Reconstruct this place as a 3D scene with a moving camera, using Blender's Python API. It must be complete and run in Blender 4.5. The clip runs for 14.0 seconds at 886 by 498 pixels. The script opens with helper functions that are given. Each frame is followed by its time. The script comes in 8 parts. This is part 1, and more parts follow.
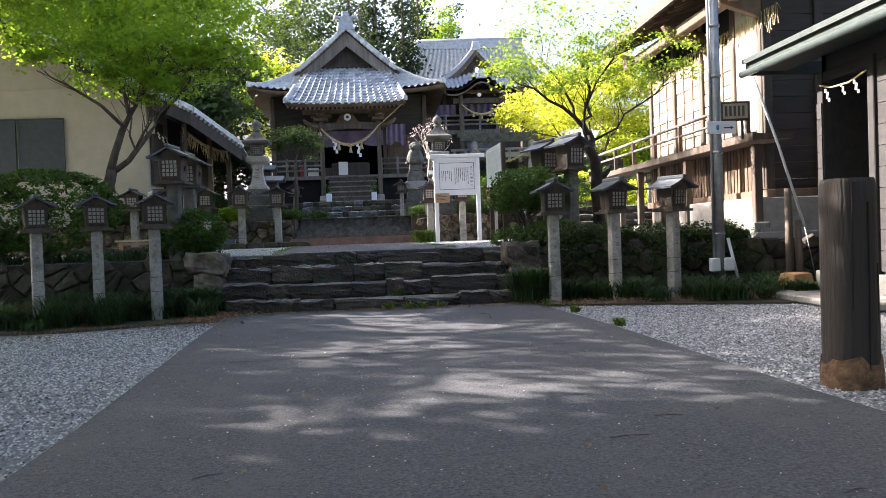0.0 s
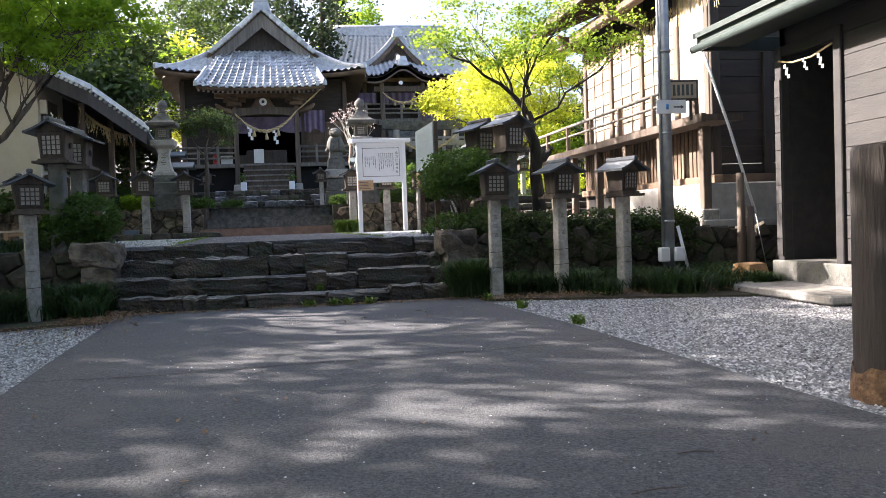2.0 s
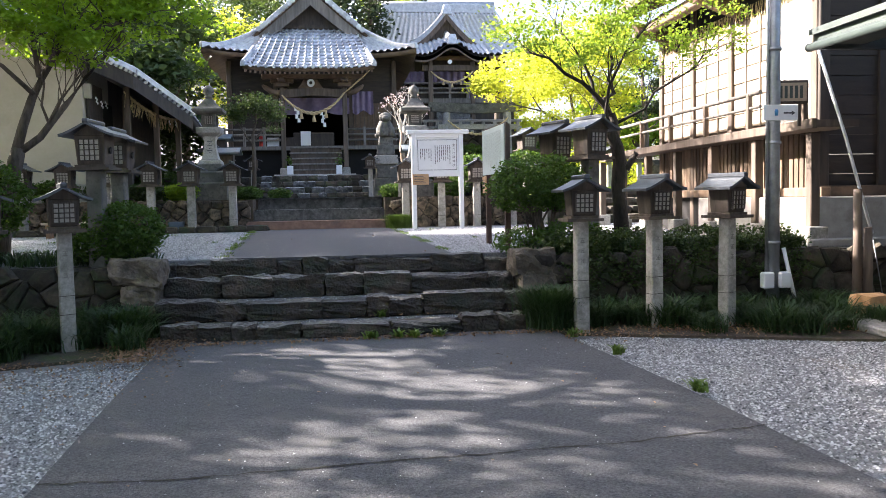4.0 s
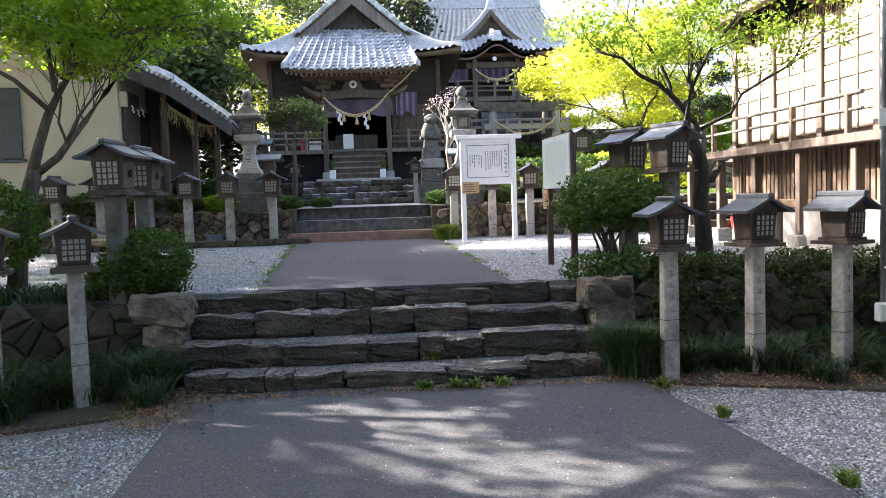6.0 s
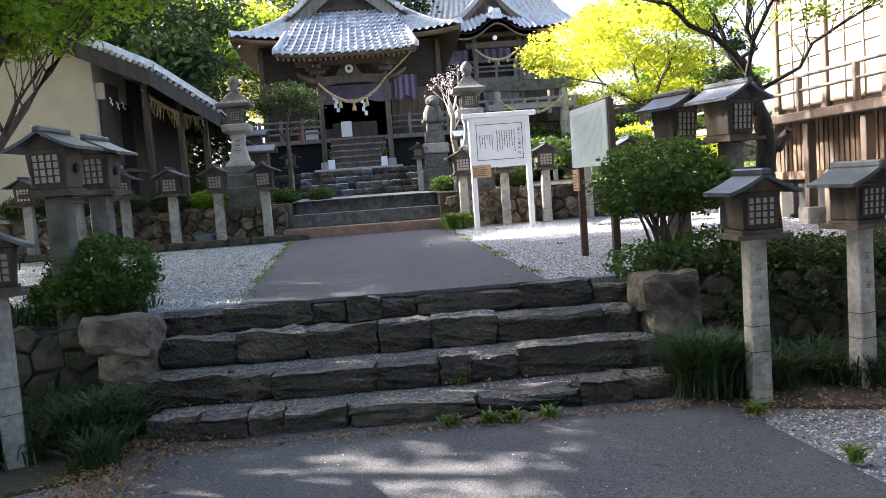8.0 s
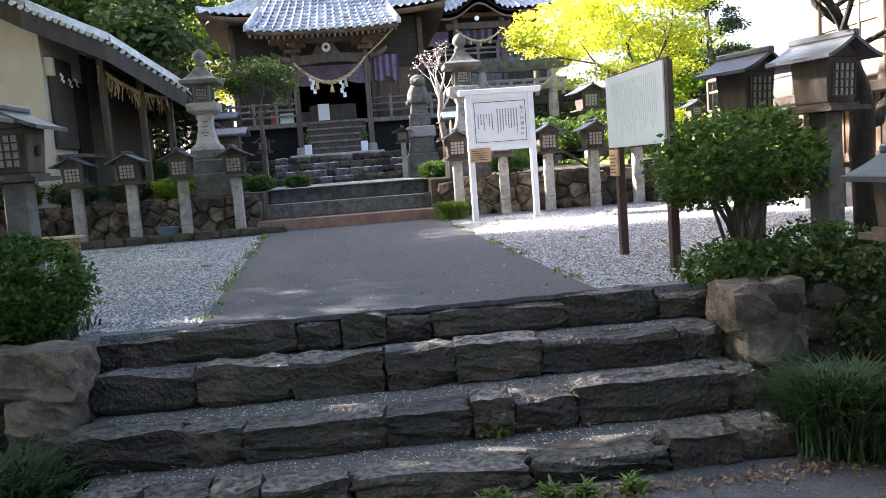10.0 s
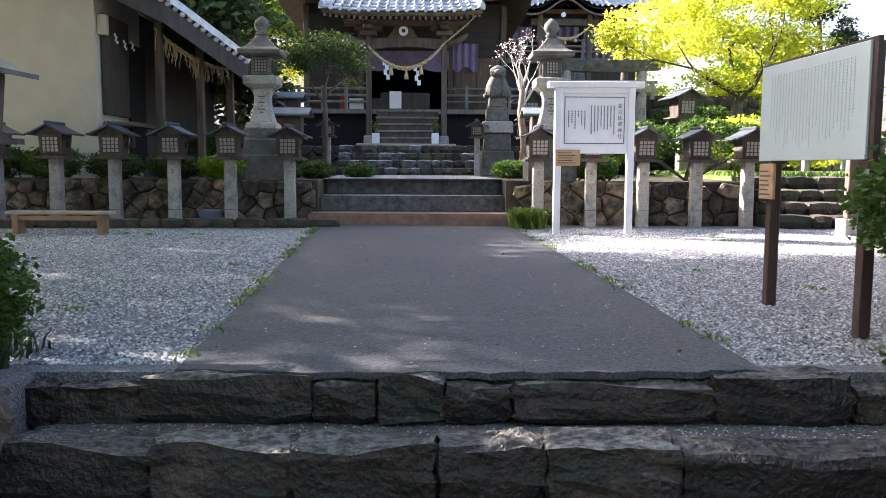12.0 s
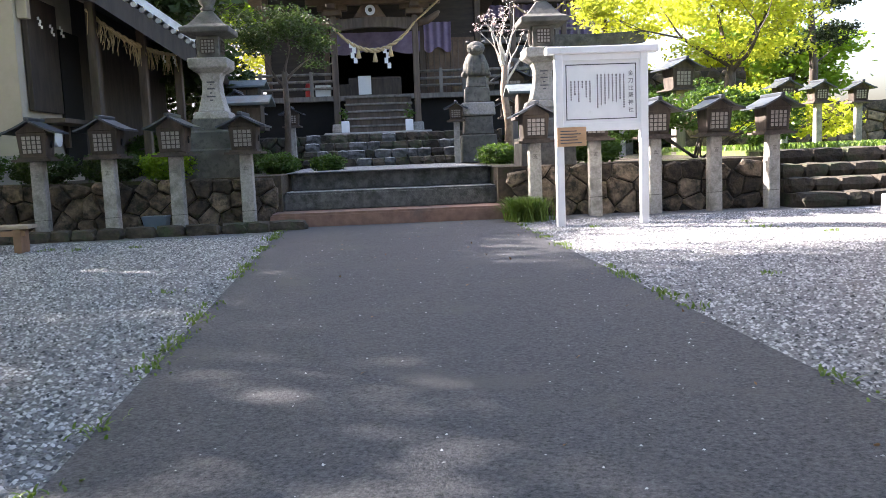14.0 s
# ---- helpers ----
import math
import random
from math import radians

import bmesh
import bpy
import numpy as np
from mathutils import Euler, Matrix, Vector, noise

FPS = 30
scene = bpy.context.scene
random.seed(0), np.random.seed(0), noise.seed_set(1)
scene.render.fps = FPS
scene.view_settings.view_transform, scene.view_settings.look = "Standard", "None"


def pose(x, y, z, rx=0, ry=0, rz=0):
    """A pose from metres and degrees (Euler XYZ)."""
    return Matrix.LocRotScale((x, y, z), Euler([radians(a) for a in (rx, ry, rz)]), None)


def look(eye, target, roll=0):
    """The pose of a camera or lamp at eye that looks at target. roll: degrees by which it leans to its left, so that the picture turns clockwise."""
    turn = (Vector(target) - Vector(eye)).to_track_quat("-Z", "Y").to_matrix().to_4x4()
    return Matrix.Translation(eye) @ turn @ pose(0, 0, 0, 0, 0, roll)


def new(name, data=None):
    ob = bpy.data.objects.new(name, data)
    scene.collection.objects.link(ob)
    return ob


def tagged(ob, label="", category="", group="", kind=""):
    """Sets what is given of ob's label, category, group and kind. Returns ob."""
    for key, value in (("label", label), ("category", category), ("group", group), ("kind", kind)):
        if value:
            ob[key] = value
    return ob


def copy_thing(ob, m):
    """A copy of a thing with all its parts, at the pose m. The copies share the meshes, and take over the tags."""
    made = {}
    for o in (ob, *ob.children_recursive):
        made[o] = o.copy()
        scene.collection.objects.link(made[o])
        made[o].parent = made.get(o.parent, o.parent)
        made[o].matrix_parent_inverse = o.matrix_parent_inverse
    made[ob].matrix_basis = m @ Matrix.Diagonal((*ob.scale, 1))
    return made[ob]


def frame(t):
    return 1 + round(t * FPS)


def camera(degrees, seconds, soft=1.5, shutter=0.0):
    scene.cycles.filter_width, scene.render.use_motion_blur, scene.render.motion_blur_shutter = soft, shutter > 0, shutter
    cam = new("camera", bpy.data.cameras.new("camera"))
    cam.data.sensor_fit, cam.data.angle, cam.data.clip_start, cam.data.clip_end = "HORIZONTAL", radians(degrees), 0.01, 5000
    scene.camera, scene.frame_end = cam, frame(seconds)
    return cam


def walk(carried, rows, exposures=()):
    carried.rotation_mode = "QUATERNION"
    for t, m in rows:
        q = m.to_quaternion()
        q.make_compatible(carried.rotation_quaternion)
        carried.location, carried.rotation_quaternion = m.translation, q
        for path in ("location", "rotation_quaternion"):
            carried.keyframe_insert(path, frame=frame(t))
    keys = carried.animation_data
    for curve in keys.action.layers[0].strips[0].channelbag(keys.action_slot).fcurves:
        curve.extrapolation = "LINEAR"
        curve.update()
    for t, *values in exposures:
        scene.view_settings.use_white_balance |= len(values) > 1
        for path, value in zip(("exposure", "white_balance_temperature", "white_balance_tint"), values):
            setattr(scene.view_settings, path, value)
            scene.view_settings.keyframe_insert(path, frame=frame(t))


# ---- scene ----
cam = camera(57.0, 14.0, soft=0.85)
EXPOSURE, SKY, SUN = 2.58, 0.086, 5.0
PATH = [
    (0, (0.077, -13.659, 1.099), (0.226, -11.665, 1.058), -2.0),
    (0.5, (0.048, -13.433, 1.062), (0.228, -11.443, 0.973), -0.9),
    (1, (0.083, -13.083, 1.074), (0.228, -11.089, 1.029), -1.2),
    (1.5, (0.053, -12.732, 1.016), (0.23, -10.741, 0.97), -1.5),
    (2, (0.057, -12.355, 1.027), (0.401, -10.386, 0.961), -2.0),
    (2.5, (0.086, -11.915, 1.093), (0.418, -9.944, 1.028), -1.1),
    (3, (0.035, -11.647, 1.238), (0.288, -9.665, 1.16), -0.8),
    (3.2, (-0.009, -11.533, 1.309), (0.259, -9.553, 1.221), -0.8),
    (5.3, (-0.243, -10.29, 1.821), (-0.047, -8.305, 1.671), -1.7),
    (5.5, (-0.238, -10.157, 1.831), (-0.024, -8.174, 1.686), -1.5),
    (6, (-0.186, -9.765, 1.886), (-0.047, -7.774, 1.756), -1.8),
    (6.5, (-0.23, -9.353, 1.849), (-0.13, -7.359, 1.734), -1.8),
    (7, (-0.259, -8.952, 1.883), (-0.151, -6.959, 1.758), -3.9),
    (7.5, (-0.199, -8.462, 1.86), (-0.129, -6.469, 1.71), -3.9),
    (7.7, (-0.195, -8.305, 1.872), (-0.085, -6.314, 1.716), -4.0),
    (9.8, (-0.45, -6.376, 1.881), (-0.288, -4.392, 1.69), -4.4),
    (10, (-0.443, -6.191, 1.865), (-0.258, -4.209, 1.668), -4.3),
    (10.5, (-0.395, -5.681, 1.875), (-0.237, -3.699, 1.659), -2.7),
    (11, (-0.463, -5.161, 1.875), (-0.345, -3.17, 1.722), 1.1),
    (11.5, (-0.442, -4.724, 1.872), (-0.34, -2.731, 1.732), 0.9),
    (12, (-0.431, -4.179, 1.872), (-0.395, -2.189, 1.675), 0.3),
    (12.5, (-0.518, -3.687, 1.886), (-0.461, -1.698, 1.679), -0.5),
    (13, (-0.515, -3.204, 1.869), (-0.477, -1.213, 1.682), -0.3),
    (13.5, (-0.502, -2.74, 1.849), (-0.469, -0.75, 1.648), -0.1),
    (14, (-0.548, -2.191, 1.861), (-0.454, -0.206, 1.634), -2.2),
]
METRE = 0.88  # the plan below is drawn in units of this many metres
walk(cam, [(t, look(METRE * Vector(a), METRE * Vector(b), c)) for t, a, b, c in PATH], exposures=[(0, EXPOSURE - 0.14, 6400, 19), (2, EXPOSURE - 0.14, 6400, 19), (3, EXPOSURE + 0.02, 6400, 19), (5.8, EXPOSURE + 0.27, 6400, 19), (7.4, EXPOSURE + 0.25, 6400, 19), (10.5, EXPOSURE + 0.38, 6370, 20), (12, EXPOSURE + 0.17, 6370, 20), (13, EXPOSURE + 0.19, 6370, 20), (14, EXPOSURE + 0.27, 6370, 20)])

# ---- world and sun ----
TO_SUN = Vector((-0.80, 0.42, 0.53)).normalized()
world = bpy.data.worlds.new("world")
scene.world = world
world.use_nodes = True
wn = world.node_tree.nodes
sky = wn.new("ShaderNodeTexSky")
sky.sky_type = "NISHITA"
sky.sun_disc = False
sky.sun_elevation = math.asin(TO_SUN.z)
sky.sun_rotation = math.atan2(TO_SUN.x, TO_SUN.y)
sky.air_density, sky.dust_density, sky.ozone_density = 1.0, 4.5, 1.0
wn["Background"].inputs[1].default_value = SKY
world.node_tree.links.new(sky.outputs[0], wn["Background"].inputs[0])
sun_data = bpy.data.lights.new("sun", "SUN")
sun_data.energy, sun_data.angle, sun_data.color = SUN, radians(0.6), (1.0, 0.93, 0.82)
sun = new("sun", sun_data)
sun.matrix_basis = look(TO_SUN * 40, (0, 0, 0))


# ---- materials ----
def mat(name, c1, c2, scale=6.0, rough=0.8, bump=0.3, bscale=50.0, metal=0.0, rnd=0.0, stain=None, stain_scale=1.2,
        stain_at=0.55, dist=0.02, stretch=(1, 1, 1), spec=0.5, worn=None):
    """A surface of two mixed tones with grain, stains of a third tone, fine relief, and a spread of value from object to object."""
    m = bpy.data.materials.new(name)
    m.use_nodes = True
    nt, N, K = m.node_tree, m.node_tree.nodes, m.node_tree.links
    b = N["Principled BSDF"]
    geo = N.new("ShaderNodeNewGeometry")
    mp = N.new("ShaderNodeMapping")
    mp.inputs["Scale"].default_value = stretch
    K.new(geo.outputs["Position"], mp.inputs[0])
    n1 = N.new("ShaderNodeTexNoise")
    n1.inputs["Scale"].default_value, n1.inputs["Detail"].default_value, n1.inputs["Roughness"].default_value = scale, 7, 0.65
    K.new(mp.outputs[0], n1.inputs["Vector"])
    r1 = N.new("ShaderNodeValToRGB")
    r1.color_ramp.elements[0].position, r1.color_ramp.elements[1].position = 0.32, 0.68
    r1.color_ramp.elements[0].color, r1.color_ramp.elements[1].color = (*c1, 1), (*c2, 1)
    K.new(n1.outputs[0], r1.inputs[0])
    out = r1.outputs[0]
    if stain:
        n2 = N.new("ShaderNodeTexNoise")
        n2.inputs["Scale"].default_value, n2.inputs["Detail"].default_value, n2.inputs["Roughness"].default_value = stain_scale, 8, 0.7
        K.new(mp.outputs[0], n2.inputs["Vector"])
        r2 = N.new("ShaderNodeValToRGB")
        r2.color_ramp.elements[0].position, r2.color_ramp.elements[1].position = stain_at, stain_at + 0.14
        K.new(n2.outputs[0], r2.inputs[0])
        mx = N.new("ShaderNodeMix")
        mx.data_type = "RGBA"
        K.new(r2.outputs[0], mx.inputs[0])
        K.new(out, mx.inputs[6])
        mx.inputs[7].default_value = (*stain, 1)
        out = mx.outputs[2]
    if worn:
        # upper faces paler in patches: foot wear plus a painted-in lit look
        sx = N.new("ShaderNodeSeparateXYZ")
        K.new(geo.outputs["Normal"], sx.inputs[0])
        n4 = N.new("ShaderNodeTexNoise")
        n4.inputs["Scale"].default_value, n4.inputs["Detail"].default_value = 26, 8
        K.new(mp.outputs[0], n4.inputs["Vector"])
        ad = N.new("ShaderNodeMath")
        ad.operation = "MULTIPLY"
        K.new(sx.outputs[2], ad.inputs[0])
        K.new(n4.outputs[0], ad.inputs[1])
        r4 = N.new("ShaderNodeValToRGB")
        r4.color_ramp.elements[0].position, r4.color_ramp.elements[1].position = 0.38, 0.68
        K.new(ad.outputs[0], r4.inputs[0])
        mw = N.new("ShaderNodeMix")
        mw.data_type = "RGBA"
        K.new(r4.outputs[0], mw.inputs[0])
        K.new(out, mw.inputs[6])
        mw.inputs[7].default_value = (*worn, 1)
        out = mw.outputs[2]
    if rnd:
        info = N.new("ShaderNodeObjectInfo")
        mr = N.new("ShaderNodeMapRange")
        mr.inputs[3].default_value, mr.inputs[4].default_value = 1 - rnd, 1 + rnd
        K.new(info.outputs["Random"], mr.inputs[0])
        hv = N.new("ShaderNodeHueSaturation")
        K.new(mr.outputs[0], hv.inputs["Value"])
        K.new(out, hv.inputs["Color"])
        out = hv.outputs[0]
    K.new(out, b.inputs["Base Color"])
    b.inputs["Roughness"].default_value = rough
    b.inputs["Metallic"].default_value = metal
    b.inputs["Specular IOR Level"].default_value = spec
    if bump:
        n3 = N.new("ShaderNodeTexNoise")
        n3.inputs["Scale"].default_value, n3.inputs["Detail"].default_value = bscale, 4
        K.new(mp.outputs[0], n3.inputs["Vector"])
        bp = N.new("ShaderNodeBump")
        bp.inputs["Strength"].default_value, bp.inputs["Distance"].default_value = bump, dist
        K.new(n3.outputs[0], bp.inputs["Height"])
        K.new(bp.outputs[0], b.inputs["Normal"])
    return m


def leaf_mat(name, c1, c2, through_colour, amount=0.5, rough=0.5):
    """Leaves: each leaf its own tone between two, with light shining through."""
    m = bpy.data.materials.new(name)
    m.use_nodes = True
    N, K = m.node_tree.nodes, m.node_tree.links
    b = N["Principled BSDF"]
    geo = N.new("ShaderNodeNewGeometry")
    r = N.new("ShaderNodeValToRGB")
    r.color_ramp.elements[0].color, r.color_ramp.elements[1].color = (*c1, 1), (*c2, 1)
    K.new(geo.outputs["Random Per Island"], r.inputs[0])
    K.new(r.outputs[0], b.inputs["Base Color"])
    b.inputs["Roughness"].default_value = rough
    b.inputs["Specular IOR Level"].default_value = 0.3
    tr = N.new("ShaderNodeBsdfTranslucent")
    tr.inputs[0].default_value = (*through_colour, 1)
    mx = N.new("ShaderNodeMixShader")
    mx.inputs[0].default_value = amount
    K.new(b.outputs[0], mx.inputs[1])
    K.new(tr.outputs[0], mx.inputs[2])
    K.new(mx.outputs[0], N["Material Output"].inputs[0])
    return m


ASPHALT = mat("asphalt", (0.020, 0.021, 0.024), (0.125, 0.128, 0.136), 70, 0.85, 1.0, 95, stain=(0.092, 0.090, 0.088), stain_scale=1.3, stain_at=0.54, dist=0.010)
GRAVEL_BED = mat("gravel_bed", (0.07, 0.07, 0.072), (0.34, 0.345, 0.35), 70, 0.9, 1.0, 70, stain=(0.22, 0.20, 0.16), stain_scale=1.0, stain_at=0.58, dist=0.03)
SOIL = mat("soil", (0.05, 0.04, 0.03), (0.11, 0.085, 0.06), 14, 0.95, 0.9, 60, stain=(0.06, 0.08, 0.025), stain_at=0.5, dist=0.03)
# pale tops mix foot wear with a lit look put into the colour
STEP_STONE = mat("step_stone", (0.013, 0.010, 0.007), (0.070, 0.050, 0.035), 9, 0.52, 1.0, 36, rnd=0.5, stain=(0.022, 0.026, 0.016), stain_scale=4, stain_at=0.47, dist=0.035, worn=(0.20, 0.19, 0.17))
RUBBLE = mat("rubble_stone", (0.035, 0.029, 0.022), (0.24, 0.185, 0.128), 7, 0.85, 1.0, 34, rnd=0.65, stain=(0.026, 0.027, 0.02), stain_scale=5, stain_at=0.50, dist=0.03)
RUBBLE_DARK = mat("mossy_stone", (0.022, 0.019, 0.014), (0.09, 0.073, 0.052), 5, 0.9, 0.9, 22, rnd=0.5, stain=(0.04, 0.055, 0.025), stain_scale=2.4, stain_at=0.5, dist=0.03)
JOINT = mat("joint_earth", (0.02, 0.018, 0.015), (0.05, 0.045, 0.035), 20, 0.95, 0.6, 50)
GRANITE = mat("granite", (0.24, 0.232, 0.208), (0.42, 0.40, 0.365), 30, 0.8, 0.5, 120, rnd=0.18, stain=(0.17, 0.165, 0.14), stain_scale=3.0, stain_at=0.5, dist=0.006)
GRANITE_DARK = mat("weathered_granite", (0.065, 0.065, 0.058), (0.19, 0.182, 0.162), 12, 0.85, 0.6, 70, stain=(0.05, 0.055, 0.045), stain_scale=3, stain_at=0.5, dist=0.01)
# pale tops paint in sunlit treads as well as wear
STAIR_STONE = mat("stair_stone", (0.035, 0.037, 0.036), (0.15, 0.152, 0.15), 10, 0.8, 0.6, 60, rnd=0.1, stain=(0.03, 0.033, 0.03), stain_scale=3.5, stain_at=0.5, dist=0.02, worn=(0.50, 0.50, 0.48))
RED_STONE = mat("red_stair_stone", (0.17, 0.10, 0.075), (0.28, 0.17, 0.13), 8, 0.85, 0.5, 60, stain=(0.10, 0.09, 0.08), dist=0.01)
WOOD_OLD = mat("weathered_wood", (0.060, 0.042, 0.029), (0.145, 0.108, 0.080), 9, 0.75, 0.5, 60, rnd=0.18, stretch=(1, 1, 0.15), stain=(0.07, 0.06, 0.05), dist=0.006)
WOOD_GREY = mat("grey_wood", (0.11, 0.10, 0.088), (0.26, 0.235, 0.205), 10, 0.8, 0.5, 60, rnd=0.15, stretch=(1, 1, 0.12), stain=(0.08, 0.075, 0.065), dist=0.006)
WOOD_WARM = mat("brown_wood", (0.17, 0.095, 0.05), (0.33, 0.20, 0.115), 8, 0.65, 0.4, 60, rnd=0.15, stretch=(0.3, 1, 0.3), stain=(0.10, 0.065, 0.04), dist=0.005)
BROWN_OLD = mat("old_brown_wood", (0.075, 0.046, 0.028), (0.19, 0.125, 0.078), 8, 0.7, 0.4, 60, rnd=0.2, stretch=(0.3, 1, 0.3), stain=(0.06, 0.045, 0.032), dist=0.005)
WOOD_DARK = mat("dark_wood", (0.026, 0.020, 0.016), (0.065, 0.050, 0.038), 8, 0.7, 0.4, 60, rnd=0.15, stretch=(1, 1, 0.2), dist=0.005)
WOOD_PALE = mat("pale_board", (0.27, 0.215, 0.155), (0.40, 0.335, 0.255), 6, 0.65, 0.3, 50, rnd=0.08, stretch=(1, 0.2, 1), stain=(0.21, 0.155, 0.105), stain_at=0.58, dist=0.004)
TILE = mat("smoked_silver_roof_tile", (0.34, 0.355, 0.37), (0.60, 0.615, 0.63), 5, 0.36, 0.25, 40, metal=0.4, rnd=0.3, stain=(0.22, 0.225, 0.225), stain_scale=3, stain_at=0.6, dist=0.006, spec=0.85)
SHEET = mat("sheet_metal_roof", (0.030, 0.036, 0.045), (0.078, 0.090, 0.106), 7, 0.40, 0.15, 40, metal=0.2, rnd=0.2, stain=(0.10, 0.085, 0.07), stain_scale=5, stain_at=0.6, dist=0.004)
PLASTER = mat("cream_plaster", (0.42, 0.38, 0.30), (0.48, 0.44, 0.355), 3, 0.9, 0.15, 120, stain=(0.38, 0.34, 0.265), stain_scale=0.8, stain_at=0.58, dist=0.003)
CONCRETE = mat("pale_concrete", (0.28, 0.268, 0.245), (0.40, 0.388, 0.36), 6, 0.85, 0.3, 90, stain=(0.22, 0.205, 0.18), stain_scale=2, stain_at=0.56, dist=0.005)
WHITE_PAINT = mat("white_paint", (0.76, 0.77, 0.78), (0.82, 0.83, 0.84), 8, 0.5, 0.1, 80, stain=(0.66, 0.66, 0.63), stain_scale=4, stain_at=0.62, dist=0.003)
SIGN_BLUE = mat("pale_blue_panel", (0.43, 0.52, 0.545), (0.48, 0.565, 0.585), 3, 0.4, 0.05, 80)
PAPER = mat("lantern_paper", (0.26, 0.24, 0.21), (0.42, 0.39, 0.35), 30, 0.9, 0.1, 80, rnd=0.2)
WHITE_PAPER = mat("white_paper", (0.80, 0.80, 0.78), (0.86, 0.86, 0.84), 20, 0.9, 0.1, 80)
INK = mat("ink", (0.06, 0.06, 0.07), (0.10, 0.10, 0.11), 60, 0.7, 0)
BROWN_POST = mat("brown_steel", (0.045, 0.025, 0.02), (0.08, 0.045, 0.035), 20, 0.45, 0.1, 90)
PLAQUE = mat("wooden_plaque", (0.40, 0.24, 0.12), (0.55, 0.36, 0.21), 12, 0.6, 0.2, 60, stretch=(0.2, 1, 1))
ROPE = mat("straw_rope", (0.44, 0.33, 0.16), (0.64, 0.51, 0.30), 40, 0.9, 0.6, 120, dist=0.01)
PURPLE = mat("purple_cloth", (0.17, 0.13, 0.22), (0.26, 0.21, 0.31), 5, 0.9, 0.3, 30)
STEEL = mat("galvanised_steel", (0.24, 0.25, 0.26), (0.36, 0.375, 0.39), 10, 0.45, 0.1, 60, metal=0.6, stain=(0.20, 0.19, 0.18), stain_at=0.6)
GREEN_TIN = mat("green_tin", (0.026, 0.040, 0.037), (0.052, 0.070, 0.064), 6, 0.5, 0.1, 60, stain=(0.05, 0.05, 0.045), stain_at=0.58)
# near-black base that paints in the shade of openings, interiors and cracks
SHADE_BLACK = mat("shade_black", (0.004, 0.0036, 0.0032), (0.009, 0.008, 0.007), 4, 0.9, 0)
# dark wood, blackened further in colour to imitate the annex's deep shade
ANNEX_BOARD = mat("shade_blackened_board", (0.010, 0.009, 0.009), (0.030, 0.027, 0.025), 8, 0.7, 0.5, 60, rnd=0.25, stretch=(1, 0.2, 1), stain=(0.040, 0.036, 0.032), stain_scale=3, stain_at=0.6, dist=0.005)
WHITE_BOARD = mat("whitewashed_board", (0.60, 0.57, 0.51), (0.72, 0.69, 0.63), 6, 0.8, 0.3, 60, rnd=0.06, stretch=(1, 1, 0.15), stain=(0.50, 0.45, 0.37), stain_at=0.62, dist=0.004)
MARK = mat("worn_carving", (0.13, 0.125, 0.11), (0.21, 0.20, 0.18), 30, 0.9, 0.3, 90)
DARK_BARK = mat("dark_bark", (0.012, 0.010, 0.008), (0.05, 0.04, 0.032), 14, 0.95, 1.0, 45, stretch=(1, 1, 0.3), stain=(0.05, 0.055, 0.04), stain_scale=4, stain_at=0.62, dist=0.02)
SHUTTER = mat("blue_grey_shutter", (0.035, 0.045, 0.055), (0.055, 0.068, 0.08), 5, 0.45, 0.1, 60)
RED = mat("red_paint", (0.50, 0.03, 0.03), (0.60, 0.05, 0.04), 6, 0.4, 0)
ORANGE_STONE = mat("orange_stone", (0.36, 0.19, 0.08), (0.50, 0.30, 0.15), 7, 0.85, 0.6, 30, dist=0.02)
BARK = mat("bark", (0.045, 0.035, 0.028), (0.13, 0.105, 0.085), 14, 0.9, 1.0, 45, stretch=(1, 1, 0.3), stain=(0.12, 0.13, 0.10), stain_scale=4, stain_at=0.58, dist=0.02)
BARK_PALE = mat("pale_bark", (0.56, 0.50, 0.43), (0.72, 0.66, 0.58), 14, 0.9, 0.5, 45)
BARK_TAN = mat("tan_bark", (0.17, 0.12, 0.085), (0.34, 0.26, 0.19), 14, 0.9, 0.8, 45, dist=0.01)
HALL_BOARD = mat("dark_brown_board", (0.018, 0.013, 0.009), (0.048, 0.034, 0.024), 8, 0.7, 0.5, 60, rnd=0.25, stretch=(0.2, 1, 1), stain=(0.05, 0.042, 0.034), stain_scale=3, stain_at=0.6, dist=0.005)
ROTTEN = mat("rotten_wood", (0.10, 0.055, 0.028), (0.26, 0.155, 0.08), 16, 0.95, 1.0, 50, stain=(0.05, 0.038, 0.028), stain_scale=7, stain_at=0.5, dist=0.02)
BLUE_PLASTIC = mat("blue_plastic", (0.10, 0.14, 0.19), (0.14, 0.18, 0.23), 6, 0.45, 0)
HILL = mat("wooded_slope", (0.020, 0.028, 0.010), (0.06, 0.075, 0.025), 2, 0.95, 0.8, 12, dist=0.1)
LAWN = mat("lawn", (0.10, 0.16, 0.03), (0.22, 0.30, 0.06), 10, 0.95, 0.8, 60, dist=0.03)
PEBBLE = leaf_mat("pebble", (0.05, 0.054, 0.058), (0.62, 0.63, 0.64), (0.3, 0.3, 0.3), 0.0, 0.85)
MAPLE = leaf_mat("maple_leaf", (0.08, 0.17, 0.012), (0.19, 0.30, 0.025), (0.34, 0.52, 0.03), 0.5)
FRESH = leaf_mat("fresh_leaf", (0.08, 0.16, 0.015), (0.19, 0.28, 0.03), (0.32, 0.46, 0.04), 0.42)
LIME = leaf_mat("lime_leaf", (0.22, 0.30, 0.02), (0.42, 0.46, 0.05), (0.72, 0.74, 0.06), 0.5)
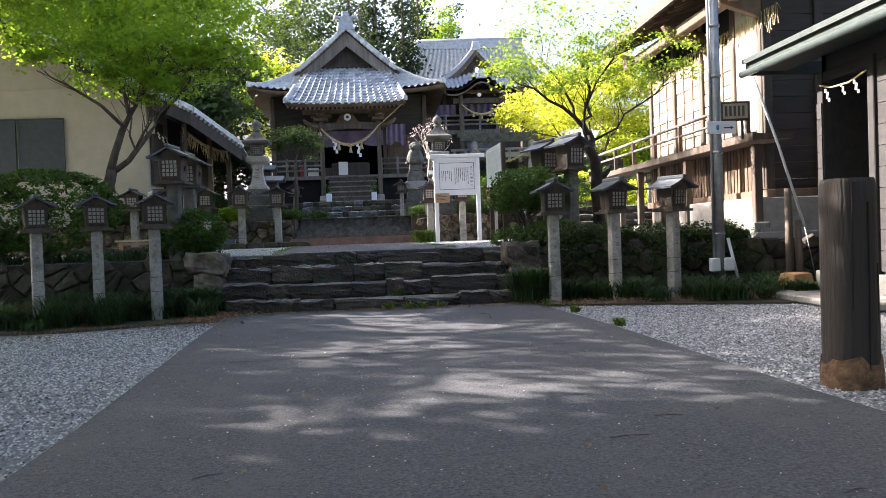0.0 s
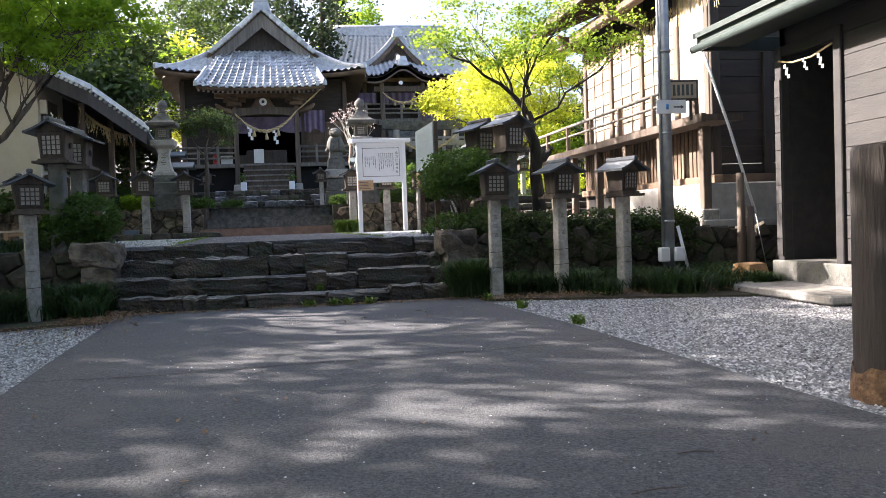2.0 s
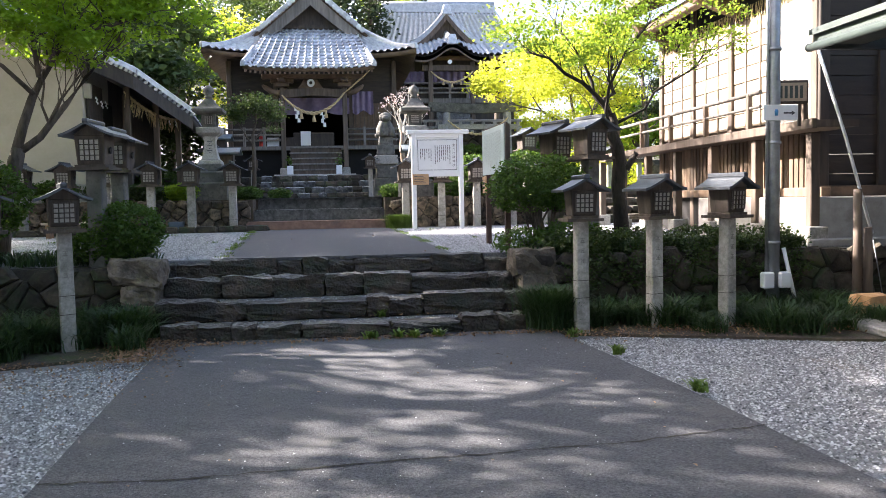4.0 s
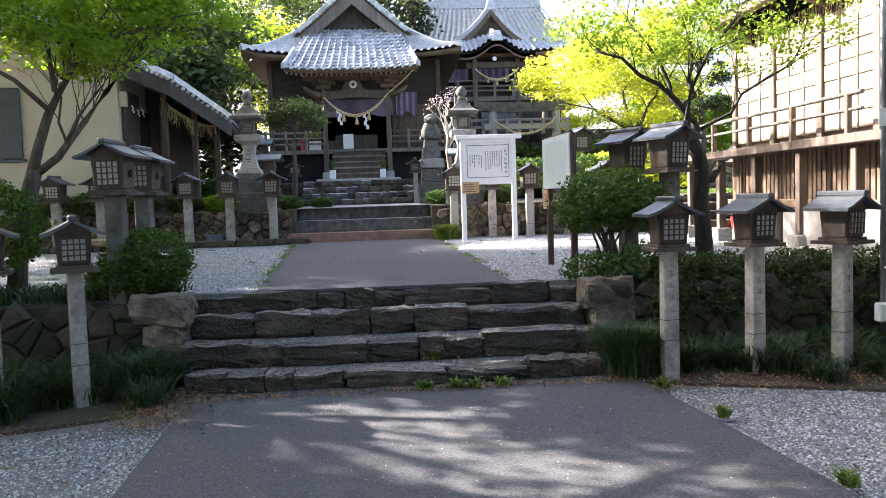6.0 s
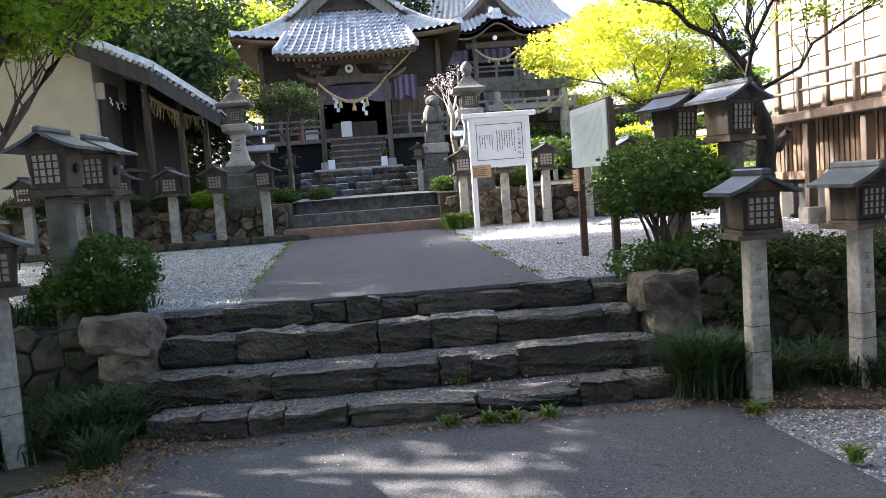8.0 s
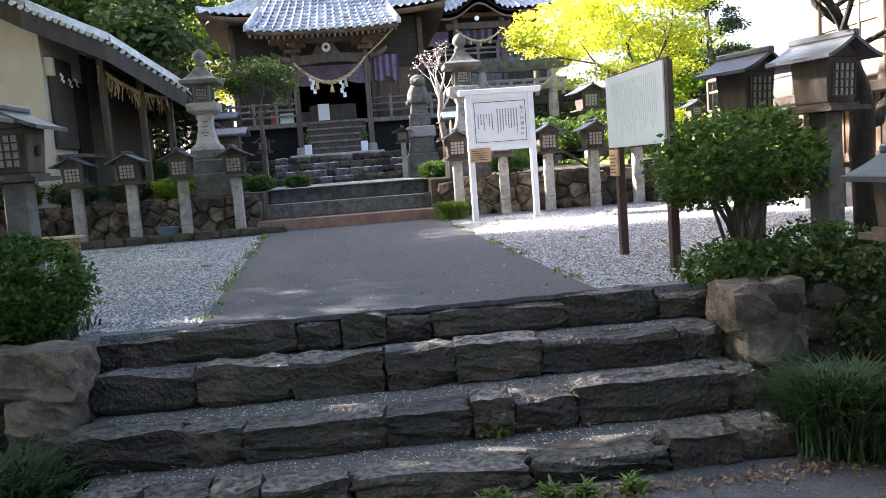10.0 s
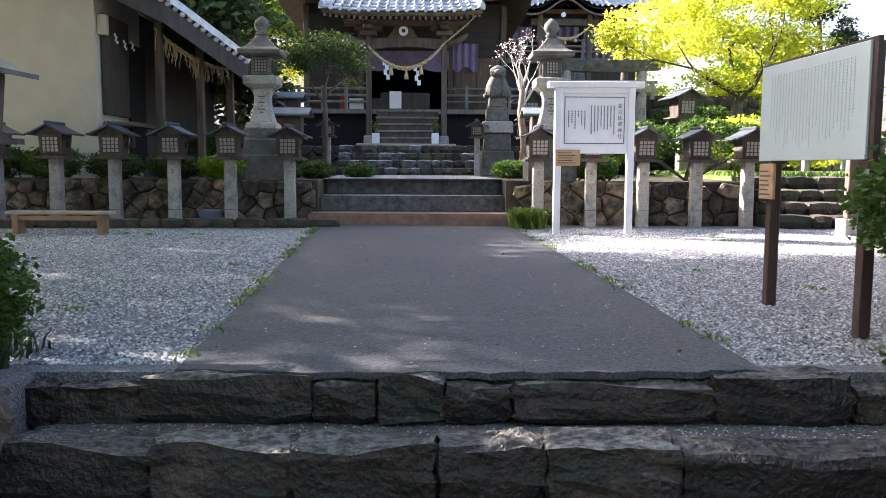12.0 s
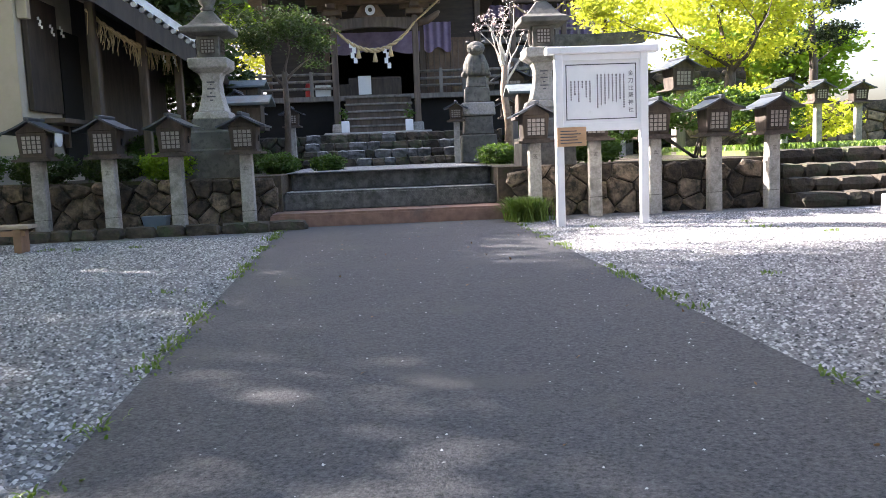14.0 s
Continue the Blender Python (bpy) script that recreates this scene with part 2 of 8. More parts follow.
SHRUB = leaf_mat("shrub_leaf", (0.022, 0.055, 0.010), (0.075, 0.14, 0.026), (0.12, 0.22, 0.02), 0.28)
EVERGREEN = leaf_mat("evergreen_leaf", (0.022, 0.042, 0.012), (0.065, 0.10, 0.03), (0.10, 0.16, 0.03), 0.25)
CONIFER = leaf_mat("conifer_leaf", (0.014, 0.028, 0.012), (0.045, 0.07, 0.028), (0.06, 0.09, 0.03), 0.2)
GRASS = leaf_mat("grass_blade", (0.012, 0.030, 0.012), (0.055, 0.10, 0.038), (0.06, 0.12, 0.025), 0.25)
WEED = leaf_mat("weed_leaf", (0.06, 0.12, 0.02), (0.16, 0.23, 0.05), (0.18, 0.28, 0.04), 0.3)
DRY = leaf_mat("dry_leaf", (0.10, 0.055, 0.03), (0.36, 0.22, 0.12), (0.30, 0.18, 0.08), 0.2)
BLOSSOM = leaf_mat("pale_bud", (0.68, 0.58, 0.52), (0.82, 0.74, 0.70), (0.7, 0.5, 0.5), 0.3)


# ---- mesh helpers ----
rng = np.random.default_rng(7)
rnd = random.Random(11)


def mesh_object(name, bm, material):
    me = bpy.data.meshes.new(name)
    bm.to_mesh(me)
    bm.free()
    me.materials.append(material)
    return new(name, me)


def part(name, bm, material, parent, label=""):
    ob = mesh_object(name, bm, material)
    ob.parent = parent
    if label:
        ob["label"] = label
    return ob


def thing(name, at, label, category, group="", rz=0.0):
    e = new(name)
    e.empty_display_size = 0.1
    e.matrix_basis = pose(*at, 0, 0, rz)
    return tagged(e, label, category, group)


def solo(name, bm, material, label, category="", group="", kind=""):
    return tagged(mesh_object(name, bm, material), label, category, group, kind)


def piece(name, me, parent, m):
    """One of many alike pieces, which share a mesh."""
    ob = new(name, me)
    ob.parent = parent
    ob.matrix_basis = m
    return ob


def B():
    return bmesh.new()


def quadbox(bm, c):
    """A box from eight corners: four below, four above, counter-clockwise."""
    v = [bm.verts.new(p) for p in c]
    for f in ((3, 2, 1, 0), (4, 5, 6, 7), (0, 1, 5, 4), (1, 2, 6, 5), (2, 3, 7, 6), (3, 0, 4, 7)):
        bm.faces.new([v[i] for i in f])
    return bm


def bx(bm, x0, y0, z0, x1, y1, z1, m=None, top=1.0):
    """A box between two corners; top < 1 narrows its upper face."""
    cx, cy = (x0 + x1) / 2, (y0 + y1) / 2
    c = [(x0, y0, z0), (x1, y0, z0), (x1, y1, z0), (x0, y1, z0)]
    c += [(cx + (x - cx) * top, cy + (y - cy) * top, z1) for x, y, _ in c]
    if m is not None:
        c = [m @ Vector(p) for p in c]
    return quadbox(bm, c)


def soft(bm, w=0.01, seg=1):
    bmesh.ops.bevel(bm, geom=list(bm.edges), offset=w, segments=seg, affect="EDGES", clamp_overlap=True)
    return bm


def weld(bm):
    bmesh.ops.remove_doubles(bm, verts=list(bm.verts), dist=0.002)
    return bm


def tube(bm, pts, radii, n=8, cap=True):
    """A round bar along points, with a radius at each."""
    pts = [Vector(p) for p in pts]
    if isinstance(radii, (int, float)):
        radii = [radii] * len(pts)
    rings, up = [], Vector((0.31, 0.17, 0.93))
    for i, p in enumerate(pts):
        d = (pts[min(i + 1, len(pts) - 1)] - pts[max(i - 1, 0)]).normalized()
        a = d.cross(up if abs(d.dot(up)) < 0.95 else Vector((1, 0, 0))).normalized()
        b = d.cross(a)
        rings.append([bm.verts.new(p + (a * math.cos(k * math.tau / n) + b * math.sin(k * math.tau / n)) * radii[i]) for k in range(n)])
    for r, s in zip(rings, rings[1:]):
        for k in range(n):
            bm.faces.new((r[k], r[(k + 1) % n], s[(k + 1) % n], s[k])).smooth = n > 5
    if cap:
        bm.faces.new(rings[0][::-1])
        bm.faces.new(rings[-1])
    return bm


def lathe(bm, profile, n=16, at=(0, 0, 0), turn=0.0, smooth=True):
    """A turned body from (radius, height) pairs; n = 4 or 6 gives square and six-sided ones."""
    rings = []
    for r, z in profile:
        rings.append([bm.verts.new((at[0] + r * math.cos(turn + k * math.tau / n), at[1] + r * math.sin(turn + k * math.tau / n), at[2] + z)) for k in range(n)])
    for r, s in zip(rings, rings[1:]):
        for k in range(n):
            bm.faces.new((r[k], r[(k + 1) % n], s[(k + 1) % n], s[k])).smooth = smooth
    bm.faces.new(rings[0][::-1])
    bm.faces.new(rings[-1])
    return bm


def raw(name, verts, faces, material, smooth=False):
    me = bpy.data.meshes.new(name)
    me.from_pydata([tuple(v) for v in verts], [], faces)
    me.materials.append(material)
    if smooth:
        me.polygons.foreach_set("use_smooth", [True] * len(me.polygons))
    me.update()
    return new(name, me)


def fast(name, V, F, material, parent=None):
    """A mesh from arrays of corners and of four-cornered faces."""
    me = bpy.data.meshes.new(name)
    V, F = np.asarray(V, np.float32), np.asarray(F, np.int32)
    me.vertices.add(len(V))
    me.vertices.foreach_set("co", V.ravel())
    me.loops.add(F.size)
    me.loops.foreach_set("vertex_index", F.ravel())
    me.polygons.add(len(F))
    me.polygons.foreach_set("loop_start", np.arange(0, F.size, F.shape[1], dtype=np.int32))
    me.materials.append(material)
    me.update(calc_edges=True)
    ob = new(name, me)
    ob.parent = parent
    return ob


def leaves(name, centres, size, material, parent=None, flat=0.6, long=1.0):
    """Folded leaves at the centres: two quads hinged along the rib."""
    n = len(centres)
    a = rng.normal(size=(n, 3))
    a[:, 2] *= 0.6
    a /= np.linalg.norm(a, axis=1, keepdims=True)
    nn = rng.normal(size=(n, 3)) * (1 - flat) + np.array((0, 0, flat))
    b = np.cross(nn, a)
    b /= np.linalg.norm(b, axis=1, keepdims=True) + 1e-9
    c = np.cross(a, b)
    s = (size * rng.uniform(0.6, 1.3, n))[:, None]
    L, W = a * s * 0.5 * long, b * s * 0.36
    up = c * s * 0.13
    V = np.stack([centres - L, centres + W * 0.9 + up - L * 0.2, centres + L, centres - W * 0.9 + up - L * 0.2], 1).reshape(-1, 3)
    i = np.arange(n)[:, None] * 4
    F = np.concatenate([i + np.array([[0, 1, 2]]), i + np.array([[0, 2, 3]])], 0)
    return fast(name, V, F, material, parent)


def cloud(blobs, n, clump=0.22, per=26, shell=0.0):
    """Leaf places: clumps spread through ellipsoids (x, y, z, rx, ry, rz), thinned unevenly so that gaps stay."""
    vol = np.array([b[3] * b[4] * b[5] for b in blobs]) ** 0.8
    pick = rng.choice(len(blobs), size=max(1, n // per), p=vol / vol.sum())
    bl = np.array(blobs, float)[pick]
    d = rng.normal(size=(len(pick), 3))
    d /= np.linalg.norm(d, axis=1, keepdims=True)
    r = rng.uniform(shell, 1, len(pick))[:, None] ** 0.45
    c = bl[:, :3] + d * r * bl[:, 3:]
    p = np.repeat(c, per, axis=0)
    off = rng.normal(size=p.shape) * clump
    off[:, 2] *= 0.45
    return p + off


def grid_surface(S, nu, nv):
    """Corners and faces of a sheet S(u, v) for u, v in 0..1."""
    V = [S(i / nu, j / nv) for j in range(nv + 1) for i in range(nu + 1)]
    F = [(j * (nu + 1) + i, j * (nu + 1) + i + 1, (j + 1) * (nu + 1) + i + 1, (j + 1) * (nu + 1) + i) for j in range(nv) for i in range(nu)]
    return V, F


def rugged_mesh(name, seed, material):
    """A rough-hewn block, one metre each way, with broken edges."""
    bm = B()
    bmesh.ops.create_cube(bm, size=1.0)
    bmesh.ops.subdivide_edges(bm, edges=list(bm.edges), cuts=4, use_grid_fill=True)
    for v in bm.verts:
        p = v.co * 2.6 + Vector((seed * 7.1, seed * 3.3, 0))
        edge = sum(abs(c) > 0.49 for c in v.co)
        n = noise.noise_vector(p)
        fine = noise.noise_vector(p * 3.1)
        v.co = v.co * (1 - 0.035 * (edge - 1)) + Vector((n.x * 0.04, n.y * 0.15, n.z * 0.17)) + fine * 0.065
    for f in bm.faces:
        f.smooth = False
    me = bpy.data.meshes.new(name)
    bm.to_mesh(me)
    bm.free()
    me.materials.append(material)
    return me


def stone_mesh(name, seed, material, bulge=0.10):
    """A rough block, one metre each way, its front bulging."""
    r = random.Random(seed)
    bm = B()
    bmesh.ops.create_cube(bm, size=1.0)
    bmesh.ops.subdivide_edges(bm, edges=list(bm.edges), cuts=1, use_grid_fill=True)
    for v in bm.verts:
        k = sum(abs(c) > 0.4 for c in v.co)
        f = {3: 0.80, 2: 0.93, 1: 1.04}.get(k, 1)
        v.co = Vector([c * f + r.uniform(-bulge, bulge) * 0.7 for c in v.co])
    me = bpy.data.meshes.new(name)
    bm.to_mesh(me)
    bm.free()
    me.materials.append(material)
    return me


def stones_of(material, n, tag, bulge=0.10):
    return [stone_mesh(tag, 100 + i, material, bulge) for i in range(n)]


# ---- ground and terraces ----
LAND, TERR, PLAT = 0.82, 1.64, 2.55


def sheet(name, pts, z, material, label, kind="structure", thick=0.0):
    bm = B()
    lo = [bm.verts.new((x, y, (z(x, y) if callable(z) else z))) for x, y in pts]
    bm.faces.new(lo)
    if thick:
        r = bmesh.ops.extrude_face_region(bm, geom=list(bm.faces))
        for v in r["geom"]:
            if isinstance(v, bmesh.types.BMVert):
                v.co.z -= thick
    bmesh.ops.recalc_face_normals(bm, faces=list(bm.faces))
    return solo(name, bm, material, label, kind=kind)


def ground_height(x, y):
    """The lower yard is level; far off the land rises into wooded slopes behind the shrine."""
    h = 0.0
    if y > 42 and x < 14:
        h += (y - 42) * 0.30 * min(1, (14 - x) / 9)
    if x < -14:
        h += (-14 - x) * 0.22
    return min(h, 40) - 0.02


def build_ground():
    xs = [-2500, -300, -80, -40, -25, -18, -14, -10, -5, 0, 5, 10, 15, 20, 30, 60, 300, 2500]
    ys = [-2500, -300, -60, -30, -20, -10, 0, 10, 20, 30, 42, 50, 60, 75, 100, 160, 400, 2500]
    V = [(x, y, ground_height(x, y)) for y in ys for x in xs]
    n = len(xs)
    F = [(j * n + i, j * n + i + 1, (j + 1) * n + i + 1, (j + 1) * n + i) for j in range(len(ys) - 1) for i in range(n - 1)]
    g = raw("ground", V, F, GRAVEL_BED)
    tagged(g, "pale grey gravel yard that runs out into wooded land", kind="structure")


build_ground()
sheet("road", [(-2.12, -1.55), (-2.0, -4.5), (-1.75, -8.6), (-1.55, -14), (-1.3, -40), (4.4, -40), (3.2, -14), (2.76, -8.6), (2.55, -4.8), (2.25, -1.75)],
      0.022, ASPHALT, "worn grey asphalt approach with cracks and fallen twigs", thick=0.06)
# the landing above the first steps
sheet("landing", [(-14, -0.35), (-2.45, -0.35), (-2.45, -0.03), (2.2, -0.03), (2.2, -0.5), (14, -0.5), (14, 11.3), (-14, 11.3)], LAND, GRAVEL_BED, "pale grey gravel landing between two flights of steps", thick=0.9)
edge_rnd = random.Random(17)
broken_edge = [(-1.73 + 3.05 * i / 34, -0.045 + edge_rnd.uniform(-0.035, 0.02) - 0.05 * math.sin(i / 34 * math.pi)) for i in range(35)]
sheet("pavement", broken_edge + [(1.08, 10.62), (-2.42, 10.62)], LAND + 0.016, ASPHALT, "dark grey asphalt path across the gravel landing", thick=0.035)
# the upper terrace, the shrine's platform and the lawn at the side
sheet("terrace", [(-30, 11.2), (-2.5, 11.2), (-2.5, 12.1), (1.02, 12.1), (1.02, 11.1), (5.7, 11.1), (5.7, 11.6), (30, 11.6), (30, 60), (-30, 60)], TERR, SOIL, "bare earth terrace with moss and weeds", thick=1.9)
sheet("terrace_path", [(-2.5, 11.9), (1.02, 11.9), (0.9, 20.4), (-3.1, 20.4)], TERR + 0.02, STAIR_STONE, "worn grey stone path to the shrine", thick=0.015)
sheet("lawn", [(5.8, 11.8), (26, 11.8), (26, 24), (7.4, 24)], TERR + 0.10, LAWN, "sunlit grass on the side terrace", thick=0.2)
sheet("platform", [(-8.0, 21.6), (2.4, 21.6), (2.4, 40), (-8.0, 40)], PLAT, GRANITE_DARK, "stone platform under the shrine hall", thick=0.9)
sheet("upper_ground", [(2.6, 31), (13.6, 31), (13.6, 62), (2.6, 62)], 5.0, SOIL, "raised earth under the rear shrine", thick=3.4)


# ---- steps ----
def stone_steps():
    holder = tagged(new("steps"), "dark mossy steps of rough-cut stone blocks", kind="structure")
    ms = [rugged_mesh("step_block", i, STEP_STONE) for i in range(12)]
    r = random.Random(5)
    for k, (y, z0, z1, xa, xb) in enumerate(((-1.72, 0.0, 0.17, -2.2, 2.0), (-1.20, 0.16, 0.375, -2.35, 2.05), (-0.62, 0.365, 0.59, -2.38, 2.05), (-0.13, 0.58, 0.775, -2.6, 2.2))):
        x = xa
        while x < xb - 0.05:
            w = min(r.choice((r.uniform(0.25, 0.5), r.uniform(0.5, 1.05))), xb - x)
            if xb - x - w < 0.2:
                w = xb - x
            h = z1 - z0 + r.uniform(-0.035, 0.03)
            bow = 0.05 * math.sin((x - xa) / (xb - xa) * math.pi) - 0.10 * (x / 2.2 if k == 0 else 0) * 0.3
            m = Matrix.LocRotScale((x + w / 2, y + 0.13 - bow + r.uniform(-0.02, 0.02), z0 + h / 2 + 0.012), Euler((0, r.uniform(-0.02, 0.02), r.uniform(-0.03, 0.03))), (w * r.uniform(0.985, 1.03), 0.27, h * 1.08))
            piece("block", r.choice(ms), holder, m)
            x += w
        bm = B()
        bx(bm, xa, y + 0.14, z0 - 0.1, xb, y + 0.72, z1 - 0.014)
        part("tread", bm, TREAD, holder, "tread of packed grit behind the blocks")
    # larger blocks stacked at the west corner
    big = [rugged_mesh("corner_stone", 40 + i, CORNER_STONE) for i in range(3)]
    for me, (x, w, z0, z1, a) in zip(big, ((-2.58, 0.44, -0.02, 0.34, 0.02), (-2.60, 0.42, 0.335, 0.58, -0.05), (-2.64, 0.62, 0.575, 0.89, 0.03))):
        piece("corner_block", me, holder, Matrix.LocRotScale((x, -0.68, (z0 + z1) / 2), Euler((0, a, -0.12 + a)), (w, 0.40, (z1 - z0) * 1.03)))
    big = [rugged_mesh("east_corner_stone", 50 + i, CORNER_STONE) for i in range(3)]
    for me, (x, w, z0, z1, a) in zip(big, ((2.30, 0.40, 0.0, 0.32, 0.03), (2.34, 0.48, 0.30, 0.60, 0.06), (2.30, 0.56, 0.58, 0.90, -0.04))):
        piece("corner_block", me, holder, Matrix.LocRotScale((x, -0.62, (z0 + z1) / 2), Euler((0, a, 0.1)), (w, 0.40, (z1 - z0) * 1.03)))


CORNER_STONE = mat("corner_stone", (0.06, 0.05, 0.039), (0.21, 0.17, 0.128), 5, 0.85, 1.0, 26, rnd=0.25, stain=(0.05, 0.05, 0.04), stain_scale=3.5, stain_at=0.54, dist=0.03)
TREAD = mat("packed_grit", (0.05, 0.046, 0.04), (0.20, 0.19, 0.175), 60, 0.95, 0.8, 110, stain=(0.06, 0.045, 0.03), stain_scale=2, dist=0.015)
stone_steps()


def dressed_steps():
    holder = tagged(new("steps_upper"), "three long dressed-stone steps, the lowest reddish", kind="structure")
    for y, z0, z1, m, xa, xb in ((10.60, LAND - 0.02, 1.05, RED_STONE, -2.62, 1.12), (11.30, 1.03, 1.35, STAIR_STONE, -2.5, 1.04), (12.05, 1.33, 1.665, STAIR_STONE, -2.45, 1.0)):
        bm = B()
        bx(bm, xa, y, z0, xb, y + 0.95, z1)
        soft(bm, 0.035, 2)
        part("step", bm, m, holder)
    holder = tagged(new("steps_inner"), "low steps of small stones below the shrine platform", kind="structure")
    ms = stones_of(STAIR_STONE, 2, "small_step_stone", 0.09) + stones_of(RUBBLE_DARK, 5, "dark_step_stone", 0.10)
    r = random.Random(9)
    for k, (y, z0, z1) in enumerate(((20.3, TERR, 1.87), (20.65, 1.85, 2.10), (21.0, 2.08, 2.33), (21.35, 2.31, PLAT + 0.02))):
        x = -3.2
        while x < 0.9:
            w = r.uniform(0.25, 0.5)
            piece("stone", r.choice(ms), holder, Matrix.LocRotScale((x + w / 2, y + 0.25, (z0 + z1) / 2), Euler((0, 0, r.uniform(-0.05, 0.05))), (w * 1.04, 0.4, (z1 - z0) * 1.04)))
            x += w
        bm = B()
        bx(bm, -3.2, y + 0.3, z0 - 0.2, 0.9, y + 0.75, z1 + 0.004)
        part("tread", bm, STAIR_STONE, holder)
    holder = tagged(new("steps_side"), "side flight of rough stone steps up to the lawn", kind="structure")
    ms = stones_of(RUBBLE_DARK, 6, "side_step_stone", 0.05)
    for k, (y, z0, z1) in enumerate(((10.3, LAND, 1.06), (10.7, 1.04, 1.28), (11.1, 1.26, 1.50), (11.5, 1.48, 1.74))):
        x = 5.75
        while x < 8.6:
            w = r.uniform(0.35, 0.75)
            piece("stone", r.choice(ms), holder, Matrix.LocRotScale((x + w / 2, y + 0.25, (z0 + z1) / 2), Euler((0, 0, r.uniform(-0.05, 0.05))), (w * 1.04, 0.5, (z1 - z0) * 1.06)))
            x += w
        bm = B()
        bx(bm, 5.7, y + 0.3, z0 - 0.3, 8.7, y + 0.75, z1 - 0.02)
        part("tread", bm, SOIL, holder)


dressed_steps()


# ---- retaining walls ----
def fitted_stones(parent, x0, x1, z0, z1, y, material, seed, w=0.36, h=0.27):
    """A dry wall of many-sided stones that fit each other: cells between uneven seeds, each a bulging block."""
    r = random.Random(seed)
    nx, nz = max(2, round((x1 - x0) / w)), max(2, round((z1 - z0) / h))
    dx, dz = (x1 - x0) / nx, (z1 - z0) / nz
    seeds = {(i, k): (x0 + (i + 0.5 + r.uniform(-0.42, 0.42) + 0.5 * (k % 2)) * dx, z0 + (k + 0.5 + r.uniform(-0.36, 0.36)) * dz) for i in range(-2, nx + 2) for k in range(-2, nz + 2)}
    for (i, k), (sx, sz) in seeds.items():
        if not (0 <= i < nx and 0 <= k < nz):
            continue
        top = z1 + r.uniform(-0.03, 0.05)
        poly = [(max(x0, sx - 2 * dx), z0 - 0.05), (min(x1, sx + 2 * dx), z0 - 0.05), (min(x1, sx + 2 * dx), top), (max(x0, sx - 2 * dx), top)]
        for a in range(-2, 3):
            for b in range(-2, 3):
                o = seeds.get((i + a, k + b))
                if o is None or (a == 0 and b == 0):
                    continue
                mx, mz, nxx, nzz = (sx + o[0]) / 2, (sz + o[1]) / 2, o[0] - sx, o[1] - sz
                L = math.hypot(nxx, nzz)
                side = [((p[0] - mx) * nxx + (p[1] - mz) * nzz) / L + 0.007 for p in poly]
                out = []
                for q in range(len(poly)):
                    p0, p1, s0, s1 = poly[q], poly[(q + 1) % len(poly)], side[q], side[(q + 1) % len(poly)]
                    if s0 <= 0:
                        out.append(p0)
                    if s0 * s1 < 0:
                        t = s0 / (s0 - s1)
                        out.append((p0[0] + (p1[0] - p0[0]) * t, p0[1] + (p1[1] - p0[1]) * t))
                poly = out
                if len(poly) < 3:
                    break
            if len(poly) < 3:
                break
        if len(poly) < 3:
            continue
        cx, cz = sum(p[0] for p in poly) / len(poly), sum(p[1] for p in poly) / len(poly)
        if (max(p[0] for p in poly) - min(p[0] for p in poly)) < 0.05:
            continue
        bm = B()
        proud, tilt, tx = r.uniform(0.05, 0.12), r.uniform(-0.12, 0.12), r.uniform(-0.12, 0.12)
        rings = []
        for f, d in ((1.0, 0.0), (0.97, 0.55), (0.78, 0.92)):
            ring = []
            for p in poly:
                ux, uz = (p[0] - cx) * f, (p[1] - cz) * f
                ring.append(bm.verts.new((ux + r.uniform(-0.008, 0.008), -d * proud - (ux * tx + uz * tilt) * d + r.uniform(-0.008, 0.008) * d, uz + r.uniform(-0.008, 0.008))))
            rings.append(ring)
        mid = bm.verts.new((0, -proud * r.uniform(0.95, 1.15), 0))
        n = len(poly)
        for lo, hi in zip(rings, rings[1:]):
            for q in range(n):
                bm.faces.new((lo[q], lo[(q + 1) % n], hi[(q + 1) % n], hi[q]))
        for q in range(n):
            bm.faces.new((rings[-1][q], rings[-1][(q + 1) % n], mid))
        ob = part("stone", bm, material, parent)
        ob.location = (cx, y, cz)


def retaining(name, label, x0, x1, y, z0, z1, material, seed, hmax=0.34, wmax=0.6, back=0.5):
    bm = B()
    bx(bm, x0 + 0.22, y, z0 - 0.3, x1 - 0.15, y + back, z1 - 0.04)
    w = solo(name, bm, JOINT, label, kind="structure")
    fitted_stones(w, x0, x1, z0, z1, y, material, seed, wmax * 0.78, hmax * 0.85)
    return w


retaining("wall_front_west", "low mossy retaining wall of rough stones beside the steps", -9.5, -2.42, -0.62, 0.0, 0.84, RUBBLE_DARK, 1, 0.28, 0.46)
retaining("wall_front_east", "low mossy retaining wall of rough stones under shrubs", 2.06, 10.0, -0.72, 0.0, 0.84, RUBBLE_DARK, 2, 0.28, 0.46)
retaining("wall_terrace_east", "retaining wall of tan and grey rubble stones", 1.05, 5.65, 11.05, LAND, 1.64, RUBBLE, 3, 0.30, 0.5)
retaining("wall_terrace_west", "retaining wall of tan and grey rubble stones", -14, -2.55, 11.15, LAND, 1.62, RUBBLE, 4, 0.27, 0.42)
retaining("wall_platform_west", "low stone face of the shrine platform", -8.0, -3.2, 21.5, TERR, PLAT, RUBBLE_DARK, 6, 0.3, 0.5, 0.1)
retaining("wall_platform_east", "low stone face of the shrine platform", 0.9, 2.4, 21.5, TERR, PLAT, RUBBLE_DARK, 7, 0.3, 0.5, 0.1)
retaining("wall_rear", "high rubble wall below the rear shrine", 2.6, 13.6, 30.9, TERR, 4.9, RUBBLE_DARK, 8, 0.5, 0.8, 0.15)
